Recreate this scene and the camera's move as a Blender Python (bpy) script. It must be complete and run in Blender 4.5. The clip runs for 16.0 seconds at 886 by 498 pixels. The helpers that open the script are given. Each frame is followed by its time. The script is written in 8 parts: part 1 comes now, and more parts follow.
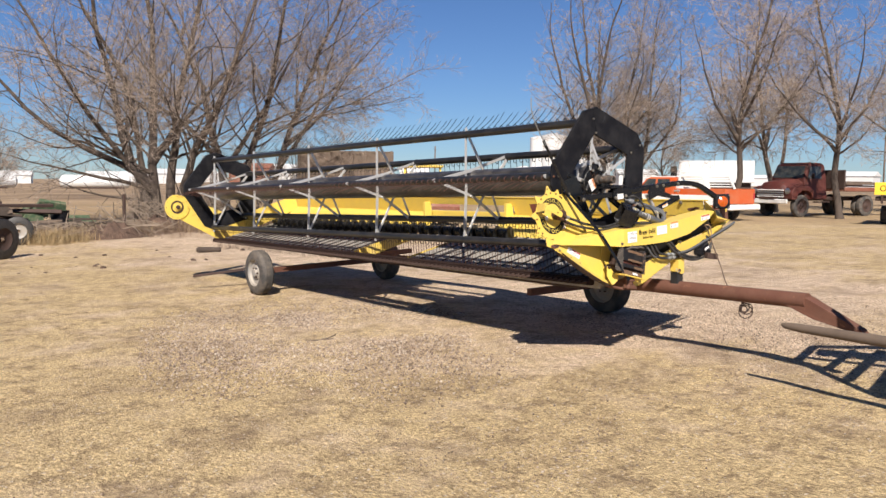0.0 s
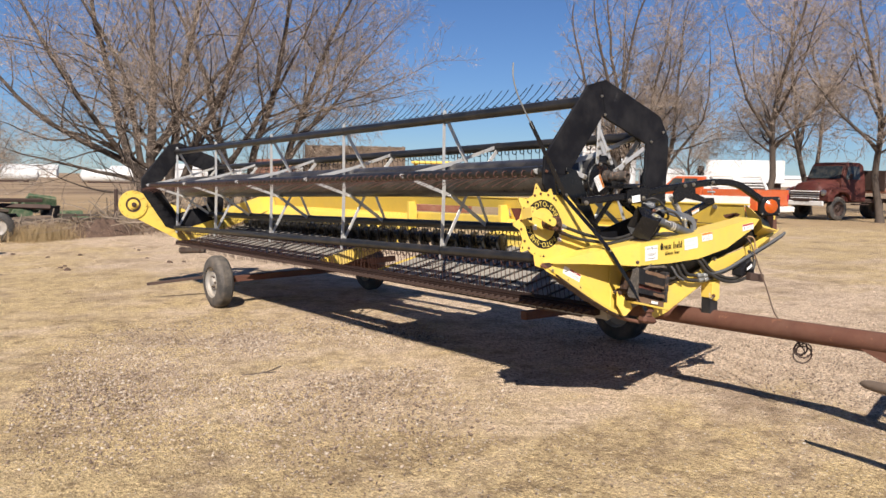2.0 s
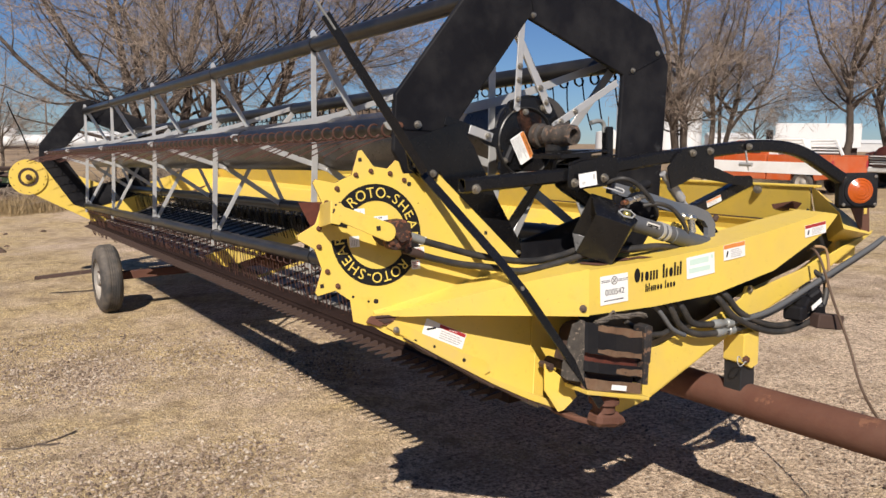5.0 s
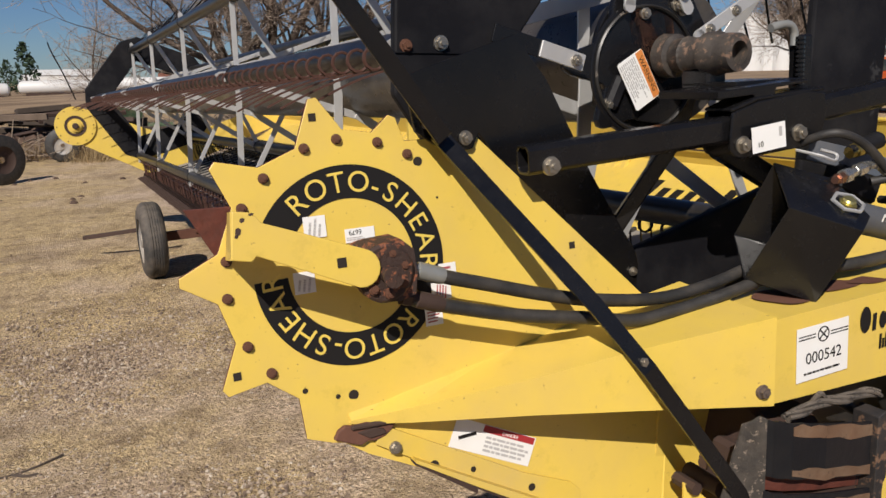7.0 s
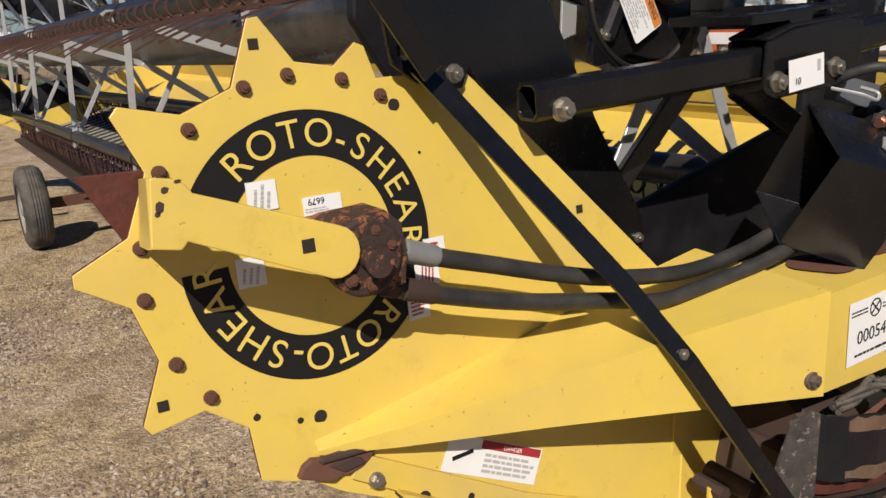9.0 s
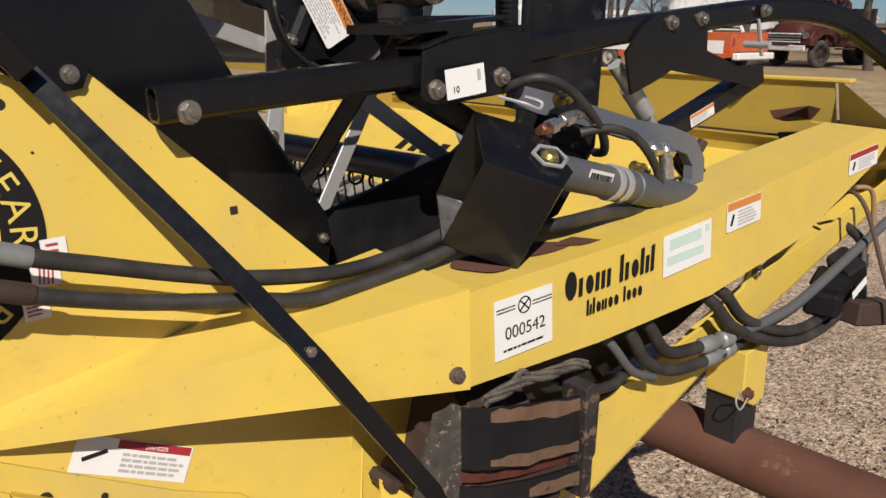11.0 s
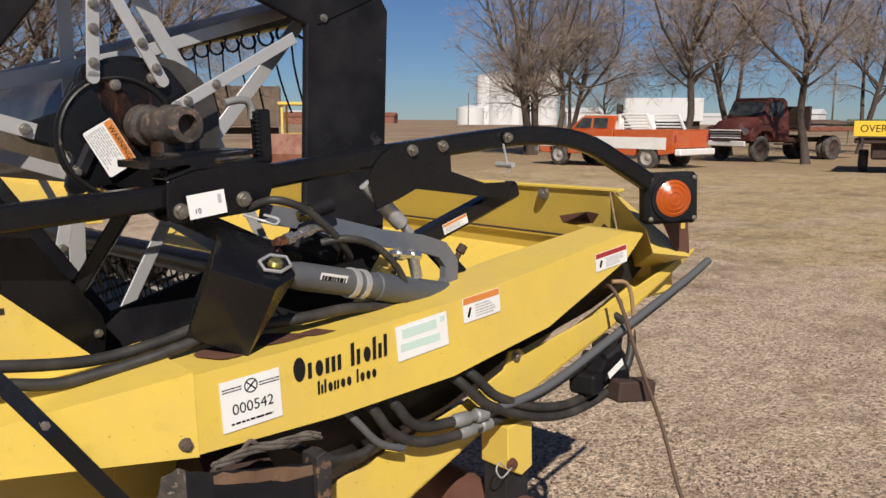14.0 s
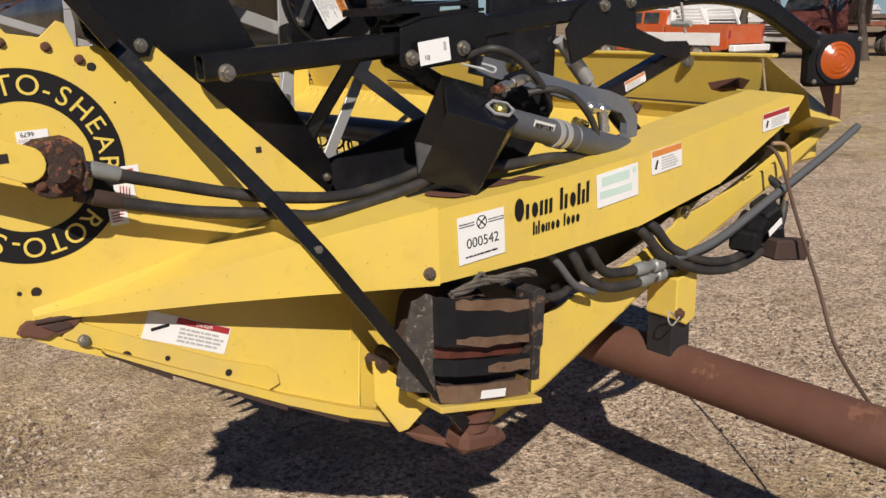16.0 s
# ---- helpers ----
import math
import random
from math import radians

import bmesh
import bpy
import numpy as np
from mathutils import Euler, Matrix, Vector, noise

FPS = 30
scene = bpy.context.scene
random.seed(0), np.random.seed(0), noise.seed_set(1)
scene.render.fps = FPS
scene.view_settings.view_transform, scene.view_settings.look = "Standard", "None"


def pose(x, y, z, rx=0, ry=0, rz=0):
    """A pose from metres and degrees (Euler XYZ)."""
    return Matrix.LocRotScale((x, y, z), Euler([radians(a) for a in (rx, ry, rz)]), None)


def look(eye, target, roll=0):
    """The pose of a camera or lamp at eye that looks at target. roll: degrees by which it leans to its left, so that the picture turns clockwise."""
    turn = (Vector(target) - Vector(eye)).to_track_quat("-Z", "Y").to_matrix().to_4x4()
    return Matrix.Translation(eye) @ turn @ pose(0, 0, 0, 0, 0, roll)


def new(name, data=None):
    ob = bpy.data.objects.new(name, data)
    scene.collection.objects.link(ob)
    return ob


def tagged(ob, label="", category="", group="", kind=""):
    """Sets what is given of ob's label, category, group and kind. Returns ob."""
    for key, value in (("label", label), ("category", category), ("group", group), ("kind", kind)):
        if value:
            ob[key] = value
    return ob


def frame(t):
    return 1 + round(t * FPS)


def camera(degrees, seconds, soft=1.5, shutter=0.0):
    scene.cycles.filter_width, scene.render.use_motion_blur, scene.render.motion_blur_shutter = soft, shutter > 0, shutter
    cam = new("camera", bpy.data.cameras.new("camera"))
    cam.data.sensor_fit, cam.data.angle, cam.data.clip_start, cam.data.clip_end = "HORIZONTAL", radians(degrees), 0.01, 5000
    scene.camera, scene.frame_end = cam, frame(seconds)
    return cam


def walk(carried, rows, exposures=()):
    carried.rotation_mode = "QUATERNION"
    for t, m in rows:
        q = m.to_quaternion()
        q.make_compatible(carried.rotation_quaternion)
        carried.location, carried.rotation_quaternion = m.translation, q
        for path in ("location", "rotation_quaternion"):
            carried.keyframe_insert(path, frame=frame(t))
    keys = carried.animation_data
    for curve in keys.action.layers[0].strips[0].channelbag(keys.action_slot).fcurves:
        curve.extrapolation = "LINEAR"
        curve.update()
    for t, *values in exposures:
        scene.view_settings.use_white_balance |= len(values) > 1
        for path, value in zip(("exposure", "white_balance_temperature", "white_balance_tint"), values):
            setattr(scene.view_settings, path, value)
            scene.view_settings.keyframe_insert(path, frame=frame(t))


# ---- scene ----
cam = camera(55.95, 16.0)
# seconds, x, y, z, yaw, pitch, roll
ROWS = [
    (0.0, -5.2713, -5.1148, 1.7185, -38.145, -4.769, 0.588),
    (0.5, -4.9284, -4.8658, 1.7131, -38.606, -5.222, 0.922),
    (1.0, -4.5382, -4.5651, 1.7093, -39.093, -5.616, 1.646),
    (1.5, -4.1279, -4.2738, 1.7098, -38.029, -5.549, 1.56),
    (2.0, -3.7596, -3.9353, 1.7053, -36.523, -4.945, 1.112),
    (2.5, -3.3622, -3.6371, 1.6996, -34.821, -5.228, 0.744),
    (3.0, -2.9476, -3.3627, 1.7205, -32.648, -5.995, 0.873),
    (3.5, -2.5549, -3.052, 1.6961, -32.417, -6.227, 1.043),
    (4.0, -2.0809, -2.8106, 1.675, -33.654, -6.266, 1.025),
    (4.2, -1.8916, -2.7121, 1.7025, -33.782, -6.234, 1.112),
    (6.3, -0.5752, -1.5023, 1.7052, -27.917, -10.744, -0.335),
    (6.5, -0.532, -1.3912, 1.7183, -27.404, -11.101, -0.572),
    (7.0, -0.435, -1.1949, 1.7085, -25.44, -12.003, -1.092),
    (7.5, -0.4177, -1.0384, 1.6944, -25.119, -13.489, -1.36),
    (8.0, -0.4866, -0.8911, 1.6803, -28.37, -14.322, -1.734),
    (8.5, -0.4841, -0.8293, 1.6709, -31.883, -14.574, -1.584),
    (9.0, -0.393, -0.8555, 1.661, -32.365, -15.101, -1.138),
    (9.5, -0.2395, -0.9537, 1.6553, -31.58, -15.759, -0.57),
    (10.0, -0.1378, -1.0325, 1.6751, -34.095, -16.408, 0.125),
    (12.3, -0.111, -1.2478, 1.6663, -43.304, -12.939, 0.512),
    (12.5, -0.1221, -1.3035, 1.6753, -43.439, -12.375, 0.323),
    (13.0, -0.1437, -1.4092, 1.7314, -42.703, -9.594, -0.602),
    (13.5, -0.0717, -1.514, 1.7506, -41.746, -8.094, -0.283),
    (14.0, 0.0308, -1.6058, 1.7473, -41.535, -8.818, 0.278),
    (14.5, 0.0439, -1.6304, 1.7278, -40.384, -9.962, -0.095),
    (15.0, -0.0313, -1.5958, 1.6882, -40.051, -12.238, -0.162),
    (15.5, -0.1676, -1.531, 1.6699, -41.455, -13.954, 0.259),
    (16.0, -0.337, -1.4506, 1.6448, -39.179, -15.449, -0.042),
]
walk(cam, [(t, pose(x, y, z) @ pose(0, 0, 0, 0, 0, yaw) @ pose(0, 0, 0, 90 + pitch, 0, 0) @ pose(0, 0, 0, 0, 0, roll)) for t, x, y, z, yaw, pitch, roll in ROWS],
     exposures=[(0.0, 0.71), (3.0, 0.69), (4.2, 0.62), (6.3, 0.10), (10.2, 0.03), (12.3, 0.10), (14.0, 0.12), (16.0, 0.07)])

# ---- sky and sun ----
SUN = Vector((-0.74, -0.95, 0.98)).normalized()
sun_data = bpy.data.lights.new("sun", "SUN")
sun_data.energy, sun_data.angle, sun_data.color = 5.0, radians(0.53), (1.0, 0.92, 0.835)
sun = new("sun", sun_data)
sun.matrix_world = look((0, 0, 0), -SUN)
world = bpy.data.worlds.new("sky")
scene.world = world
world.use_nodes = True
sky = world.node_tree.nodes.new("ShaderNodeTexSky")
sky.sky_type, sky.sun_disc = "NISHITA", False
sky.sun_elevation, sky.sun_rotation = math.asin(SUN.z), math.atan2(SUN.x, SUN.y)
sky.altitude, sky.air_density, sky.dust_density, sky.ozone_density = 1000, 1.0, 0.0, 1.6
clear = world.node_tree.nodes.new("ShaderNodeMix")
clear.data_type, clear.blend_type = "RGBA", "MULTIPLY"
clear.inputs[0].default_value, clear.inputs[7].default_value = 1.0, (0.80, 1.09, 1.60, 1)
world.node_tree.links.new(sky.outputs[0], clear.inputs[6])
world.node_tree.links.new(clear.outputs[2], world.node_tree.nodes["Background"].inputs[0])
world.node_tree.nodes["Background"].inputs[1].default_value = 0.0305

# ---- the lie of the land: the yard slopes gently, the plain beyond is level ----
YARD = Matrix(((0.99961, 0.0003, -0.02783, 0), (0.00006, 0.99992, 0.01293, 0), (0.02783, -0.01292, 0.99953, 0), (0, 0, 0, 1)))


def ground_z(x, y):
    u, v = 13 * math.tanh(x / 13), 22 * math.tanh(y / 22)
    dip = 0.065 * (1 + math.tanh((y - 13) / 2.5)) + 0.0035 * max(0.0, y - 35)
    return 0.02784 * u - 0.01293 * v - dip * (0.5 - 0.5 * math.tanh((x - 0.3 * y - 14) / 4))


# ---- materials ----
def nodes_of(name):
    m = bpy.data.materials.new(name)
    m.use_nodes = True
    return m, m.node_tree.nodes, m.node_tree.links, m.node_tree.nodes["Principled BSDF"]


def tex(nt, kind, scale, detail=4.0, rough=0.6, coords="Object"):
    n = nt.nodes.new("ShaderNodeTex" + kind)
    c = nt.nodes.new("ShaderNodeTexCoord")
    n.inputs["Scale"].default_value = scale
    if kind == "Noise":
        n.inputs["Detail"].default_value, n.inputs["Roughness"].default_value = detail, rough
    nt.links.new(c.outputs[coords], n.inputs["Vector"])
    return n


def ramp(nt, source, stops):
    r = nt.nodes.new("ShaderNodeValToRGB")
    e = r.color_ramp.elements
    while len(e) < len(stops):
        e.new(0.5)
    for k, (pos, col) in zip(e, stops):
        k.position, k.color = pos, (*col, 1) if len(col) == 3 else (col[0],) * 3 + (1,)
    nt.links.new(source, r.inputs[0])
    return r


def mix(nt, fac, a, b, mode="MIX"):
    m = nt.nodes.new("ShaderNodeMix")
    m.data_type, m.blend_type = "RGBA", mode
    for socket, v in ((m.inputs[0], fac), (m.inputs[6], a), (m.inputs[7], b)):
        if isinstance(v, (int, float)):
            socket.default_value = v
        elif isinstance(v, tuple):
            socket.default_value = (*v, 1)
        else:
            nt.links.new(v, socket)
    return m.outputs[2]


def bump(nt, height, strength, distance):
    b = nt.nodes.new("ShaderNodeBump")
    b.inputs["Strength"].default_value, b.inputs["Distance"].default_value = strength, distance
    nt.links.new(height, b.inputs["Height"])
    return b.outputs[0]


def surface(name, base, worn=None, wear=0.0, dust=None, dusty=0.0, rough=0.5, metal=0.0, grain=40.0, relief=0.15, blotch=3.0, vary=0.12, coat=0.0, edge=0.0, spec=0.5, specks=None):
    """Paint, metal, rubber or wood: a base colour that varies at two scales, patches of wear, and a film of dust."""
    m, n, l, p = nodes_of(name)
    nt = m.node_tree
    big, fine = tex(nt, "Noise", blotch, 5), tex(nt, "Noise", grain, 6, 0.7)
    dark = tuple(c * (1 - vary) for c in base)
    light = tuple(min(1, c * (1 + vary)) for c in base)
    col = mix(nt, ramp(nt, big.outputs[0], [(0.3, (0,)), (0.7, (1,))]).outputs[0], dark, light)
    col = mix(nt, 0.35, col, mix(nt, fine.outputs[0], dark, light))
    rgh = nt.nodes.new("ShaderNodeMapRange")
    rgh.inputs[3].default_value, rgh.inputs[4].default_value = max(0.05, rough - 0.12), min(1, rough + 0.12)
    l.new(fine.outputs[0], rgh.inputs[0])
    if dust:
        film = ramp(nt, tex(nt, "Noise", blotch * 1.7, 6, 0.65).outputs[0], [(0.42, (0,)), (0.75, (dusty,))])
        col = mix(nt, film.outputs[0], col, dust)
    if specks:
        dots = ramp(nt, tex(nt, "Noise", 95, 3, 0.6).outputs[0], [(0.70, (0,)), (0.73, (0.8,))])
        col = mix(nt, dots.outputs[0], col, specks)
        film2 = ramp(nt, tex(nt, "Noise", blotch * 5, 9, 0.75).outputs[0], [(0.56, (0,)), (0.78, (0.5,))])
        col = mix(nt, film2.outputs[0], col, tuple(0.6 * c for c in base))
    if worn:
        spot = tex(nt, "Noise", blotch * 3.1, 8, 0.72)
        mask = ramp(nt, spot.outputs[0], [(0.72 - 0.4 * wear, (0,)), (0.75 - 0.4 * wear, (1,))])
        col = mix(nt, mask.outputs[0], col, mix(nt, fine.outputs[0], tuple(c * 0.55 for c in worn), tuple(min(1, c * 1.3) for c in worn)))
        if edge:
            geo = nt.nodes.new("ShaderNodeNewGeometry")
            edges = ramp(nt, geo.outputs["Pointiness"], [(0.56, (0,)), (0.62, (edge,))])
            col = mix(nt, edges.outputs[0], col, worn)
    l.new(col, p.inputs["Base Color"])
    l.new(rgh.outputs[0], p.inputs["Roughness"])
    p.inputs["Metallic"].default_value, p.inputs["Coat Weight"].default_value = metal, coat
    p.inputs["Coat Roughness"].default_value = 0.25
    p.inputs["Specular IOR Level"].default_value = spec
    if relief:
        l.new(bump(nt, fine.outputs[0], relief, 0.004), p.inputs["Normal"])
    return m


RUST = (0.105, 0.041, 0.025)
DUST = (0.42, 0.33, 0.22)
yellow = surface("yellow_paint", (0.70, 0.505, 0.088), worn=(0.41, 0.30, 0.10), wear=0.02, dust=(0.55, 0.39, 0.15), dusty=0.45, specks=(0.30, 0.18, 0.06), rough=0.42, relief=0.03, vary=0.05, coat=0.15)
yellow_worn = surface("worn_yellow_paint", (0.66, 0.47, 0.078), worn=RUST, wear=0.22, dust=DUST, dusty=0.5, rough=0.5, relief=0.08, vary=0.08)
black = surface("black_paint", (0.006, 0.006, 0.007), worn=(0.09, 0.07, 0.055), wear=0.04, dust=(0.05, 0.045, 0.04), dusty=0.12, rough=0.25, spec=0.38, relief=0.05, vary=0.3)
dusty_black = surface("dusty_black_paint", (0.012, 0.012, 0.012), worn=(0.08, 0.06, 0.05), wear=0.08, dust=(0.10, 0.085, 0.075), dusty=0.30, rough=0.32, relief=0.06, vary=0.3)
weathered_black = surface("weathered_black_paint", (0.022, 0.021, 0.021), worn=(0.12, 0.09, 0.07), wear=0.08, dust=(0.16, 0.14, 0.12), dusty=0.45, rough=0.30, relief=0.06, vary=0.3)
black_plastic = surface("black_plastic", (0.007, 0.007, 0.009), worn=(0.035, 0.035, 0.037), wear=0.18, dust=(0.055, 0.053, 0.052), dusty=0.35, rough=0.55, spec=0.16, relief=0.12, grain=120, vary=0.3)
rubber = surface("black_rubber", (0.022, 0.021, 0.020), worn=(0.09, 0.076, 0.062), wear=0.14, dust=(0.12, 0.10, 0.08), dusty=0.4, rough=0.58, relief=0.25, grain=80, blotch=9, vary=0.3)
tyre_rubber = surface("tyre_rubber", (0.045, 0.042, 0.040), dust=(0.26, 0.21, 0.16), dusty=0.55, rough=0.8, relief=0.3, grain=60, vary=0.25)
rust = surface("rusty_steel", RUST, worn=(0.19, 0.085, 0.048), wear=0.25, dust=(0.20, 0.12, 0.08), dusty=0.28, rough=0.82, relief=0.35, grain=70, vary=0.3)
red_rust = surface("red_rusty_steel", (0.105, 0.026, 0.015), worn=(0.26, 0.10, 0.06), wear=0.17, dust=(0.05, 0.018, 0.012), dusty=0.6, rough=0.7, relief=0.5, grain=60, blotch=22, vary=0.45)
rust_dark = surface("dark_rusty_steel", (0.048, 0.027, 0.020), worn=(0.13, 0.062, 0.038), wear=0.2, rough=0.8, relief=0.35, grain=70, vary=0.3)
galvanised = surface("galvanised_steel", (0.58, 0.58, 0.57), worn=(0.22, 0.18, 0.15), wear=0.06, dust=(0.40, 0.34, 0.27), dusty=0.3, rough=0.45, metal=0.55, relief=0.08, vary=0.12)
zinc = surface("zinc_bolt", (0.36, 0.33, 0.28), worn=RUST, wear=0.15, rough=0.38, metal=0.85, relief=0.1, vary=0.2, grain=150)
dull_fitting = surface("dull_plated_fitting", (0.27, 0.28, 0.27), worn=(0.12, 0.075, 0.05), wear=0.15, dust=(0.25, 0.20, 0.15), dusty=0.4, rough=0.5, metal=0.35, relief=0.15, grain=90, blotch=12, vary=0.2)
crust = surface("crusted_rust", (0.042, 0.022, 0.016), worn=(0.28, 0.095, 0.042), wear=0.44, rough=0.72, relief=0.7, grain=120, blotch=14, vary=0.45)
grey_paint = surface("grey_paint", (0.072, 0.080, 0.092), worn=(0.26, 0.25, 0.23), wear=0.08, dust=(0.30, 0.24, 0.17), dusty=0.22, rough=0.5, relief=0.08, vary=0.1)
white_label = surface("white_label", (0.78, 0.78, 0.76), dust=(0.55, 0.48, 0.38), dusty=0.25, rough=0.5, relief=0.0, vary=0.03)
black_ink = surface("black_ink", (0.012, 0.011, 0.011), rough=0.6, spec=0.2, relief=0.0, vary=0.1)
faded_ink = surface("faded_ink", (0.42, 0.41, 0.40), rough=0.6, relief=0.0, vary=0.1)
red_ink = surface("red_ink", (0.34, 0.025, 0.03), rough=0.5, relief=0.0, vary=0.05)
orange_ink = surface("orange_ink", (0.62, 0.22, 0.05), rough=0.5, relief=0.0, vary=0.05)
pale_green_ink = surface("pale_green_ink", (0.52, 0.66, 0.58), rough=0.5, relief=0.0, vary=0.05)
canvas = surface("draper_canvas", (0.24, 0.222, 0.195), dust=(0.40, 0.345, 0.275), dusty=0.6, rough=0.85, relief=0.2, grain=90, vary=0.2)

scraped_cover = surface("scraped_cover", (0.009, 0.010, 0.013), worn=(0.10, 0.058, 0.036), wear=0.10, dust=(0.06, 0.05, 0.042), dusty=0.18, rough=0.36, spec=0.3, relief=0.2, grain=60, blotch=6, vary=0.3)
tan_rust = surface("tan_scraped_rust", (0.135, 0.075, 0.042), worn=(0.035, 0.022, 0.016), wear=0.30, dust=(0.22, 0.16, 0.105), dusty=0.5, rough=0.75, relief=0.5, grain=70, blotch=12, vary=0.35)
gold_plate = surface("gold_plated_fitting", (0.55, 0.43, 0.14), worn=(0.20, 0.13, 0.06), wear=0.1, rough=0.3, metal=0.9, relief=0.05, grain=120)
bright_plate = surface("bright_plated_fitting", (0.62, 0.61, 0.57), worn=(0.28, 0.22, 0.17), wear=0.12, rough=0.28, metal=0.9, relief=0.1, grain=120, vary=0.2)

# ---- shapes ----


class Shape:
    """Collects the faces of one part."""

    def __init__(self):
        self.v, self.f, self.smooth = [], [], []

    def add(self, verts, faces, smooth=False):
        k = len(self.v)
        self.v += [tuple(p) for p in verts]
        self.f += [tuple(i + k for i in f) for f in faces]
        self.smooth += [smooth] * len(faces)
        return self

    def box(self, c, s, m=None, bevel=0.0):
        """A box of size s round c, with chamfered edges, turned by m about c."""
        hx, hy, hz = s[0] / 2, s[1] / 2, s[2] / 2
        b = min(bevel, 0.45 * min(s))
        if b <= 0:
            pts = [Vector((x, y, z)) for z in (-hz, hz) for y in (-hy, hy) for x in (-hx, hx)]
            faces = [(0, 2, 3, 1), (4, 5, 7, 6), (0, 1, 5, 4), (2, 6, 7, 3), (0, 4, 6, 2), (1, 3, 7, 5)]
        else:
            pts, faces, at = [], [], {}
            for sx in (-1, 1):
                for sy in (-1, 1):
                    for sz in (-1, 1):
                        for axis in range(3):
                            q = [sx * (hx - b), sy * (hy - b), sz * (hz - b)]
                            q[axis] = (sx * hx, sy * hy, sz * hz)[axis]
                            at[sx, sy, sz, axis] = len(pts)
                            pts.append(Vector(q))
            for s0 in (-1, 1):
                for axis in range(3):
                    ring = [(-1, -1), (1, -1), (1, 1), (-1, 1)]
                    f = []
                    for p, q in ring:
                        key = [p, q]
                        key.insert(axis, s0)
                        f.append(at[(*key, axis)])
                    faces.append(f if (s0 > 0) == (axis != 1) else f[::-1])
            for a, o in ((0, 1), (0, 2), (1, 2)):
                r = 3 - a - o
                for sa in (-1, 1):
                    for so in (-1, 1):
                        f = []
                        for sr, ax in ((-1, a), (1, a), (1, o), (-1, o)):
                            key = [0, 0, 0]
                            key[a], key[o], key[r] = sa, so, sr
                            f.append(at[(*key, ax)])
                        faces.append(f)
            for sx in (-1, 1):
                for sy in (-1, 1):
                    for sz in (-1, 1):
                        faces.append([at[sx, sy, sz, 0], at[sx, sy, sz, 1], at[sx, sy, sz, 2]])
        c = Vector(c)
        return self.add([(m @ p if m else p) + c for p in pts], faces)

    def bar(self, a, b, w, h, up=(0, 0, 1), bevel=0.003):
        """A straight bar of section w by h from a to b; h lies towards up."""
        a, b = Vector(a), Vector(b)
        d = (b - a).normalized()
        side = d.cross(Vector(up)).normalized()
        top = side.cross(d)
        m = Matrix((side, d, top)).transposed()
        return self.box((a + b) / 2, (w, (b - a).length, h), m, bevel)

    def tube(self, a, b, r, seg=16, r2=None, caps=True):
        a, b = Vector(a), Vector(b)
        d = (b - a).normalized()
        u = d.orthogonal().normalized()
        w = d.cross(u)
        r2 = r if r2 is None else r2
        ring = [(math.cos(2 * math.pi * i / seg), math.sin(2 * math.pi * i / seg)) for i in range(seg)]
        self.add([a + (u * c + w * s) * r for c, s in ring] + [b + (u * c + w * s) * r2 for c, s in ring],
                 [(i, (i + 1) % seg, seg + (i + 1) % seg, seg + i) for i in range(seg)], True)
        if caps:
            self.add([a + (u * c + w * s) * r for c, s in ring], [tuple(reversed(range(seg)))])
            self.add([b + (u * c + w * s) * r2 for c, s in ring], [tuple(range(seg))])
        return self

    def pipe(self, pts, r, seg=10, smooth_steps=6, closed=False):
        """A round hose or rod along a smoothed line of points; r a number or one radius for each point."""
        pts = [Vector(p) for p in pts]
        rs = list(r) if isinstance(r, (list, tuple)) else [r] * len(pts)
        if smooth_steps > 1:
            line, radii, n = [], [], len(pts)
            for i in range(n if closed else n - 1):
                p0, p1, p2, p3 = (pts[(i + k) % n] if closed else pts[min(max(i + k, 0), n - 1)] for k in (-1, 0, 1, 2))
                for s in range(smooth_steps):
                    t = s / smooth_steps
                    line.append(0.5 * (2 * p1 + (p2 - p0) * t + (2 * p0 - 5 * p1 + 4 * p2 - p3) * t * t + (3 * p1 - p0 - 3 * p2 + p3) * t ** 3))
                    radii.append(rs[i] + (rs[(i + 1) % n] - rs[i]) * t)
            if not closed:
                line.append(pts[-1])
                radii.append(rs[-1])
        else:
            line, radii = pts, rs
        n = len(line)
        u, verts = None, []
        for i, p in enumerate(line):
            d = (line[(i + 1) % n] - line[i - 1]) if closed else line[min(i + 1, n - 1)] - line[max(i - 1, 0)]
            d = d.normalized()
            u = d.orthogonal().normalized() if u is None else (u - d * u.dot(d)).normalized()
            w = d.cross(u)
            verts += [p + (u * math.cos(2 * math.pi * k / seg) + w * math.sin(2 * math.pi * k / seg)) * radii[i] for k in range(seg)]
        faces = [(i * seg + k, i * seg + (k + 1) % seg, ((i + 1) % n) * seg + (k + 1) % seg, ((i + 1) % n) * seg + k) for i in range(n if closed else n - 1) for k in range(seg)]
        self.add(verts, faces, True)
        if not closed:
            self.add(verts[:seg], [tuple(reversed(range(seg)))])
            self.add(verts[-seg:], [tuple(range(seg))])
        return self

    def prism(self, near, far):
        """A plate or block between two like outlines of points."""
        n = len(near)
        return self.add(list(near) + list(far), [tuple(range(n)), tuple(reversed(range(n, 2 * n)))] + [(i, n + i, n + (i + 1) % n, (i + 1) % n) for i in range(n)])

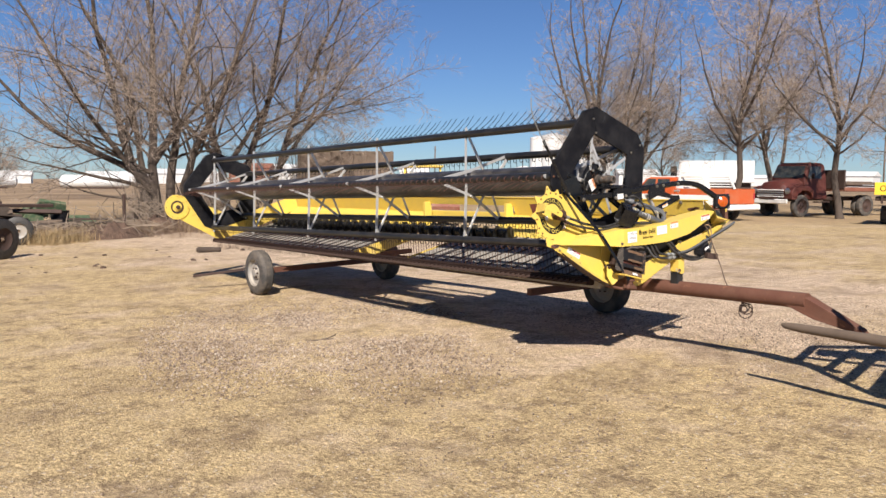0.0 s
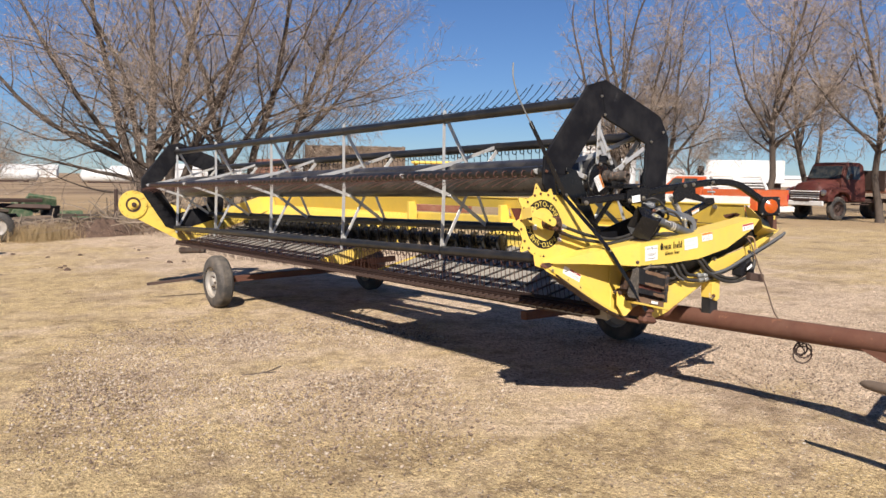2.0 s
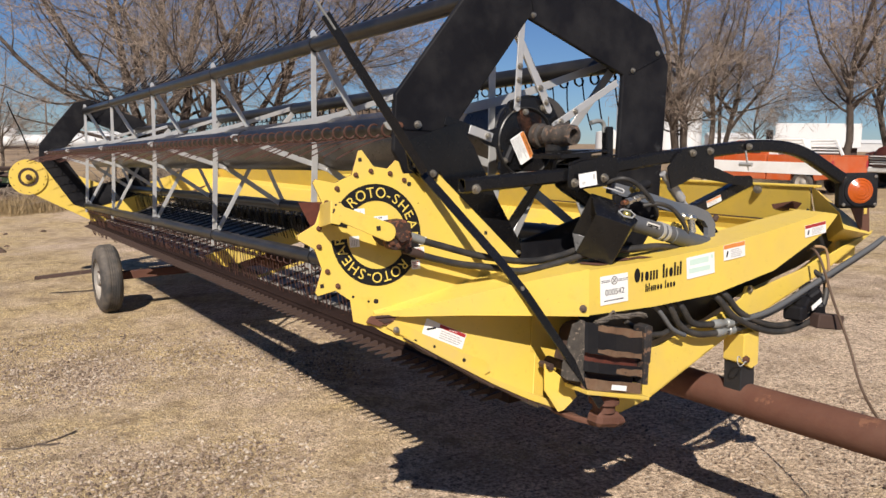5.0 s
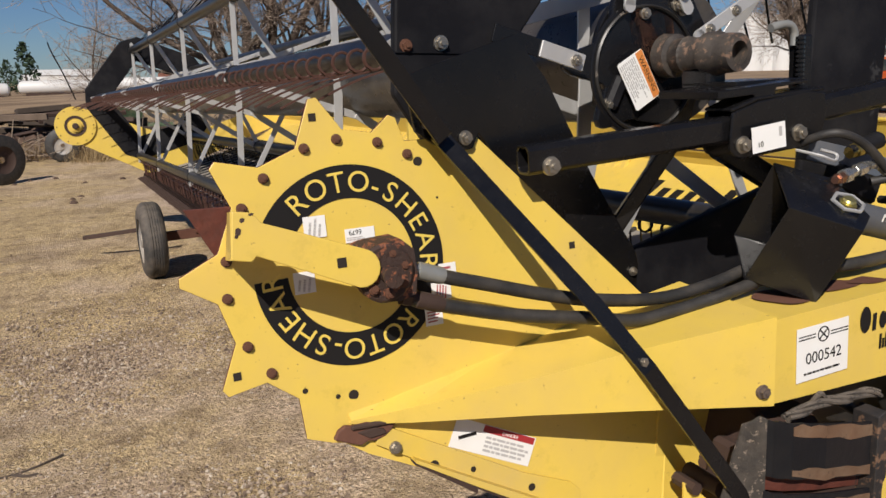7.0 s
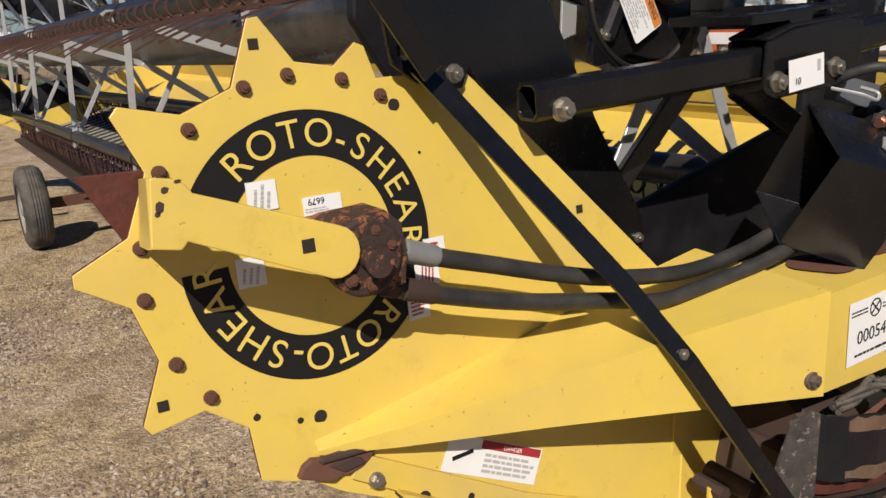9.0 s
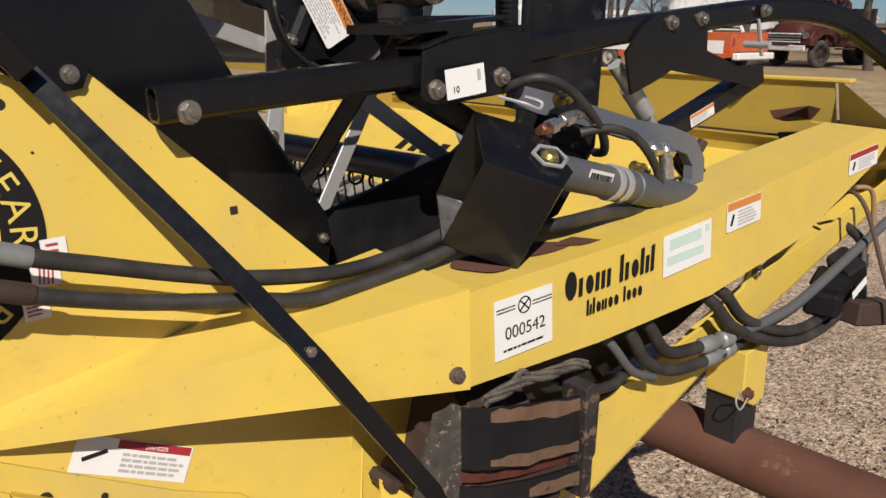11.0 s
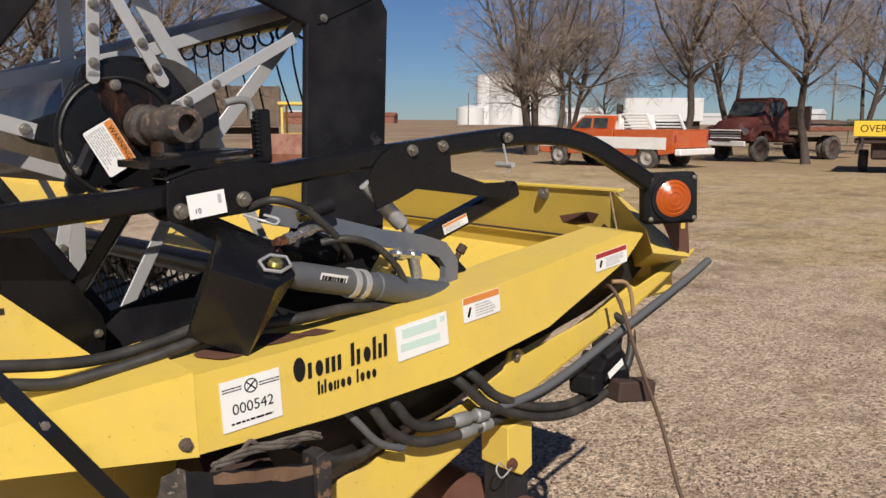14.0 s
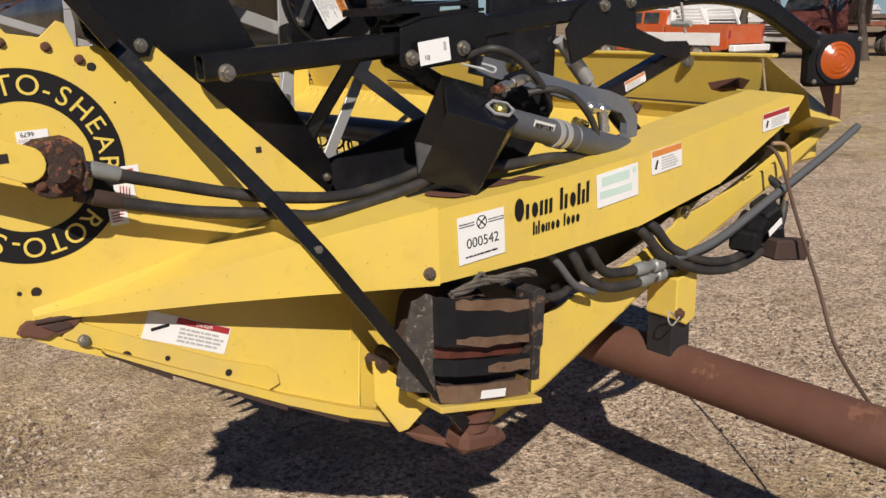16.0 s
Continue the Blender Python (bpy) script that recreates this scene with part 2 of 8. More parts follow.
    def lathe(self, a, b, profile, seg=20, smooth=True, caps=True):
        """Turned about the line from a to b; profile: (place along it in metres, radius)."""
        a, b = Vector(a), Vector(b)
        d = (b - a).normalized()
        u = d.orthogonal().normalized()
        w = d.cross(u)
        verts = [a + d * t + (u * math.cos(2 * math.pi * k / seg) + w * math.sin(2 * math.pi * k / seg)) * r for t, r in profile for k in range(seg)]
        n = len(profile)
        faces = [(i * seg + k, i * seg + (k + 1) % seg, (i + 1) * seg + (k + 1) % seg, (i + 1) * seg + k) for i in range(n - 1) for k in range(seg)]
        self.add(verts, faces, smooth)
        if caps:
            self.add(verts[:seg], [tuple(reversed(range(seg)))])
            self.add(verts[-seg:], [tuple(range(seg))])
        return self

    def ring(self, c, axis, r_out, r_in, thick, seg=24):
        """A flat washer."""
        c, d = Vector(c), Vector(axis).normalized()
        u = d.orthogonal().normalized()
        w = d.cross(u)
        v = [c + d * h + (u * math.cos(2 * math.pi * k / seg) + w * math.sin(2 * math.pi * k / seg)) * r for h, r in ((0, r_out), (0, r_in), (thick, r_in), (thick, r_out)) for k in range(seg)]
        return self.add(v, [(i * seg + k, i * seg + (k + 1) % seg, ((i + 1) % 4) * seg + (k + 1) % seg, ((i + 1) % 4) * seg + k) for i in range(4) for k in range(seg)])

    def mesh(self, name):
        me = bpy.data.meshes.new(name)
        me.from_pydata(self.v, [], self.f)
        me.polygons.foreach_set("use_smooth", self.smooth)
        bm = bmesh.new()
        bm.from_mesh(me)
        bmesh.ops.remove_doubles(bm, verts=bm.verts, dist=0.00002)
        bmesh.ops.recalc_face_normals(bm, faces=bm.faces)
        for e in bm.edges:
            e.smooth = e.calc_face_angle(0.0) < 0.7
        bm.to_mesh(me)
        bm.free()
        me.update()
        return me


def part(name, shape, material, parent=None, label="", bevel=0.0):
    ob = new(name, shape.mesh(name))
    ob.data.materials.append(material)
    if parent:
        ob.parent = parent
    if bevel:
        b = ob.modifiers.new("bevel", "BEVEL")
        b.width, b.segments, b.limit_method, b.angle_limit = bevel, 2, "ANGLE", radians(35)
    return tagged(ob, label)


def piece(name, mesh, parent, m):
    """One of many alike pieces, which share a mesh."""
    ob = new(name, mesh)
    ob.parent = parent
    ob.matrix_local = m
    return ob


def thing(name, label, category, m=None, group="", kind=""):
    ob = new(name)
    ob.empty_display_size = 0.2
    if m is not None:
        ob.matrix_world = m
    return tagged(ob, label, category, group, kind)


def solo(name, shape, material, label, category, m=None, group="", kind=""):
    """A thing of one mesh."""
    ob = part(name, shape, material, None, label)
    if m is not None:
        ob.matrix_world = m
    return tagged(ob, label, category, group, kind)


def text_on(name, words, size, place, right, up, parent, material, thick=0.0006, align="CENTER", stretch=1.0):
    """Raised or painted letters with their foot at place, running to the right."""
    cu = bpy.data.curves.new(name, "FONT")
    cu.body, cu.size, cu.align_x, cu.align_y, cu.extrude = words, size, align, "BOTTOM_BASELINE", thick
    ob = new("letters", cu)
    me = bpy.data.meshes.new_from_object(ob.evaluated_get(bpy.context.evaluated_depsgraph_get()))
    bpy.data.objects.remove(ob)
    bpy.data.curves.remove(cu)
    me.materials.clear()
    me.materials.append(material)
    lettering = new(name, me)
    r, u = Vector(right).normalized(), Vector(up)
    u = (u - r * u.dot(r)).normalized()
    lettering.parent = parent
    lettering.matrix_local = Matrix.Translation(place) @ Matrix((r * stretch, u, r.cross(u))).transposed().to_4x4()
    return lettering

# ---- ground ----


def ground_material():
    m, n, l, p = nodes_of("dry_gravel_ground")
    nt = m.node_tree
    broad, mid = tex(nt, "Noise", 0.16, 4), tex(nt, "Noise", 1.3, 6, 0.65)
    fine, grit = tex(nt, "Noise", 36, 9, 0.8), tex(nt, "Voronoi", 70)
    small = tex(nt, "Voronoi", 115)
    fibre = nt.nodes.new("ShaderNodeTexNoise")
    bent = nt.nodes.new("ShaderNodeMapping")
    bent.inputs["Scale"].default_value = (52, 26, 40)
    bent.inputs["Rotation"].default_value = (0, 0, 0.5)
    place = nt.nodes.new("ShaderNodeTexCoord")
    l.new(place.outputs["Object"], bent.inputs[0])
    l.new(bent.outputs[0], fibre.inputs["Vector"])
    fibre.inputs["Scale"].default_value, fibre.inputs["Detail"].default_value, fibre.inputs["Roughness"].default_value = 1.0, 8, 0.75
    gravel = mix(nt, ramp(nt, fine.outputs[0], [(0.40, (0,)), (0.56, (1,))]).outputs[0], (0.165, 0.112, 0.073), (0.84, 0.65, 0.467))
    straw = mix(nt, ramp(nt, fibre.outputs[0], [(0.36, (0,)), (0.62, (1,))]).outputs[0], (0.18, 0.120, 0.058), (0.79, 0.60, 0.325))
    parts = nt.nodes.new("ShaderNodeSeparateXYZ")
    l.new(place.outputs["Object"], parts.inputs[0])
    driven = nt.nodes.new("ShaderNodeMapRange")
    for k, v in ((1, -1.0), (2, 3.0), (3, 0.575), (4, 0.40)):
        driven.inputs[k].default_value = v
    l.new(parts.outputs[0], driven.inputs[0])
    verge = nt.nodes.new("ShaderNodeMapRange")
    for k, v in ((1, 7.5), (2, 11.0), (3, 0.0), (4, 0.16)):
        verge.inputs[k].default_value = v
    l.new(parts.outputs[0], verge.inputs[0])
    worn = nt.nodes.new("ShaderNodeMath")
    l.new(driven.outputs[0], worn.inputs[0])
    l.new(verge.outputs[0], worn.inputs[1])
    where = mix(nt, 0.5, mix(nt, 0.45, broad.outputs[0], mid.outputs[0]), worn.outputs[0])
    grassy = ramp(nt, where, [(0.46, (0,)), (0.54, (1,))]).outputs[0]
    col = mix(nt, grassy, gravel, straw)
    stones = ramp(nt, small.outputs["Color"], [(0.12, (0.34,)), (0.88, (1.50,))])
    col = mix(nt, 0.42, col, stones.outputs[0], "MULTIPLY")
    bare = ramp(nt, tex(nt, "Noise", 0.8, 10, 0.74).outputs[0], [(0.50, (0,)), (0.66, (0.75,))])
    col = mix(nt, bare.outputs[0], col, mix(nt, fine.outputs[0], (0.08, 0.055, 0.034), (0.325, 0.228, 0.146)))
    bands = nt.nodes.new("ShaderNodeTexNoise")
    swept = nt.nodes.new("ShaderNodeMapping")
    swept.inputs["Scale"].default_value, swept.inputs["Rotation"].default_value = (0.7, 2.2, 1.0), (0, 0, -0.35)
    l.new(place.outputs["Object"], swept.inputs[0])
    l.new(swept.outputs[0], bands.inputs["Vector"])
    bands.inputs["Scale"].default_value, bands.inputs["Detail"].default_value, bands.inputs["Roughness"].default_value = 1.0, 9, 0.72
    swathe = mix(nt, 1.0, ramp(nt, bands.outputs[0], [(0.48, (0,)), (0.64, (0.7,))]).outputs[0], ramp(nt, where, [(0.42, (0,)), (0.52, (1,))]).outputs[0], "MULTIPLY")
    col = mix(nt, swathe, col, straw)
    mottle = ramp(nt, tex(nt, "Noise", 4.5, 10, 0.80).outputs[0], [(0.49, (0,)), (0.61, (0.70,))])
    stain = mix(nt, 1.0, mottle.outputs[0], ramp(nt, where, [(0.42, (0.35,)), (0.52, (1,))]).outputs[0], "MULTIPLY")
    col = mix(nt, stain, col, mix(nt, fine.outputs[0], (0.056, 0.036, 0.021), (0.22, 0.146, 0.09)))
    chips = ramp(nt, grit.outputs["Color"], [(0.86, (0,)), (0.90, (0.6,))])
    col = mix(nt, chips.outputs[0], col, (0.65, 0.57, 0.47))
    far = nt.nodes.new("ShaderNodeVectorMath")
    far.operation = "LENGTH"
    l.new(place.outputs["Object"], far.inputs[0])
    field = nt.nodes.new("ShaderNodeMapRange")
    for k, v in ((1, 25.0), (2, 33.0), (3, 0.0), (4, 0.9)):
        field.inputs[k].default_value = v
    l.new(far.outputs["Value"], field.inputs[0])
    furrow = tex(nt, "Noise", 0.09, 8, 0.7)
    col = mix(nt, field.outputs[0], col, mix(nt, ramp(nt, furrow.outputs[0], [(0.38, (0,)), (0.62, (1,))]).outputs[0], (0.155, 0.105, 0.070), (0.36, 0.26, 0.165)))
    beyond = nt.nodes.new("ShaderNodeMapRange")
    for k, v in ((1, 48.0), (2, 75.0), (3, 0.75), (4, 0.0)):
        beyond.inputs[k].default_value = v
    l.new(far.outputs["Value"], beyond.inputs[0])
    stubble = mix(nt, 1.0, beyond.outputs[0], field.outputs[0], "MULTIPLY")
    col = mix(nt, stubble, col, mix(nt, mid.outputs[0], (0.26, 0.18, 0.095), (0.50, 0.36, 0.20)))
    l.new(col, p.inputs["Base Color"])
    p.inputs["Roughness"].default_value = 0.95
    p.inputs["Specular IOR Level"].default_value = 0.2
    h = mix(nt, 0.45, fine.outputs[0], grit.outputs["Distance"])
    clods = tex(nt, "Noise", 11, 7, 0.62)
    lumps = nt.nodes.new("ShaderNodeBump")
    lumps.inputs["Strength"].default_value, lumps.inputs["Distance"].default_value = 0.55, 0.05
    l.new(clods.outputs[0], lumps.inputs["Height"])
    l.new(bump(nt, h, 1.0, 0.020), lumps.inputs["Normal"])
    l.new(lumps.outputs[0], p.inputs["Normal"])
    return m


def ground_sheet():
    s, seg = Shape(), 144
    radii = [0.0] + [0.4 * 1.085 ** i for i in range(112)]
    verts = [(2, 1, ground_z(2, 1))]
    for r in radii[1:]:
        for k in range(seg):
            x, y = 2 + r * math.cos(2 * math.pi * k / seg), 1 + r * math.sin(2 * math.pi * k / seg)
            rough = 0.022 * noise.noise((x * 0.5, y * 0.5, 0)) + 0.012 * noise.noise((x * 1.7, y * 1.7, 3))
            verts.append((x, y, ground_z(x, y) + rough * min(1, 20 / (r + 1))))
    faces = [(0, 1 + k, 1 + (k + 1) % seg) for k in range(seg)]
    for i in range(len(radii) - 2):
        a = 1 + i * seg
        faces += [(a + k, a + seg + k, a + seg + (k + 1) % seg, a + (k + 1) % seg) for k in range(seg)]
    s.add(verts, faces, True)
    return solo("ground", s, ground_material(), "tan gravel yard with dry trampled grass", "ground", kind="structure")


ground_sheet()

# ---- the header: x runs to its rear, y along it away from the near end, z up from the yard ----
header = thing("combine_header", "worn yellow and black draper combine header resting on a trailer", "combine header", YARD)


def on_panel(x, z, off=0.0):
    """A point of the leaning end panel, off metres out of it."""
    return Vector((x, -0.147 + 0.0243 * x + 0.1156 * z - off, z))


PANEL_OUT = Vector((0.0243, -1, 0.1156)).normalized()


def plate(outline, thick, where=on_panel, off=0.0):
    return Shape().prism([where(x, z, off) for x, z in outline], [where(x, z, off - thick) for x, z in outline])


def bolt(parent, place, axis, r=0.011, material=None, name="bolt"):
    """A hexagon head on a washer."""
    a = Vector(axis).normalized()
    c = Vector(place)
    s = Shape().lathe(c - a * 0.004, c, [(0, r * 1.35), (0.006, r * 1.3), (0.0062, r * 1.0)], 14)
    s.tube(c + a * 0.001, c + a * r * 0.95, r, 6)
    s.tube(c + a * r * 0.9, c + a * r * 1.25, r * 0.45, 10)
    return part(name, s, material or zinc, parent)


REEL = (0.87, 1.715)
BAT_R, BAT_ANGLES = [0.555, 0.555, 0.555, 0.65, 0.555], [104, 32, -51, -106.8, -184]
SIDES = [104, 32, -40, -112, -184]
FALL, SWAY = -0.0178, -0.012


def bat_place(k, y, r=None):
    a, r = radians(BAT_ANGLES[k]), r or BAT_R[k]
    return Vector((REEL[0] + r * math.cos(a) + SWAY * (y - 0.2), y, REEL[1] + r * math.sin(a) + FALL * (y - 0.2)))


# end panels, with the toothed shear disc at their front
def tooth_outline(cx, cz):
    """The toothed rim from the top round the front to the bottom."""
    teeth = [(0.123, 0.228), (-0.007, 0.264), (-0.171, 0.176), (-0.238, 0.012), (-0.192, -0.162)]
    notches = [[(0.141, 0.187)], [(0.085, 0.205), (0.037, 0.213)], [(-0.043, 0.190), (-0.103, 0.167)], [(-0.15, 0.111), (-0.178, 0.047)], [(-0.187, -0.027), (-0.168, -0.089)]]
    pts = []
    for (tx, tz), ns in zip(teeth, notches):
        pts += ns
        d = Vector((tx - 0.03, tz)).normalized() * 0.007
        pts += [(tx + d.y, tz - d.x), (tx - d.y, tz + d.x)]
    return [(x, cz + z) for x, z in pts] + [(-0.128, cz - 0.158), (-0.082, cz - 0.193), (-0.077, cz - 0.259), (-0.037, cz - 0.275)]


panel = part("end_panel", plate([(0.186, 1.597), (0.272, 1.597), (0.612, 1.262), (0.66, 1.15), (0.62, 0.98)][::-1] + tooth_outline(0, 1.41), 0.006), yellow, header, "yellow end sheet with a toothed shear disc rim", 0.0015)
panel.data.materials.append(red_rust)
for face in panel.data.polygons:
    face.material_index = int(abs(face.normal.dot(PANEL_OUT)) < 0.4)
cover_paint = surface("cover_paint", (0.014, 0.015, 0.018), worn=(0.17, 0.095, 0.055), wear=0.07, dust=(0.07, 0.062, 0.055), dusty=0.25, rough=0.42, relief=0.12, spec=0.35)

# reel
tube_end = 8.72
reel_tube = part("reel_tube", Shape().tube((REEL[0], 0.245, REEL[1]), (REEL[0] + SWAY * 8.5, tube_end, REEL[1] + FALL * 8.5), 0.15, 28), weathered_black, header, "black painted centre tube of the reel")
TINE_WAY = [(0.76, 0.62), (0.10, -1.0), (0.15, -1.0), (0.05, -1.0), (-1.0, -0.22)]


tine_rust = surface("tine_rust", (0.06, 0.024, 0.016), worn=(0.13, 0.05, 0.03), wear=0.2, rough=0.7, relief=0.2, grain=90, vary=0.4)


def tine_mesh(way, reach=1.0, double=True):
    """A spring tine: a coil round the bat's edge and a long slightly bent finger."""
    w = Vector((way[0], 0, way[1])).normalized()
    side = Vector((-w.z, 0, w.x))
    s = Shape()
    coil = [side * (0.024 * math.cos(a)) + w * (0.024 * math.sin(a)) + Vector((0, 0.004 * a / 6.28, 0)) for a in [i * 6.28 / 11 for i in range(23)]]
    s.pipe(coil, 0.0038, 5, 1)
    s.pipe([coil[-1], coil[-1] + w * (0.08 * reach) - side * 0.004, coil[-1] + w * (0.16 * reach) + side * 0.003, coil[-1] + w * (0.225 * reach) + side * 0.014], 0.0030, 4, 2)
    far = coil[0] + Vector((0, -0.045, 0))
    if double:
        s.pipe([coil[0], far, far + w * (0.08 * reach) - side * 0.004, far + w * (0.16 * reach) + side * 0.003, far + w * (0.225 * reach) + side * 0.014], 0.0030, 4, 1)
    return s.mesh("tine")


for k in range(5):
    bat = part("reel_bat", Shape().tube(bat_place(k, 0.24), bat_place(k, 8.86), 0.040, 18), dusty_black, header, "black reel bat tube")
    mesh = tine_mesh(TINE_WAY[k], 1.35 if k == 3 else 1.0, k in (2, 3))
    mesh.materials.append(tine_rust if k > 2 else black)
    w = Vector((TINE_WAY[k][0], 0, TINE_WAY[k][1])).normalized()
    for i in range(84):
        y = 0.36 + 0.101 * i
        piece("tine", mesh, bat, Matrix.Translation(bat_place(k, y) + w * 0.052) @ pose(0, 0, 0, random.uniform(-4, 4), random.uniform(-5, 5), 0))
for y in (0.34, 1.99, 3.73, 5.46, 7.2, 8.72):
    for k in range(5):
        a, b = bat_place(k, y, 0.10), bat_place(k, y)
        hub_at = a - (b - a).normalized() * 0.10
        for way, wide, aside in ((-1, 0.036, 0.0), (1, 0.030, 0.012)):
            t = radians(BAT_ANGLES[k] + way * 74)
            foot = hub_at + Vector((0.157 * math.cos(t), aside, 0.157 * math.sin(t)))
            top = b + (b - a).normalized() * 0.03 + Vector((0, aside, 0))
            s = Shape().bar(foot, top, 0.006, wide, up=(top - foot).cross(Vector((0, 1, 0))), bevel=0.001)
            part("spider_arm" if way < 0 else "spider_brace", s, galvanised, header)
        out = (b - a).normalized()
        across = out.cross(Vector((0, 1, 0)))
        clamp = Shape().prism([b + out * u + across * v - Vector((0, 0.004, 0)) for u, v in ((0.036, -0.020), (0.036, 0.020), (0.066, 0.012), (0.080, -0.006), (0.062, -0.018))], [b + out * u + across * v + Vector((0, 0.004, 0)) for u, v in ((0.036, -0.020), (0.036, 0.020), (0.066, 0.012), (0.080, -0.006), (0.062, -0.018))])
        part("bat_clamp", clamp, galvanised, header)
        part("bat_strap", Shape().ring(b - Vector((0, 0.011, 0)), (0, 1, 0), 0.0435, 0.0395, 0.022, 16), dusty_black, header)


def shield(y, near=True):
    """The five-sided black guard at an end of the reel."""
    out, inn = [], []
    for k in range(5):
        for d in (8, -8):
            a = radians(SIDES[k] + d)
            out.append((REEL[0] + 0.685 * math.cos(a), REEL[1] + 0.685 * math.sin(a)))
    xx, zz = SWAY * (y - 0.2), FALL * (y - 0.2)
    for i in range(10):
        k = i // 2
        a = radians(SIDES[k])
        inn.append((REEL[0] + 0.435 * math.cos(a), REEL[1] + 0.435 * math.sin(a)))
    s, n = Shape(), 10
    lip = 0.022 if near else -0.05
    rows = [[(x + xx, y, z + zz) for x, z in inn], [(x + xx, y, z + zz) for x, z in out], [(x + xx, y + lip, z + zz) for x, z in out], [(x + xx, y + lip, z + zz) for x, z in inn]]
    s.add(sum(rows, []), [(j * n + i, j * n + (i + 1) % n, ((j + 1) % 4) * n + (i + 1) % n, ((j + 1) % 4) * n + i) for j in range(4) for i in range(n)])
    return part("reel_shield", s, black_plastic, header, "black plastic five-sided reel end guard", 0.006)


near_shield = shield(0.185)
shield(8.84, False)

# cutterbar, decks and back wall
DECK = 0.22


def deck_z(x):
    return 0.73 + DECK * (x - 0.65)


bar = Shape().bar((0.63, 0.10, 0.757), (0.63, 8.9, 0.705), 0.06, 0.05)
bar.bar((0.68, 0.10, 0.789), (0.68, 8.9, 0.737), 0.12, 0.012)
cutterbar = part("cutterbar", bar, surface("dark_cutterbar_steel", (0.026, 0.015, 0.012), worn=(0.085, 0.038, 0.024), wear=0.2, rough=0.85, relief=0.35, grain=70, vary=0.35, spec=0.12), header, "rusty cutterbar with knife guards")
for name, y0, y1 in (("draper", 0.12, 3.25), ("draper", 4.55, 8.72)):
    s = Shape()
    up = Vector((-DECK, 0, 1)).normalized()
    ends = [Vector((0.74, 0, deck_z(0.74))), Vector((1.86, 0, deck_z(1.86)))]
    s.prism([ends[0] + Vector((0, y0, 0)), ends[0] + Vector((0, y1, 0)), ends[1] + Vector((0, y1, 0)), ends[1] + Vector((0, y0, 0))],
            [p - up * 0.07 for p in (ends[0] + Vector((0, y0, 0)), ends[0] + Vector((0, y1, 0)), ends[1] + Vector((0, y1, 0)), ends[1] + Vector((0, y0, 0)))])
    draper = part(name, s, canvas, header, "grey dusty canvas draper belt")
    slat = Shape().bar(ends[0] + up * 0.008 + Vector((0.02, 0, 0)), ends[1] + up * 0.008, 0.020, 0.016, up=up).mesh("slat")
    slat.materials.append(rubber)
    n = int((y1 - y0) / 0.2)
    for i in range(n):
        piece("slat", slat, draper, Matrix.Translation((0, y0 + 0.1 + 0.2 * i, 0)))
back = Shape()
for y0, y1, z0, z1 in ((0.0, 2.9, 1.22, 1.47), (2.9, 4.75, 1.36, 1.47), (4.75, 8.86, 1.22, 1.47)):
    back.prism([(2.27 - 0.3 * (z0 - 1.25), y0, z0), (2.27 - 0.3 * (z0 - 1.25), y1, z0), (2.27 - 0.3 * (z1 - 1.25), y1, z1), (2.27 - 0.3 * (z1 - 1.25), y0, z1)],
               [(2.277 - 0.3 * (z0 - 1.25), y0, z0), (2.277 - 0.3 * (z0 - 1.25), y1, z0), (2.277 - 0.3 * (z1 - 1.25), y1, z1), (2.277 - 0.3 * (z1 - 1.25), y0, z1)])
back.bar((2.212, -0.05, 1.470), (2.212, 8.86, 1.470), 0.030, 0.012)
back_wall = part("back_wall", back, yellow, header, "yellow back sheet of the header")
for y0, y1 in ((0.02, 3.0), (4.7, 8.86)):
    s = Shape().prism([(1.86, y0, deck_z(1.86)), (1.86, y1, deck_z(1.86)), (2.28, y1, 1.24), (2.28, y0, 1.24)],
                      [(1.86, y0, deck_z(1.86) - 0.006), (1.86, y1, deck_z(1.86) - 0.006), (2.28, y1, 1.234), (2.28, y0, 1.234)])
    part("rear_pan", s, yellow, header)
# far end panel
far = Shape().prism([(-0.16, 8.8, 1.2), (-0.16, 8.8, 1.45), (0.0, 8.8, 1.52), (0.2, 8.8, 1.45), (1.0, 8.8, 1.1), (2.2, 8.8, 1.45), (2.25, 8.8, 1.2), (0.75, 8.8, 0.68)],
                    [(-0.16, 8.808, 1.2), (-0.16, 8.808, 1.45), (0.0, 8.808, 1.52), (0.2, 8.808, 1.45), (1.0, 8.808, 1.1), (2.2, 8.808, 1.45), (2.25, 8.808, 1.2), (0.75, 8.808, 0.68)])
part("far_end_panel", far, yellow, header, "yellow far end sheet")
disc = part("shear_disc", Shape().lathe((-0.05, 8.80, 1.32), (-0.05, 8.7, 1.32), [(0, 0.21), (0.02, 0.21), (0.022, 0.06), (0.05, 0.06), (0.052, 0.03)], 36, False), yellow, header, "round yellow disc")
# ---- the trailer under it ----
trailer = thing("header_trailer", "rusty header transport trailer with a pipe tongue and old tyres", "trailer", YARD)


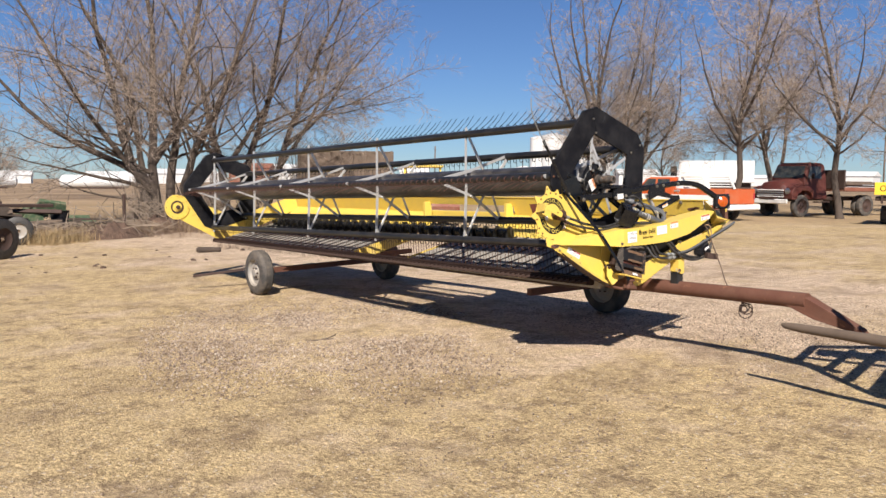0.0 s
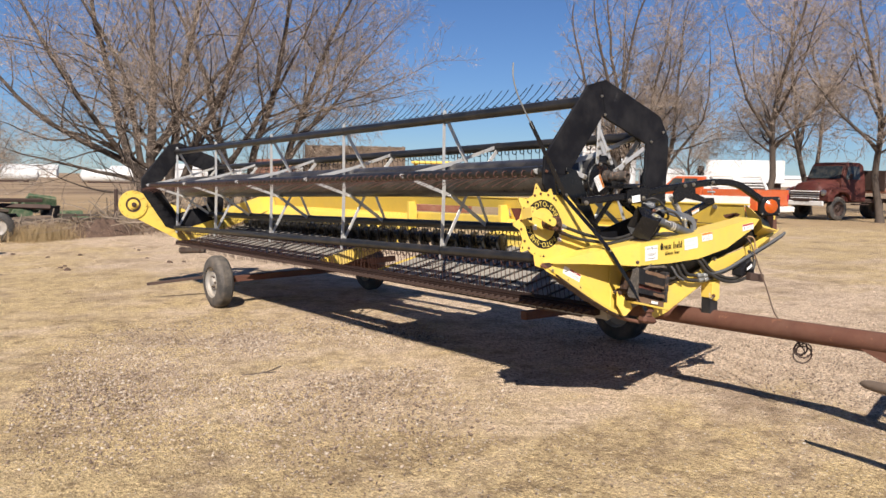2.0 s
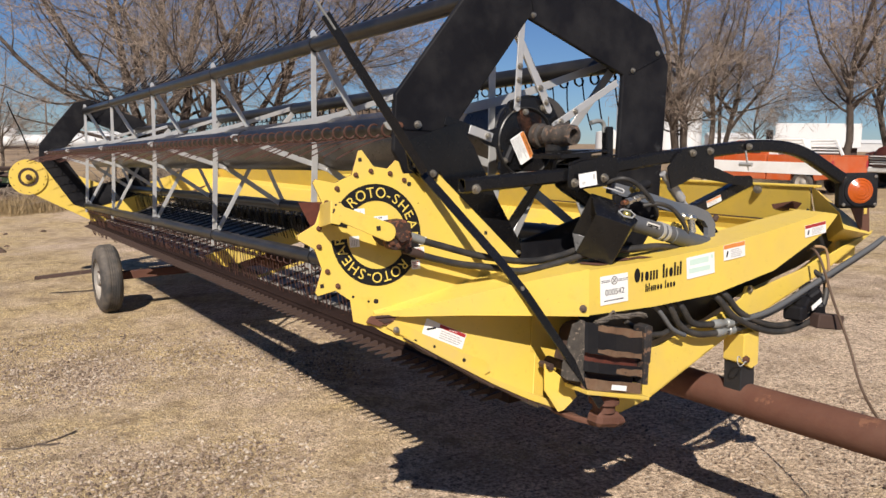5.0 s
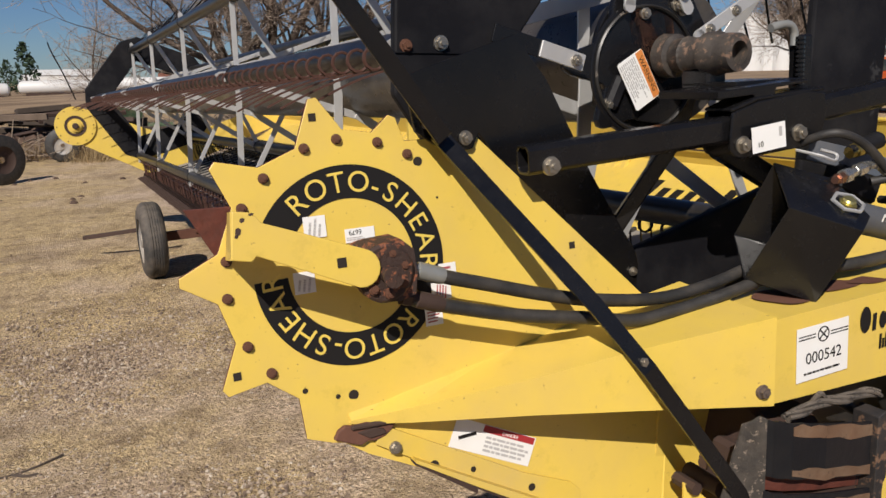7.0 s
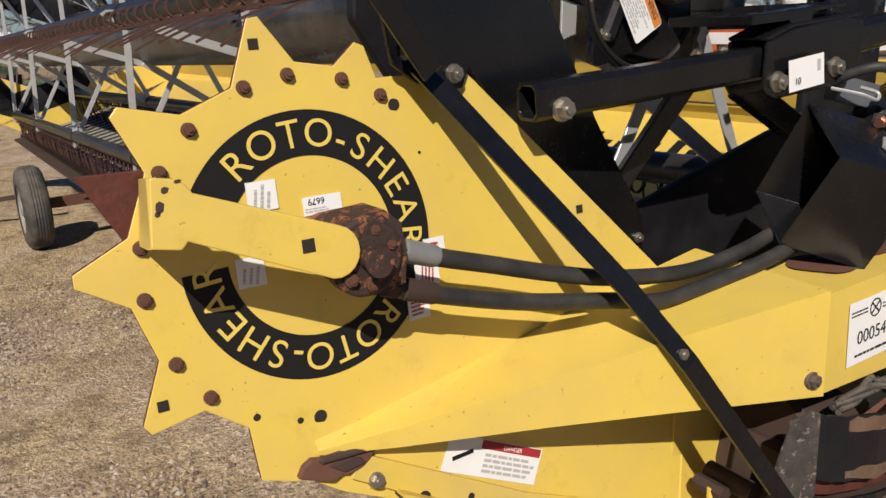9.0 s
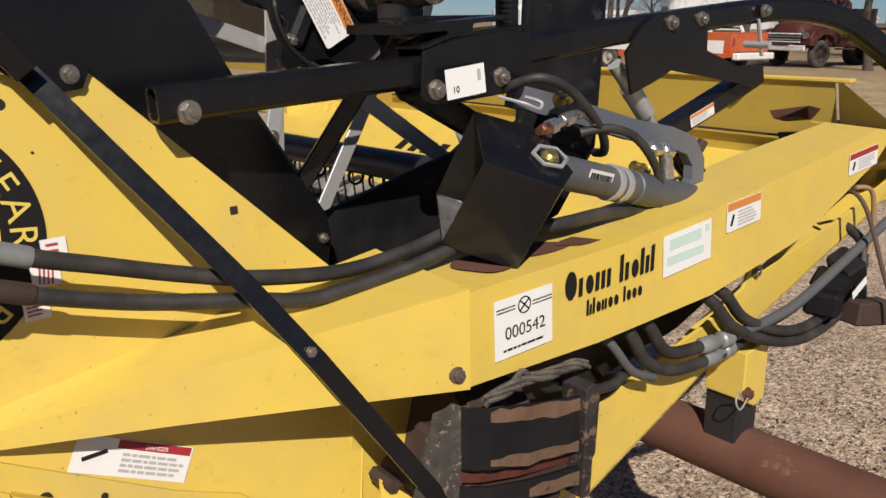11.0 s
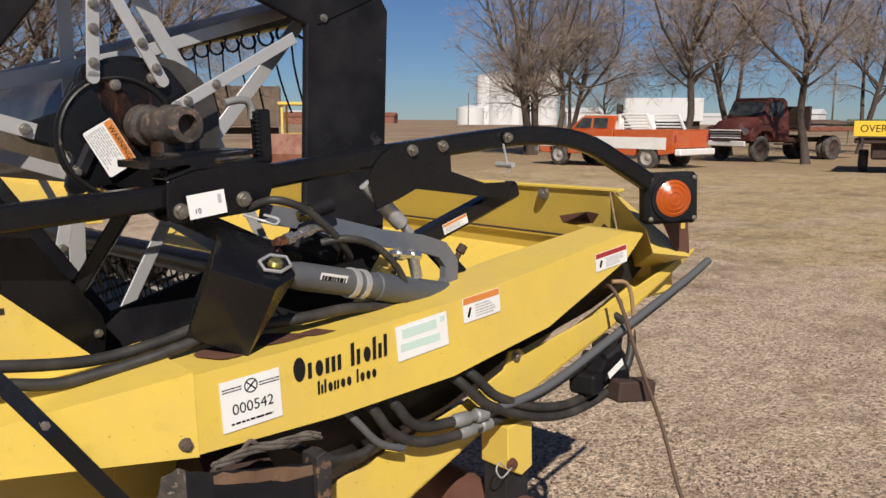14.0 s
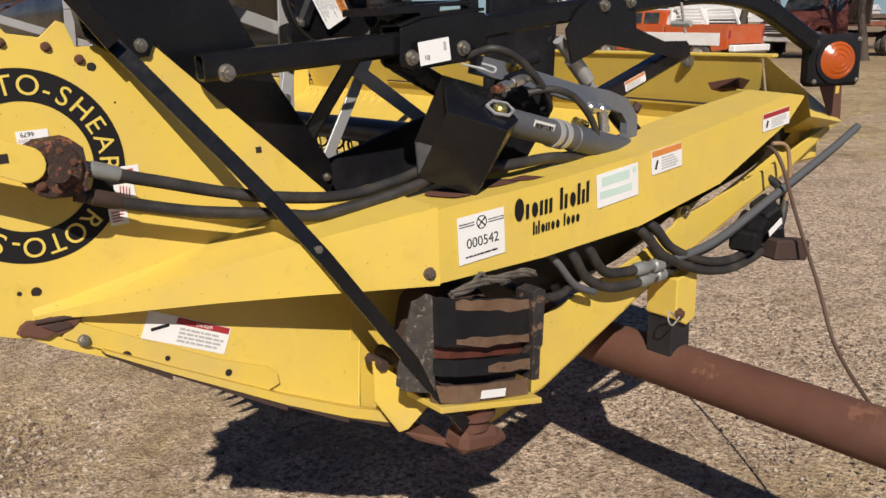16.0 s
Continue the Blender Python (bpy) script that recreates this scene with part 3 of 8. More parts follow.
def wheel(parent, x, y, r=0.345, w=0.2, side=-1):
    prof = [(0.0, r * 0.6), (0.0, r * 0.84), (0.012, r * 0.92), (0.035, r * 0.975), (0.05, r)]
    for g in range(4):
        a = 0.055 + g * (w - 0.11) / 4
        prof += [(a, r), (a + 0.016, r), (a + 0.018, r * 0.975), (a + 0.022, r * 0.975)]
    prof += [(w - 0.05, r), (w - 0.035, r * 0.975), (w - 0.012, r * 0.92), (w, r * 0.84), (w, r * 0.6)]
    tyre = part("tyre", Shape().lathe((x - w / 2, y, r), (x + w / 2, y, r), prof, 48, True, False), tyre_rubber, parent, "worn black trailer tyre")
    o = x + side * w * 0.47
    rim = Shape().lathe((o, y, r), (x - side * w * 0.3, y, r), [(0, r * 0.63), (0.012, r * 0.63), (0.016, r * 0.57), (0.05, r * 0.53), (0.055, r * 0.33), (0.035, r * 0.28), (0.033, r * 0.2), (0.0, r * 0.17), (-0.004, r * 0.1), (-0.006, 0.002)], 32, True, False)
    rim_ob = part("rim", rim, rim_paint, tyre, "pale dusty steel wheel rim")
    for i in range(6):
        a = 2 * math.pi * i / 6
        part("lug_nut", Shape().tube((o + 0.035 * -side, y + 0.075 * math.cos(a), r + 0.075 * math.sin(a)), (o + 0.012 * -side, y + 0.075 * math.cos(a), r + 0.075 * math.sin(a)), 0.011, 6), rust_dark, tyre)
    return tyre


rim_paint = surface("rim_paint", (0.27, 0.255, 0.235), worn=RUST, wear=0.2, dust=DUST, dusty=0.5, rough=0.55, relief=0.1)
part("tongue", Shape().tube((1.60, 6.6, 0.56), (1.61, -1.47, 0.645), 0.07, 24), rust, trailer, "rusty round pipe tongue")
for x, y in ((0.38, 6.62), (2.8, 6.75), (2.85, 1.85)):
    wheel(trailer, x, y)
part("axle", Shape().bar((0.46, 6.62, 0.36), (2.72, 6.72, 0.36), 0.08, 0.08).bar((0.46, 6.62, 0.36), (0.40, 6.62, 0.36), 0.1, 0.1), rust, trailer)
part("axle", Shape().bar((1.5, 1.85, 0.40), (2.78, 1.85, 0.38), 0.08, 0.08), rust, trailer)
for y in (0.9, 3.1, 5.3, 7.6):
    part("cross_beam", Shape().bar((1.4, y, 0.60), (2.3, y, 0.62), 0.06, 0.07), rust, trailer)
part("frame_rail", Shape().bar((1.0, 0.6, 0.655), (1.0, 8.2, 0.655), 0.05, 0.08), rust_dark, trailer)
part("tail_beam", Shape().bar((-0.15, 7.95, 0.22), (0.60, 7.66, 0.29), 0.05, 0.04), rust_dark, trailer)
part("support_post", Shape().bar((1.60, -0.13, 0.64), (1.60, -0.13, 0.80), 0.085, 0.085, up=(0, 1, 0)), cover_paint, trailer, "black square post welded on the tongue")
hitch = Shape().prism([(1.555, -1.28, 0.66), (1.555, -1.48, 0.68), (1.565, -1.95, 0.46), (1.565, -1.98, 0.41), (1.555, -1.55, 0.50), (1.555, -1.28, 0.60)],
                      [(1.685, -1.28, 0.66), (1.685, -1.48, 0.68), (1.665, -1.95, 0.46), (1.665, -1.98, 0.41), (1.685, -1.55, 0.50), (1.685, -1.28, 0.60)])
part("hitch", hitch, rust, trailer, "rusty bent hitch", 0.006)
part("clevis", Shape().ring((1.615, -1.98, 0.395), (0, 0, 1), 0.05, 0.022, 0.03, 16).tube((1.615, -1.93, 0.34), (1.615, -1.93, 0.47), 0.014, 10), rust_dark, trailer)
links = Shape().pipe([(1.63, -0.83, 0.60), (1.635, -0.835, 0.56), (1.64, -0.84, 0.53)], 0.006, 6)
for lx, ly, lz, size, swing in ((1.64, -0.85, 0.515, 0.042, 0.2), (1.63, -0.88, 0.505, 0.050, 0.7), (1.65, -0.83, 0.495, 0.036, -0.5), (1.635, -0.865, 0.475, 0.060, 0.4)):
    u = Vector((math.cos(swing) * 0.5, -math.cos(swing), math.sin(swing) * 0.2)).normalized()
    links.pipe([Vector((lx, ly, lz)) + u * (size * math.cos(a)) + Vector((0, 0, size * math.sin(a))) for a in [j * 0.524 for j in range(12)]], 0.0055, 6, 1, True)
part("wire_coil", links, rust_dark, trailer, "small coil of dark wire under the tongue")

# ---- near end of the header, in detail ----
OUT = PANEL_OUT
PANEL_X = Vector((1, 0.0243, 0)).normalized()
PANEL_Z = PANEL_X.cross(OUT).normalized() * -1
if PANEL_Z.z < 0:
    PANEL_Z = -PANEL_Z
hole_black = surface("hole_shadow", (0.02, 0.014, 0.01), rough=0.9, relief=0.0)
rust_bolt = surface("rusty_bolt", (0.105, 0.043, 0.023), worn=(0.22, 0.095, 0.045), wear=0.2, rough=0.8, relief=0.3, grain=160)


def slab(parent, name, place, right, up, w, h, material, thick=0.0012, label="", corner=0.0):
    """A flat sticker or plate centred at place, its face towards right x up."""
    r, u = Vector(right).normalized(), Vector(up)
    u = (u - r * u.dot(r)).normalized()
    o = r.cross(u)
    c = Vector(place)
    pts = []
    for sx, sy, a0 in ((1, 1, 0), (-1, 1, 90), (-1, -1, 180), (1, -1, 270)):
        if corner:
            for a in (0, 45, 90):
                pts.append((sx * (w / 2 - corner) + corner * math.cos(radians(a0 + a)), sy * (h / 2 - corner) + corner * math.sin(radians(a0 + a))))
        else:
            pts.append((sx * w / 2, sy * h / 2))
    s = Shape().prism([c + r * x + u * y + o * thick for x, y in pts], [c + r * x + u * y for x, y in pts])
    return part(name, s, material, parent, label)


def lines(parent, place, right, up, w, h, n, material, seed, thick=0.0004, fill=0.55, ragged=0.35):
    """Rows of small unreadable print, as plain bars."""
    rnd = random.Random(seed)
    r, u = Vector(right).normalized(), Vector(up)
    u = (u - r * u.dot(r)).normalized()
    o, c = r.cross(u), Vector(place)
    s = Shape()
    for i in range(n):
        y = h / 2 - (i + 0.5) * h / n
        x, end = -w / 2, w / 2 - rnd.random() * ragged * w
        while x < end:
            d = rnd.uniform(0.06, 0.2) * w
            x1 = min(x + d, end)
            t = h / n * fill / 2
            s.prism([c + r * a + u * (y + b) + o * thick for a, b in ((x, -t), (x1, -t), (x1, t), (x, t))], [c + r * a + u * (y + b) for a, b in ((x, -t), (x1, -t), (x1, t), (x, t))])
            x = x1 + 0.025 * w
    return tagged(part("small_print", s, material, parent), kind="stuff")


# panel fittings
for x, z in ((-0.029, 1.599), (0.025, 1.609), (0.093, 1.599), (0.143, 1.576), (-0.097, 1.56), (-0.135, 1.519), (-0.167, 1.444), (-0.172, 1.389), (-0.151, 1.313), (-0.12, 1.266)):
    bolt(panel, on_panel(x, z, 0.002), OUT, 0.0062, rust_bolt)
for x, z, r in ((0.161, 1.562, 0.008), (-0.071, 1.227, 0.0045), (-0.019, 1.207, 0.004), (0.007, 1.204, 0.0085), (0.19, 1.50, 0.002)):
    part("bolt_hole", Shape().tube(on_panel(x, z, -0.001), on_panel(x, z, 0.0008), r, 14), hole_black, panel)
for x, z in ((-0.01, 1.645), (-0.172, 1.271), (0.451, 1.385), (0.441, 1.231)):
    slab(panel, "square_hole", on_panel(x, z, 0.0002), PANEL_X, PANEL_Z, 0.012, 0.012, hole_black, 0.0008)
CX, CZ = 0.030, 1.41


def on_disc(angle, r, off=0.0):
    return on_panel(CX, CZ, off) + PANEL_X * (r * math.cos(angle)) + PANEL_Z * (r * math.sin(angle))


def arc_band(a0, a1, r0, r1, off, thick, seg=60):
    s = Shape()
    n = seg + 1
    angles = [radians(a0 + (a1 - a0) * i / seg) for i in range(n)]
    v = [on_disc(a, r, o) for o, r in ((off + thick, r1), (off + thick, r0), (off, r0), (off, r1)) for a in angles]
    s.add(v, [(j * n + i, j * n + i + 1, ((j + 1) % 4) * n + i + 1, ((j + 1) % 4) * n + i) for j in range(4) for i in range(seg)])
    return s


decal = part("ring_decal", arc_band(-178, 165, 0.107, 0.160, 0.0002, 0.0008, 90), black_ink, panel, "black ring decal with yellow lettering")
yellow_ink = surface("yellow_ink", (0.72, 0.54, 0.10), rough=0.45, relief=0.0, vary=0.06)
widths = {"R": 1.0, "O": 1.15, "T": 0.95, "-": 0.6, "S": 0.95, "H": 1.05, "E": 0.9, "A": 1.05}
word = "ROTO-SHEAR"
for first, last in ((127, -5), (310, 184)):
    centres = [sum(widths[c] for c in word[:i]) + widths[word[i]] / 2 for i in range(10)]
    for ch, u in zip(word, centres):
        a = radians(first + (last - first) * (u - centres[0]) / (centres[-1] - centres[0]))
        right = PANEL_X * math.sin(a) - PANEL_Z * math.cos(a)
        up = PANEL_X * math.cos(a) + PANEL_Z * math.sin(a)
        text_on("letter", ch, 0.047, on_disc(a, 0.1175, 0.0012), right, up, decal, yellow_ink, 0.0002)
for x, z, w, h, n, ang in ((-0.026, 1.478, 0.036, 0.034, 3, 80), (0.047, 1.457, 0.050, 0.022, 3, 175), (-0.052, 1.395, 0.034, 0.034, 3, 78), (0.195, 1.378, 0.032, 0.024, 2, 0), (0.18, 1.345, 0.036, 0.03, 4, 82), (0.162, 1.305, 0.032, 0.03, 4, 2)):
    sticker = slab(panel, "sticker", on_panel(x, z, 0.0012), PANEL_X, PANEL_Z - PANEL_X * 0.1, w, h, white_label, 0.0008, "small white sticker")
    a = radians(ang)
    if ang != 175:
        lines(sticker, on_panel(x, z, 0.0021), PANEL_X * math.cos(a) + PANEL_Z * math.sin(a), PANEL_Z * math.cos(a) - PANEL_X * math.sin(a), min(w, h) * 0.8, min(w, h) * 0.7, n, red_ink if x > 0.1 else faded_ink, int(1000 * x), fill=0.45)
    if ang == 175:
        lines(sticker, on_panel(x - 0.004, z - 0.005, 0.0021), PANEL_X, PANEL_Z - PANEL_X * 0.1, 0.038, 0.006, 2, faded_ink, 77)
        text_on("sticker_number", "6679", 0.011, on_panel(x - 0.008, z + 0.0085, 0.0026), -PANEL_X, -PANEL_Z, sticker, black_ink, 0.0001)

# motor strap and motor
strap = Shape()
OFF = 0.120
tip = [(0.005 + 0.028 * math.cos(radians(a)), 1.431 + 0.028 * math.sin(radians(a))) for a in range(75, -106, -20)]
flat = [(-0.172, 1.534), (-0.150, 1.530), (-0.141, 1.524), (-0.134, 1.514)] + tip + [(-0.146, 1.470), (-0.153, 1.463), (-0.181, 1.469)]
strap.prism([on_panel(x, z, OFF) for x, z in flat], [on_panel(x, z, OFF - 0.007) for x, z in flat])
strap_ob = part("motor_strap", strap, yellow, header, "yellow steel strap holding the motor", 0.0015)
bend = [(-0.172, 1.534, OFF - 0.001), (-0.174, 1.533, OFF - 0.006), (-0.157, 1.516, 0.002), (-0.168, 1.447, 0.002), (-0.183, 1.468, OFF - 0.006), (-0.181, 1.469, OFF - 0.001)]
part("strap_foot", Shape().prism([on_panel(*p) for p in bend], [on_panel(x + 0.006, z, o) for x, z, o in bend]), yellow, strap_ob)
for x, z, w, h in ((-0.160, 1.521, 0.004, 0.0035), (-0.167, 1.506, 0.0045, 0.006), (-0.170, 1.500, 0.003, 0.003), (-0.147, 1.5275, 0.004, 0.002)):
    part("paint_chip", plate([(x - w, z - 0.3 * h), (x - 0.4 * w, z - h), (x + 0.6 * w, z - 0.6 * h), (x + w, z + 0.5 * h), (x + 0.1 * w, z + h), (x - 0.7 * w, z + 0.7 * h)], 0.0005, off=OFF + 0.0003), rust_dark, strap_ob, "bare rusty paint chip")
slab(strap_ob, "square_hole", on_panel(-0.026, 1.444, OFF + 0.0002), PANEL_X, PANEL_Z, 0.014, 0.014, hole_black, 0.0008)
M = (0.044, 1.416)
motor = Shape().lathe(on_panel(*M, 0.0), on_panel(*M, 0.1), [(0, 0.033), (0.03, 0.033), (0.031, 0.041), (0.078, 0.041), (0.079, 0.037), (0.090, 0.037), (0.091, 0.045), (0.109, 0.045), (0.112, 0.041)], 28)
motor.tube(on_panel(*M, 0.10), on_panel(*M, 0.138), 0.012, 16)
face = [(0.046 * c, 0.046 * d) for c, d in ((0.55, 1.0), (0.98, 0.62), (1.02, -0.2), (0.9, -0.85), (0.35, -1.0), (-0.4, -0.95), (-0.9, -0.4), (-0.9, 0.45), (-0.4, 0.95))]
motor.prism([on_panel(M[0] + 0.006 + x, M[1] + z, 0.104) for x, z in face], [on_panel(M[0] + 0.006 + x, M[1] + z, 0.052) for x, z in face])
motor.tube(on_panel(*M, 0.138), on_panel(*M, 0.142), 0.016, 20)
motor_ob = part("hydraulic_motor", motor, crust, header, "rusty round hydraulic motor")
for i in range(7):
    a = 2 * math.pi * i / 7 + 0.3
    bolt(motor_ob, on_panel(*M, 0.111) + PANEL_X * 0.031 * math.cos(a) + PANEL_Z * 0.031 * math.sin(a), OUT, 0.0060, rust_bolt)
hose_a = part("hose", Shape().pipe([(0.10, -0.062, 1.408), (0.16, -0.062, 1.386), (0.226, -0.062, 1.365), (0.324, -0.066, 1.334), (0.42, -0.080, 1.311), (0.568, -0.072, 1.287), (0.69, -0.072, 1.294), (0.80, -0.065, 1.312), (0.90, -0.045, 1.325)], 0.0115, 12), rubber, header, "black dusty hydraulic hose")
hose_b = part("hose", Shape().pipe([(0.095, -0.062, 1.362), (0.15, -0.062, 1.342), (0.273, -0.066, 1.306), (0.412, -0.084, 1.281), (0.50, -0.088, 1.262), (0.569, -0.092, 1.264), (0.64, -0.098, 1.272), (0.70, -0.105, 1.282), (0.80, -0.10, 1.297), (0.90, -0.07, 1.31)], 0.0115, 12), rubber, header, "black dusty hydraulic hose")
part("ferrule", Shape().lathe((0.098, -0.062, 1.409), (0.16, -0.062, 1.386), [(0, 0.0115), (0.008, 0.0115), (0.009, 0.014), (0.05, 0.014), (0.056, 0.0125)], 16).tube((0.082, -0.062, 1.415), (0.096, -0.062, 1.4098), 0.0145, 6), dull_fitting, hose_a)
part("ferrule", Shape().lathe((0.094, -0.062, 1.363), (0.155, -0.062, 1.341), [(0, 0.0115), (0.008, 0.0115), (0.009, 0.014), (0.05, 0.014), (0.056, 0.0125)], 16).tube((0.078, -0.062, 1.369), (0.092, -0.062, 1.3638), 0.0145, 6), rust_dark, hose_b)

# brace: an angle iron down the end
b_line = [Vector(p) for p in ((0.163, 0.030, 1.640), (0.385, -0.132, 1.322), (0.462, -0.178, 1.205), (0.722, -0.262, 0.800))]
rings = []
for k, p in enumerate(b_line):
    d = (b_line[min(k + 1, 3)] - b_line[max(k - 1, 0)]).normalized()
    side = d.cross(Vector((0, -1, 0))).normalized()
    o = side.cross(d) * (1 if side.cross(d).y < 0 else -1)
    rings += [p + side * a + o * b for a, b in ((0.013, 0.003), (-0.015, 0.003), (-0.015, -0.024), (-0.010, -0.024), (-0.010, -0.003), (0.013, -0.003))]
brace = Shape().add(rings, [(i * 6 + k, i * 6 + (k + 1) % 6, i * 6 + 6 + (k + 1) % 6, i * 6 + 6 + k) for i in range(3) for k in range(6)] + [tuple(range(6)), tuple(range(18, 24))])
brace_ob = part("brace", brace, black, header, "black angle-iron brace with chipped paint")
bolt(brace_ob, (0.172, 0.020, 1.627), OUT, 0.0095)
bolt(brace_ob, (0.454, -0.171, 1.220), OUT, 0.008)

# plates that carry the reel arm over the panel
carrier = [(0.135, 1.70), (0.150, 1.612), (0.185, 1.588), (0.235, 1.572), (0.262, 1.575), (0.275, 1.60), (0.345, 1.515), (0.358, 1.498), (0.366, 1.508), (0.60, 1.270), (0.65, 1.225), (0.662, 1.30), (0.655, 1.33), (0.601, 1.406), (0.533, 1.505), (0.481, 1.593), (0.43, 1.68), (0.36, 1.76)]
carrier_ob = part("arm_mount", Shape().prism([(x, -0.010 + 0.166 * x, z) for x, z in carrier], [(x, -0.002 + 0.166 * x, z) for x, z in carrier]), black, header, "black mounting plate behind the end panel", 0.001)
for x, z, r in ((0.247, 1.594, 0.0095), (0.644, 1.293, 0.007)):
    bolt(carrier_ob, (x, -0.012 + 0.166 * x, z), (0.164, -1, 0), r)
for x, z in ((0.284, 1.754), (0.412, 1.744), (0.751, 2.279), (1.427, 2.038), (1.29, 1.965), (0.785, 2.15)):
    bolt(near_shield, (x, 0.184, z), (0, -1, 0), 0.011 if x < 0.3 else 0.008)
bolt(near_shield, (0.215, 0.184, 1.752), (0, -1, 0), 0.009, rust_bolt)
for x0, z0, x1, z1 in ((0.185, 1.742, 0.47, 1.728), (0.75, 2.34, 0.79, 2.14), (1.53, 2.06, 1.27, 1.95)):
    part("seam", Shape().bar((x0, 0.1835, z0), (x1, 0.1835, z1), 0.002, 0.004, up=(0, -1, 0), bevel=0), black_plastic, near_shield)

# whip rod
w0, wd = Vector((0.185, -0.02, 1.60)), Vector((-0.75, -0.10, 1.0))
whip = Shape().bar(w0, w0 + wd * 0.46, 0.03, 0.006, up=(0, -1, 0), bevel=0.001)
part("marker_bar", whip, black, header)
part("marker_rod", Shape().pipe([w0 + wd * 0.42, w0 + wd * 0.6, w0 + wd * 0.70 + Vector((0.02, 0, 0.02)), w0 + wd * 0.76 + Vector((0.06, 0, 0.05))], 0.0045, 8), dull_fitting, header, "thin bent steel rod")

# beams of the end
front = Shape()
edge = [(-0.005, -0.020, 1.166, 1.163), (0.09, -0.046, 1.176, 1.153), (0.28, -0.105, 1.204, 1.143), (0.45, -0.153, 1.233, 1.129), (0.70, -0.221, 1.265, 1.106)]
for (x0, y0, t0, u0), (x1, y1, t1, u1) in zip(edge, edge[1:]):
    front.add([(x0, y0, t0), (x1, y1, t1), (x1, y1, u1), (x0, y0, u0)], [(0, 1, 2, 3)])
    front.add([(x0, y0, t0), (x1, y1, t1), (x1, on_panel(x1, t1 + 0.012, 0).y + 0.004, t1 + 0.012), (x0, on_panel(x0, t0 + 0.012, 0).y + 0.004, t0 + 0.012)], [(0, 1, 2, 3)])
    front.add([(x0, y0, u0), (x1, y1, u1), (x1, y1 + 0.03, u1), (x0, y0 + 0.03, u0)], [(0, 1, 2, 3)])
front_ob = part("front_beam", front, yellow, header, "tapered yellow beam below the shear disc")
sol = front_ob.modifiers.new("thickness", "SOLIDIFY")
sol.thickness, sol.offset = 0.004, 0
bolt(front_ob, (0.678, -0.217, 1.134), (0, -1, 0), 0.010, surface("tarnished_bolt", (0.15, 0.115, 0.095), worn=(0.10, 0.05, 0.032), wear=0.3, rough=0.6, metal=0.4, relief=0.3, grain=160))
top = [(0.70, 1.26), (1.0, 1.268), (1.337, 1.288), (1.674, 1.33), (2.0, 1.378), (2.08, 1.366)]
bot = [(0.70, 1.11), (1.0, 1.103), (1.337, 1.113), (1.674, 1.168), (2.0, 1.298), (2.08, 1.362)]
beam = Shape()
for (p, q), (r, s) in zip(zip(top, top[1:]), zip(bot, bot[1:])):
    beam.add([(p[0], -0.22, p[1]), (q[0], -0.22, q[1]), (s[0], -0.22, s[1]), (r[0], -0.22, r[1])], [(0, 1, 2, 3)])
    beam.add([(p[0], -0.22, p[1]), (q[0], -0.22, q[1]), (q[0], -0.05 - 0.04 * (q[0] > 1.9), q[1] + 0.004), (p[0], -0.05, p[1] + 0.004)], [(0, 1, 2, 3)])
    beam.add([(r[0], -0.22, r[1]), (s[0], -0.22, s[1]), (s[0], -0.19, s[1]), (r[0], -0.19, r[1])], [(0, 1, 2, 3)])
side_beam = part("side_beam", beam, yellow, header, "yellow end beam with decals")
sol = side_beam.modifiers.new("thickness", "SOLIDIFY")
sol.thickness, sol.offset = 0.004, 0
wear = Shape()
for cx, cy, rx, ry in ((0.93, -0.13, 0.09, 0.045), (1.02, -0.16, 0.06, 0.025), (0.80, -0.14, 0.05, 0.05)):
    wear.add([(cx + rx * math.cos(a) * (1 + 0.15 * math.sin(3 * a)), cy + ry * math.sin(a), 1.2705 + 0.02 * (cx - 0.9)) for a in [i * 0.2618 for i in range(24)]], [tuple(range(24))])
part("worn_patch", wear, rust, side_beam, "patch rubbed to rust on the beam top")

FACE = -0.2235
tag = slab(side_beam, "lot_tag", (0.812, FACE, 1.187), (1, 0, 0.03), (0, 0, 1), 0.128, 0.100, white_label, 0.0008, "white auction lot tag")
text_on("lot_number", "000542", 0.030, (0.815, FACE - 0.0012, 1.168), (1, 0, 0.03), (0, 0, 1), tag, black_ink, 0.0002)
part("tag_mark", Shape().ring((0.812, FACE - 0.0008, 1.217), (0, -1, 0), 0.0145, 0.012, 0.0004, 24).bar((0.803, FACE - 0.001, 1.209), (0.821, FACE - 0.001, 1.225), 0.003, 0.0004, up=(0, -1, 0), bevel=0).bar((0.821, FACE - 0.001, 1.209), (0.803, FACE - 0.001, 1.225), 0.003, 0.0004, up=(0, -1, 0), bevel=0), black_ink, tag)
for x, w in ((0.772, 0.04), (0.852, 0.044)):
    lines(tag, (x, FACE - 0.0008, 1.217), (1, 0, 0.03), (0, 0, 1), w, 0.011, 2, black_ink, 3, ragged=0.0, fill=0.42)
lines(tag, (0.812, FACE - 0.0008, 1.150), (1, 0, 0.03), (0, 0, 1), 0.090, 0.010, 1, black_ink, 4, ragged=0.0, fill=0.4)


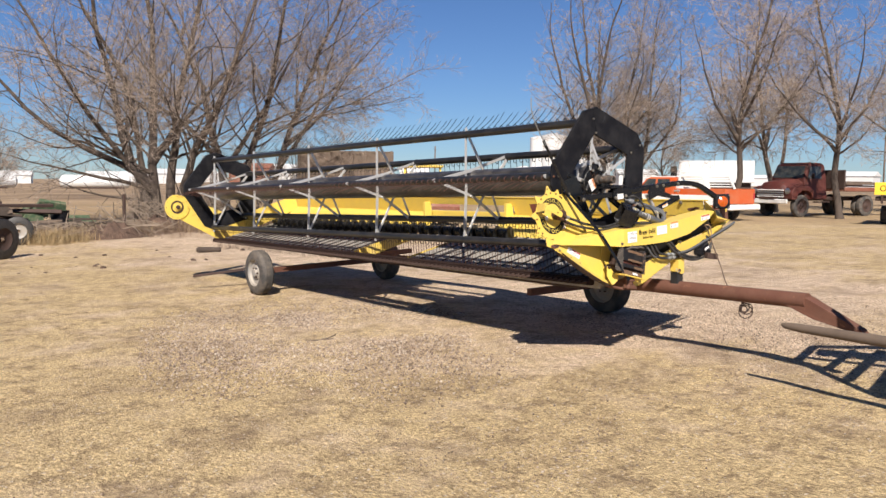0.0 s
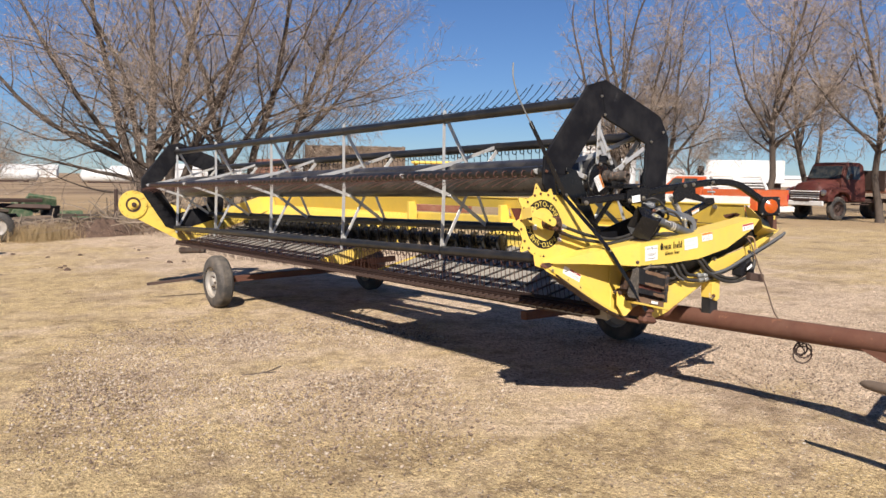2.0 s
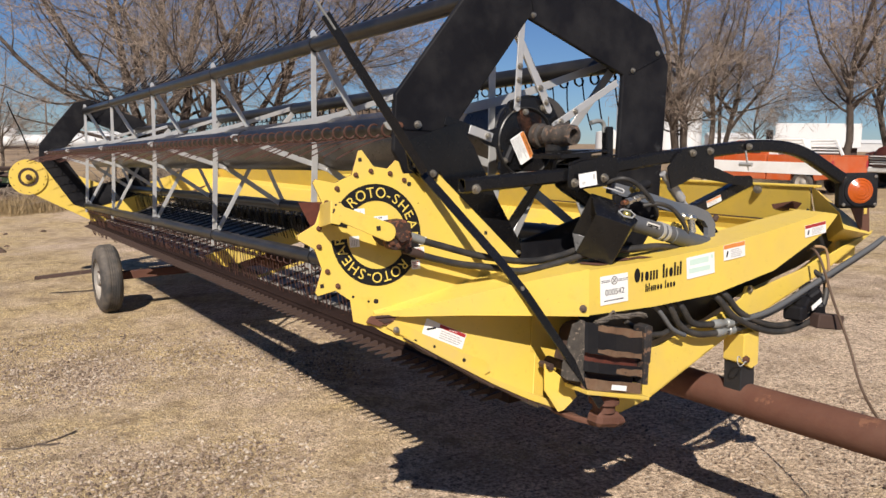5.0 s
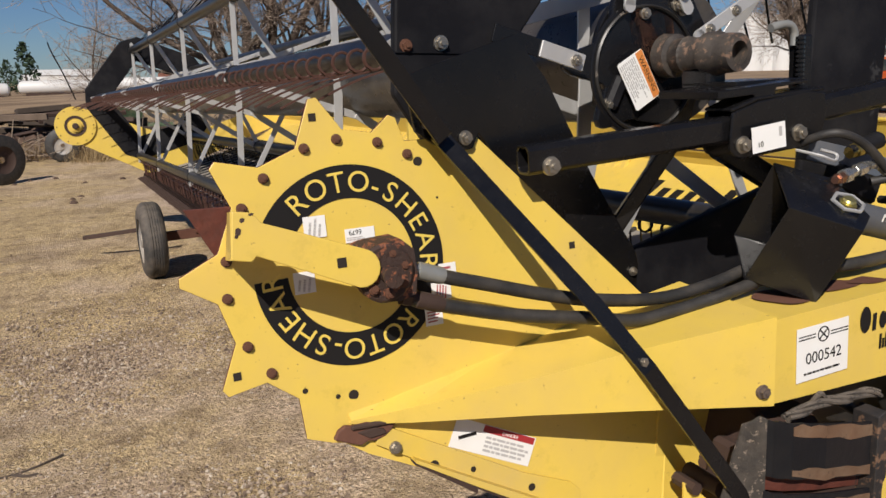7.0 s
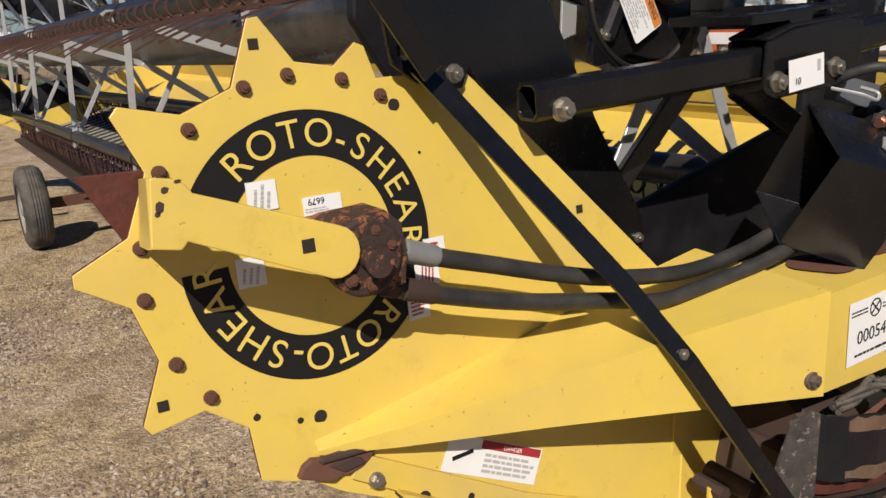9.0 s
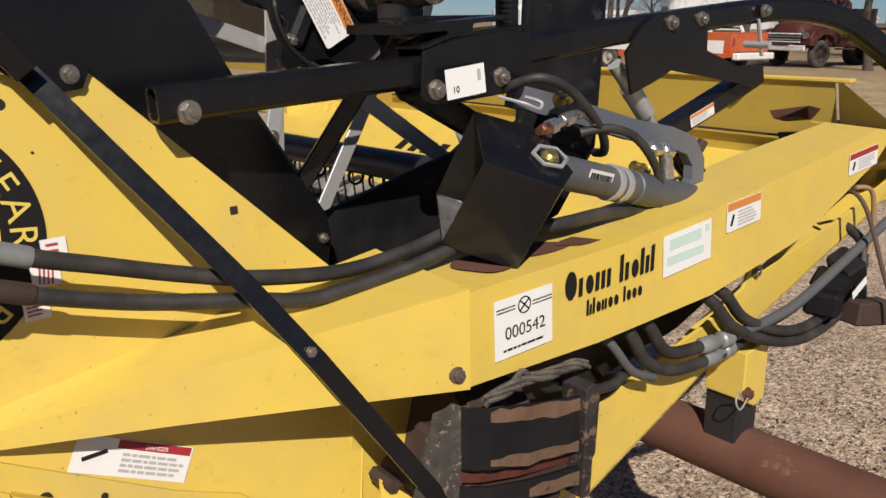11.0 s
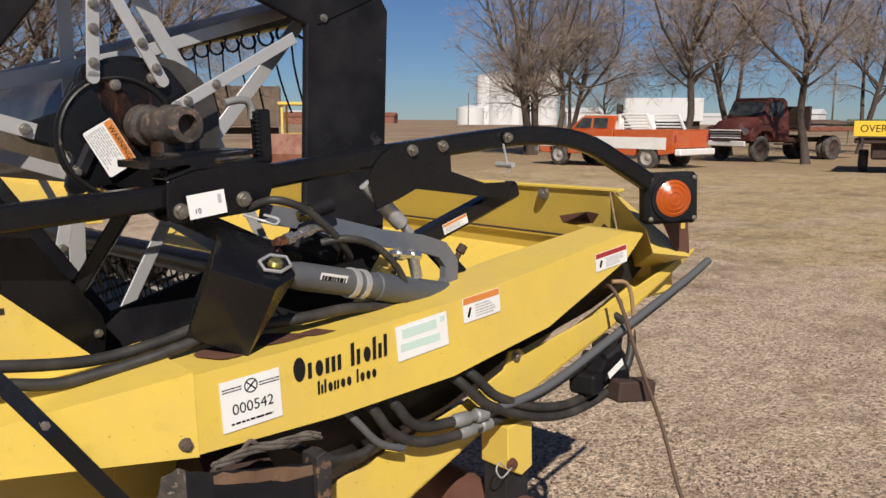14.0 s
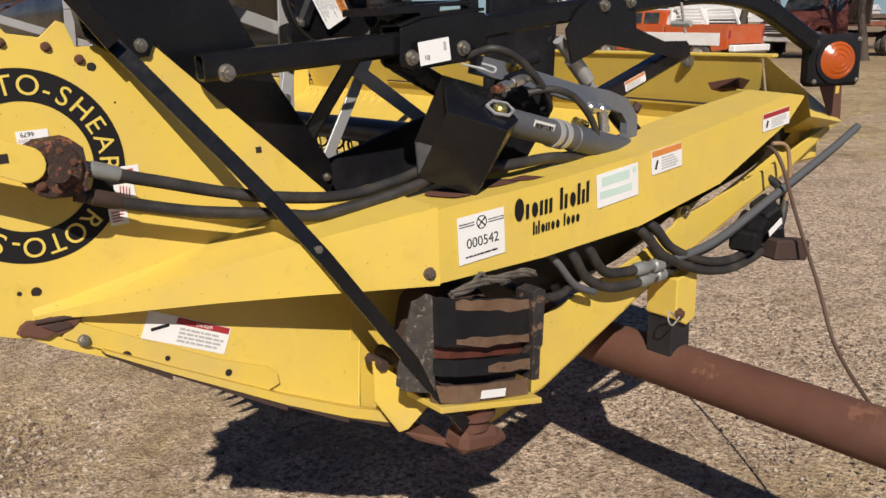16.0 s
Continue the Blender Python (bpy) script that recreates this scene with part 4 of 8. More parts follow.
def brush_marks(parent, x0, z0, marks, h, slope, t):
    """A painted brand word as plain strokes: o a low oval blot, O a full one, i and l bars, a space a gap."""
    s, x = Shape(), x0
    for kind in marks:
        z = z0 + slope * (x - x0)
        if kind in "oO":
            hh = h * (1.0 if kind == "O" else 0.66)
            rx, rz, n = hh * 0.38, hh / 2, 16
            c = (x + rx, z + rz)
            o = [(c[0] + 0.72 * rx * math.cos(6.2832 * k / n), c[1] + rz * math.sin(6.2832 * k / n)) for k in range(n)]
            s.prism([(a, FACE - 0.0006, b) for a, b in o], [(a, FACE + 0.0008, b) for a, b in o])
            x += 1.72 * rx + t * 0.7
        elif kind in "il":
            hh = h * (1.0 if kind == "l" else 0.66)
            o = [(x, z), (x + t, z + 0.001), (x + t * 1.1, z + hh), (x + 0.1 * t, z + hh * 0.97)]
            s.prism([(a, FACE - 0.0006, b) for a, b in o], [(a, FACE + 0.0008, b) for a, b in o])
            x += t * 1.75
        else:
            x += h * 0.38
    return tagged(part("brand_mark", s, black_ink, parent, "dark brush strokes of a painted mark"), kind="stuff")


brush_marks(side_beam, 0.902, 1.198, "Oioiii liolil", 0.050, 0.028, 0.0085)
brush_marks(side_beam, 0.962, 1.160, "liloiioo looo", 0.029, 0.03, 0.0045)
dealer = slab(side_beam, "dealer_sticker", (1.244, FACE, 1.228), (1, 0, 0.075), (0, 0, 1), 0.150, 0.080, white_label, 0.0008, "faded white and pale green dealer sticker")
part("sticker_shape", Shape().bar((1.185, FACE - 0.001, 1.243), (1.285, FACE - 0.001, 1.250), 0.022, 0.0006, up=(0, -1, 0), bevel=0).bar((1.18, FACE - 0.001, 1.212), (1.295, FACE - 0.001, 1.218), 0.018, 0.0006, up=(0, -1, 0), bevel=0).box((1.303, FACE - 0.001, 1.258), (0.014, 0.0006, 0.014)), pale_green_ink, dealer)


def warning_sticker(parent, place, right, up, w, h, head, word="", side="top", seed=1, picture=True):
    r, u = Vector(right).normalized(), Vector(up)
    u = (u - r * u.dot(r)).normalized()
    o, c = r.cross(u), Vector(place)
    base = slab(parent, "warning_sticker", c, r, u, w, h, white_label, 0.0008, "white safety sticker with a coloured heading", corner=min(w, h) * 0.06)
    bar_h = h * 0.26
    slab(base, "heading", c + u * (h / 2 - bar_h / 2 - 0.001) + o * 0.0009, r, u, w * 0.97, bar_h, head, 0.0004)
    if word:
        text_on("heading_word", word, bar_h * 0.85, c + u * (h / 2 - bar_h * 0.86) + o * 0.0016, r, u, base, black_ink if head is orange_ink else white_label, 0.0001)
    if picture:
        slab(base, "picture", c - r * w * 0.34 - u * h * 0.12 + o * 0.0009, r - u * 0.4, u, w * 0.06, h * 0.4, black_ink, 0.0004)
    lines(base, c + r * w * (0.12 if picture else 0) - u * h * 0.13 + o * 0.0009, r, u, w * (0.6 if picture else 0.85), h * 0.56, 5, faded_ink, seed)
    return base


warning_sticker(side_beam, (1.430, FACE, 1.267), (1, 0, 0.075), (0, 0, 1), 0.122, 0.060, orange_ink, seed=2)
warning_sticker(side_beam, (1.932, FACE, 1.314), (1, 0, 0.09), (0, 0, 1), 0.140, 0.050, red_ink, seed=3)

# lower sheet, skid and knife drive
low = [(-0.036, 1.147), (0.019, 1.107), (0.172, 1.026), (0.42, 0.885), (0.592, 0.785), (0.600, 0.835), (0.623, 0.967), (0.65, 1.12), (0.07, 1.165)]
lower_sheet = part("lower_sheet", plate(low, 0.005, off=0.008), yellow, header, "yellow lower end sheet")
part("sheet_fold", Shape().prism([on_panel(0.598, 0.79, 0.009), on_panel(0.625, 0.967, 0.009), on_panel(0.643, 0.960, -0.03), on_panel(0.622, 0.79, -0.03)], [on_panel(0.594, 0.79, 0.005), on_panel(0.621, 0.967, 0.005), on_panel(0.639, 0.960, -0.034), on_panel(0.618, 0.79, -0.034)]), yellow_worn, lower_sheet, "folded worn edge of the sheet")
strip = [(0.03, 1.122), (0.046, 1.150), (0.30, 1.004), (0.395, 0.962), (0.414, 0.944), (0.416, 0.920), (0.38, 0.912), (0.20, 1.010), (0.10, 1.078)]
skid = part("skid_strip", plate(strip, 0.006, off=0.016), yellow_worn, header, "yellow skid strip with rubbed paint", 0.001)
lip_line = [(0.09, 1.088, 0.006), (0.20, 1.024, 0.012), (0.42, 0.898, 0.020), (0.56, 0.826, 0.023), (0.693, 0.768, 0.026)]
lip, sole = Shape(), Shape()
for (x0, z0, h0), (x1, z1, h1) in zip(lip_line, lip_line[1:]):
    lip.prism([on_panel(x0, z0, 0.006), on_panel(x1, z1, 0.006), on_panel(x1, z1, 0.032), on_panel(x0, z0, 0.032)], [on_panel(x0, z0 - h0, 0.006), on_panel(x1, z1 - h1, 0.006), on_panel(x1, z1 - h1, 0.032), on_panel(x0, z0 - h0, 0.032)])
    sole.prism([on_panel(x0, z0 - h0 - 0.001, -0.06), on_panel(x1, z1 - h1 - 0.001, -0.06), on_panel(x1, z1 - h1 - 0.001, 0.027), on_panel(x0, z0 - h0 - 0.001, 0.027)], [on_panel(x0, z0 - h0 - 0.005, -0.06), on_panel(x1, z1 - h1 - 0.014, -0.06), on_panel(x1, z1 - h1 - 0.014, 0.027), on_panel(x0, z0 - h0 - 0.005, 0.027)])
part("sheet_rim", lip, yellow_worn, lower_sheet, "yellow bottom lip with rubbed paint")
part("sheet_sole", sole, rust_dark, lower_sheet, "rusty wear strip under the lip")
gus = [(0.611, -0.098, 0.927), (0.609, -0.100, 0.833), (0.655, -0.118, 0.752), (0.672, -0.128, 0.757), (0.712, -0.150, 0.806), (0.704, -0.146, 0.828), (0.680, -0.130, 0.863), (0.64, -0.112, 0.902)]
part("corner_gusset", Shape().prism(gus, [(x, y + 0.006, z) for x, y, z in gus]), yellow_worn, header, "yellow corner gusset with chipped edges", 0.001)
inner = [(0.585, 0.78), (0.615, 1.13), (0.95, 1.13), (0.97, 0.86), (0.72, 0.76)]
part("inner_plate", Shape().prism([(x, -0.030, z) for x, z in inner], [(x, -0.024, z) for x, z in inner]), yellow_worn, header, "yellow inner plate behind the knife drive")
part("gusset_pin", Shape().tube((0.655, -0.150, 0.925), (0.655, -0.06, 0.925), 0.017, 16).tube((0.625, -0.118, 0.918), (0.625, -0.06, 0.918), 0.013, 6), rust_dark, header, "rusty pin above the gusset")
toe = [(0.672, -0.10, 0.742), (0.742, -0.17, 0.726), (0.760, -0.19, 0.698), (0.70, -0.12, 0.716)]
part("skid_toe", Shape().prism(toe, [(x + 0.01, y + 0.09, z - 0.004) for x, y, z in toe]), rust, header, "rusty toe plate of the skid", 0.002)
nose = part("nose", plate([(-0.038, 1.146), (-0.030, 1.158), (-0.018, 1.164), (-0.002, 1.160), (0.018, 1.163), (0.040, 1.158), (0.078, 1.160), (0.082, 1.150), (0.066, 1.148), (0.058, 1.140), (0.047, 1.133), (0.030, 1.129), (0.018, 1.132), (0.005, 1.127), (-0.016, 1.136)], 0.010, off=0.018), rust, header, "rusty broken nose of the skid", 0.002)
part("nose_core", plate([(0.000, 1.150), (0.030, 1.152), (0.046, 1.146), (0.050, 1.138), (0.020, 1.136)], 0.006, off=0.021), rust_dark, nose, "", 0.002)
part("nose_lip", Shape().bar(on_panel(-0.010, 1.160, 0.020), on_panel(0.080, 1.154, 0.020), 0.008, 0.009, bevel=0.003), rust_dark, nose)
plate_rust = [(-0.215, 1.522), (-0.142, 1.520), (-0.08, 1.50), (-0.08, 1.44), (-0.165, 1.425)]
part("rusty_end_plate", Shape().prism([(x, 0.052, z) for x, z in plate_rust], [(x, 0.058, z) for x, z in plate_rust]), red_rust, header, "rusty red-brown end plate behind the disc", 0.001)
bolt(skid, on_panel(0.062, 1.110, 0.018), OUT, 0.008, zinc)
for x, z, r in ((0.128, 1.062, 0.009), (0.20, 1.037, 0.005), (0.312, 0.975, 0.007)):
    part("bolt_hole", Shape().tube(on_panel(x, z, 0.015), on_panel(x, z, 0.0172), r, 14), hole_black, skid)
dr, du = (on_panel(0.334, 1.058) - on_panel(0.181, 1.133)).normalized(), (on_panel(0.181, 1.133) - on_panel(0.161, 1.087)).normalized()
danger = slab(lower_sheet, "danger_sticker", (on_panel(0.181, 1.133, 0.0085) + on_panel(0.314, 1.007, 0.0085)) / 2, dr, du, 0.168, 0.052, white_label, 0.0008, "white danger sticker with a red band")
dc = (on_panel(0.181, 1.133, 0.0085) + on_panel(0.314, 1.007, 0.0085)) / 2
do = dr.cross(du).normalized()
slab(danger, "heading", dc + dr * 0.028 + du * 0.019 + do * 0.0009, dr, du, 0.108, 0.012, red_ink, 0.0004)
text_on("heading_word", "DANGER", 0.0085, dc + dr * 0.03 + du * 0.0155 + do * 0.0014, dr, du, danger, white_label, 0.0001)
lines(danger, dc + dr * 0.03 - du * 0.006 + do * 0.0009, dr, du, 0.095, 0.03, 4, faded_ink, 9)
slab(danger, "picture", dc - dr * 0.055 + do * 0.0009, dr + du * 0.5, du, 0.035, 0.006, black_ink, 0.0004)

body = Shape().lathe((0.72, -0.10, 0.97), (0.88, -0.10, 0.93), [(0, 0.09), (0.01, 0.10), (0.15, 0.10), (0.16, 0.09)], 24)
body.box((0.80, -0.15, 0.90), (0.25, 0.15, 0.14), Euler((0, 0.24, 0)).to_matrix(), 0.01)
drive = part("knife_drive", body, rust_dark, header, "rusty knife drive under a bent black cover")
facets = [(0.655, -0.240), (0.668, -0.252), (0.705, -0.262), (0.787, -0.262), (0.925, -0.246)]
tilt = lambda x: -0.25 * (x - 0.655)


def folded(z0, z1, material, name, label="", grow=0.0, first=0, ragged=0.0, seed=1):
    """A strip of bent sheet round the drive, its lower edge ragged where it is rusted away."""
    rnd = random.Random(seed)
    line = []
    for (xa, ya), (xb, yb) in zip(facets[first:], facets[first + 1:]):
        line += [(xa + (xb - xa) * t / 4, ya + (yb - ya) * t / 4) for t in range(4)]
    line.append(facets[-1])
    n = len(line)
    edge = [[rnd.uniform(-ragged, ragged) for _ in line] for _ in range(2)]
    if first > 0:
        for i, keep in enumerate((0.55, 0.85, 0.95, 1.0)):
            edge[0][i] += (z1 - z0) * (1 - keep) * (0.5 if name != "rust_patch" else 0.35)
            edge[1][i] -= (z1 - z0) * (1 - keep) * 0.6
    v = [(x, y - grow + back, z + tilt(x) + edge[j][i]) for back in (0, 0.005) for j, z in enumerate((z0, z1)) for i, (x, y) in enumerate(line)]
    s = Shape().add(v, [(i, i + 1, n + i + 1, n + i) for i in range(n - 1)] + [(2 * n + i, 2 * n + i + 1, 3 * n + i + 1, 3 * n + i) for i in range(n - 1)] + [(i, i + 1, 2 * n + i + 1, 2 * n + i) for i in range(n - 1)] + [(n + i, n + i + 1, 3 * n + i + 1, 3 * n + i) for i in range(n - 1)] + [(0, n, 3 * n, 2 * n), (n - 1, 2 * n - 1, 4 * n - 1, 3 * n - 1)])
    return part(name, s, material, drive, label)


folded(0.994, 1.098, scraped_cover, "drive_cover", "bent black sheet cover, scraped and rusty at its edges", 0.0, 0, 0.0012, 3)
folded(1.070, 1.097, tan_rust, "rust_patch", "scraped rusty strip on the cover", 0.0015, 2, 0.004, 5)
folded(0.995, 1.014, tan_rust, "rust_patch", "scraped rusty strip on the cover", 0.0015, 2, 0.004, 6)
folded(0.962, 0.996, red_rust, "rust_band", "", -0.022)
folded(0.930, 0.966, scraped_cover, "lower_cover", "", 0.003, 0, 0.001, 8)
folded(0.932, 0.956, tan_rust, "rust_patch", "scraped rusty strip on the lower cover", 0.0045, 3, 0.003, 9)
folded(0.868, 0.906, tan_rust, "base_band", "rusty base of the drive", -0.002, 0, 0.001, 10)
flange = [(0.930, 1.042), (0.950, 1.050), (0.968, 1.040), (0.960, 0.915), (0.953, 0.905), (0.949, 0.832), (0.926, 0.836), (0.930, 0.92)]
part("end_flange", Shape().prism([(x, -0.256, z) for x, z in flange], [(x, -0.20, z) for x, z in flange]), surface("rubbed_flange", (0.020, 0.019, 0.020), worn=(0.17, 0.10, 0.062), wear=0.45, dust=(0.12, 0.085, 0.06), dusty=0.3, rough=0.6, relief=0.4, grain=60, blotch=10, vary=0.4), drive, "bent end flange with worn paint", 0.002)
slab(drive, "small_label", (0.80, -0.2655, 0.850), (1, 0.04, -0.25), (0, 0, 1), 0.075, 0.018, white_label, 0.001)
shoe = [(0.655, 0.866), (0.945, 0.793), (0.945, 0.779), (0.655, 0.852)]
part("drive_shelf", Shape().prism([(x, -0.268, z) for x, z in shoe], [(x, -0.15, z) for x, z in shoe]), yellow_worn, drive, "yellow shelf edge", 0.002)
foot = Shape().lathe((0.790, -0.205, 0.83), (0.785, -0.205, 0.73), [(0, 0.045), (0.03, 0.045), (0.032, 0.053), (0.045, 0.053), (0.048, 0.040), (0.075, 0.040)], 20)
foot.box((0.790, -0.205, 0.728), (0.115, 0.075, 0.055), Euler((0, 0.18, 0)).to_matrix(), 0.016)
foot.box((0.835, -0.210, 0.712), (0.075, 0.06, 0.040), Euler((0, 0.1, 0.2)).to_matrix(), 0.016)
part("drive_foot", foot, rust, drive, "rusty knife head")
guard = [(0.661, 1.098), (0.650, 1.104), (0.640, 1.096), (0.624, 1.090), (0.618, 1.062), (0.609, 1.030), (0.603, 0.990), (0.594, 0.955), (0.590, 0.915), (0.605, 0.900), (0.640, 0.892), (0.660, 0.890)]
part("side_guard", Shape().prism([(x, -0.200 - 0.5 * (x - 0.568), z) for x, z in guard], [(x, -0.194 - 0.5 * (x - 0.568), z) for x, z in guard]), surface("scuffed_plastic", (0.042, 0.036, 0.030), worn=(0.22, 0.175, 0.135), wear=0.36, dust=(0.10, 0.08, 0.062), dusty=0.5, rough=0.8, relief=0.9, grain=75, blotch=24, vary=0.6), drive, "scuffed grey-brown side guard", 0.002)
rag, rnd = Shape(), random.Random(17)
for i in range(4):
    line = [(0.72, 1.078), (0.76, 1.082), (0.80, 1.088), (0.84, 1.084), (0.88, 1.082), (0.925, 1.082), (0.955, 1.072)]
    rag.pipe([(x, -0.232 + 0.008 * math.cos(1.6 * i + 30 * x), z + 0.004 + 0.006 * math.sin(1.6 * i + 30 * x)) for x, z in line], rnd.uniform(0.003, 0.005), 6, 3)
rag.pipe([(0.78, -0.228, 1.09), (0.795, -0.236, 1.112), (0.812, -0.232, 1.10), (0.83, -0.23, 1.088)], 0.005, 6, 4)
tagged(part("wire_loom", rag, surface("frayed_loom", (0.11, 0.092, 0.075), worn=(0.04, 0.034, 0.03), wear=0.4, rough=0.95, relief=0.9, grain=150, blotch=30, vary=0.5), drive, "loose wire loom on the cover"), kind="stuff")

# lower beam, tongue block, hoses below
diag_top = [(0.96, 0.90), (1.43, 1.0), (1.58, 1.055), (1.60, 1.10), (1.64, 1.10), (1.66, 1.08), (2.015, 1.145), (2.22, 1.20), (2.47, 1.265)]
diag = [(0.885, 0.70), (1.067, 0.735), (1.36, 0.855), (1.577, 0.94), (2.124, 1.113), (2.46, 1.252)] + diag_top[::-1]
lower_beam = part("lower_beam", Shape().prism([(x, -0.15, z) for x, z in diag], [(x, -0.142, z) for x, z in diag]), yellow, header, "yellow lower end beam", 0.001)
for (x0, z0), (x1, z1) in zip(diag[:5], diag[1:6]):
    part("beam_flange", Shape().prism([(x0, -0.15, z0), (x1, -0.15, z1), (x1, -0.04, z1), (x0, -0.04, z0)], [(x0, -0.15, z0 + 0.005), (x1, -0.15, z1 + 0.005), (x1, -0.04, z1 + 0.005), (x0, -0.04, z0 + 0.005)]), yellow, lower_beam)
# sheet filling the gap between the beams; its black stands for shade
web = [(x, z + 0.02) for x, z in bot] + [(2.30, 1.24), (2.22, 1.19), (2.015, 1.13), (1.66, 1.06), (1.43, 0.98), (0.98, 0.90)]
part("shaded_web", Shape().prism([(x, -0.085, z) for x, z in web], [(x, -0.080, z) for x, z in web]), dusty_black, header, "inner web between the end beams, coloured dark for the shade there")
bolt(lower_beam, (1.62, -0.153, 1.085), (0, -1, 0), 0.010, zinc)
block = Shape().prism([(1.548, -0.19, 0.915), (1.640, -0.19, 0.93), (1.640, -0.19, 0.785), (1.60, -0.19, 0.77), (1.548, -0.19, 0.80)], [(1.548, -0.09, 0.915), (1.640, -0.09, 0.93), (1.640, -0.09, 0.785), (1.60, -0.09, 0.77), (1.548, -0.09, 0.80)])
block_ob = part("support_leg", block, yellow, header, "yellow square support leg with a hitch pin", 0.003)
bolt(block_ob, (1.56, -0.192, 0.815), (0, -1, 0), 0.012, rust_bolt, "pin")
part("pin_clip", Shape().pipe([(1.53, -0.2, 0.815), (1.50, -0.205, 0.84), (1.485, -0.21, 0.825), (1.505, -0.21, 0.80), (1.55, -0.2, 0.81)], 0.0022, 6, 5), galvanised, block_ob)
for k, (pts, r) in enumerate((([(1.34, -0.16, 1.12), (1.38, -0.20, 1.08), (1.47, -0.205, 1.00), (1.647, -0.21, 0.925), (1.822, -0.21, 0.905), (2.015, -0.20, 0.945), (2.09, -0.18, 1.06), (2.05, -0.14, 1.12)], 0.013),
                           ([(1.38, -0.16, 1.12), (1.42, -0.20, 1.09), (1.50, -0.205, 1.015), (1.66, -0.21, 0.948), (1.82, -0.205, 0.93), (1.98, -0.19, 0.965), (2.04, -0.17, 1.06)], 0.013),
                           ([(1.15, -0.14, 1.12), (1.178, -0.19, 1.08), (1.246, -0.19, 1.005), (1.358, -0.19, 0.985), (1.481, -0.19, 0.976), (1.60, -0.18, 0.965)], 0.013),
                           ([(1.09, -0.14, 1.12), (1.119, -0.19, 1.083), (1.175, -0.19, 1.007), (1.262, -0.19, 0.961), (1.377, -0.19, 0.948), (1.523, -0.18, 0.945), (1.62, -0.16, 0.95)], 0.013),
                           ([(1.03, -0.15, 1.12), (1.07, -0.19, 1.07), (1.13, -0.195, 1.00), (1.20, -0.195, 0.965)], 0.009),
                           ([(0.92, -0.17, 1.05), (1.0, -0.19, 1.00), (1.08, -0.19, 0.985), (1.14, -0.18, 0.995)], 0.010))):
    hose = part("hose", Shape().pipe(pts, r, 10), rubber if k != 4 else grey_paint, header, "black dusty hydraulic hose")
    if k in (2, 3):
        a, b = Vector(pts[-3]), Vector(pts[-2])
        part("ferrule", Shape().lathe(a, b, [(0, 0.014), (0.01, 0.018), (0.05, 0.018), (0.055, 0.014), (0.075, 0.014), (0.08, 0.019), (0.11, 0.019)], 12), dull_fitting, hose)
conduit_grey = surface("conduit_grey", (0.085, 0.088, 0.092), worn=(0.17, 0.16, 0.15), wear=0.15, rough=0.6, relief=0.08)
part("conduit", Shape().pipe([(2.43, -0.212, 1.222), (2.30, -0.212, 1.175), (2.011, -0.212, 1.086), (1.72, -0.212, 1.000), (1.60, -0.20, 0.975)], 0.009, 10), conduit_grey, header)
part("conduit", Shape().pipe([(2.43, -0.225, 1.24), (2.30, -0.225, 1.195), (2.011, -0.225, 1.108), (1.72, -0.225, 1.022), (1.60, -0.215, 0.995), (1.48, -0.20, 0.985)], 0.012, 10), conduit_grey, header, "grey conduit pipe along the lower beam")
box_end = part("coupler_box", Shape().bar((1.93, -0.235, 0.935), (2.06, -0.265, 0.915), 0.058, 0.06, bevel=0.005), rust_dark, header, "rusty square tube end")
part("tube_mouth", Shape().bar((2.04, -0.2604, 0.9181), (2.0615, -0.2654, 0.9148), 0.044, 0.046, bevel=0.003), hole_black, box_end)
clump = Shape()
for i in range(4):
    clump.box((1.84 + 0.05 * i, -0.21 + 0.01 * (i % 2), 0.975 + 0.035 * (i % 3)), (0.06, 0.08, 0.06), Euler((0.3 * i, 0.4 * i, 0.2)).to_matrix(), 0.008)
part("coupler_block", clump, black_plastic, header, "black hose coupler block")
slab(header, "small_label", (1.905, -0.262, 1.01), (1, 0, 0.45), (0, 0, 1), 0.07, 0.02, white_label, 0.001)
part("cable", Shape().pipe([(1.98, -0.16, 1.215), (1.96, -0.20, 1.225), (1.955, -0.24, 1.18), (1.97, -0.29, 1.03), (1.99, -0.36, 0.84), (1.95, -0.45, 0.68), (1.83, -0.62, 0.59), (1.72, -0.76, 0.555), (1.655, -0.83, 0.535)], 0.0055, 8), surface("brown_cable", (0.09, 0.055, 0.035), rough=0.7, relief=0.1), header, "brown cable running from the beam down to the tongue")
part("cable_loop", Shape().pipe([(1.98, -0.19, 1.235), (2.03, -0.21, 1.22), (2.05, -0.215, 1.12), (2.03, -0.22, 1.06)], 0.006, 8), surface("tan_cable", (0.30, 0.19, 0.10), rough=0.7, relief=0.1), header)

# ---- reel arm, hub and lift gear ----
def arm_y(x):
    return 0.011 - 0.050 * x


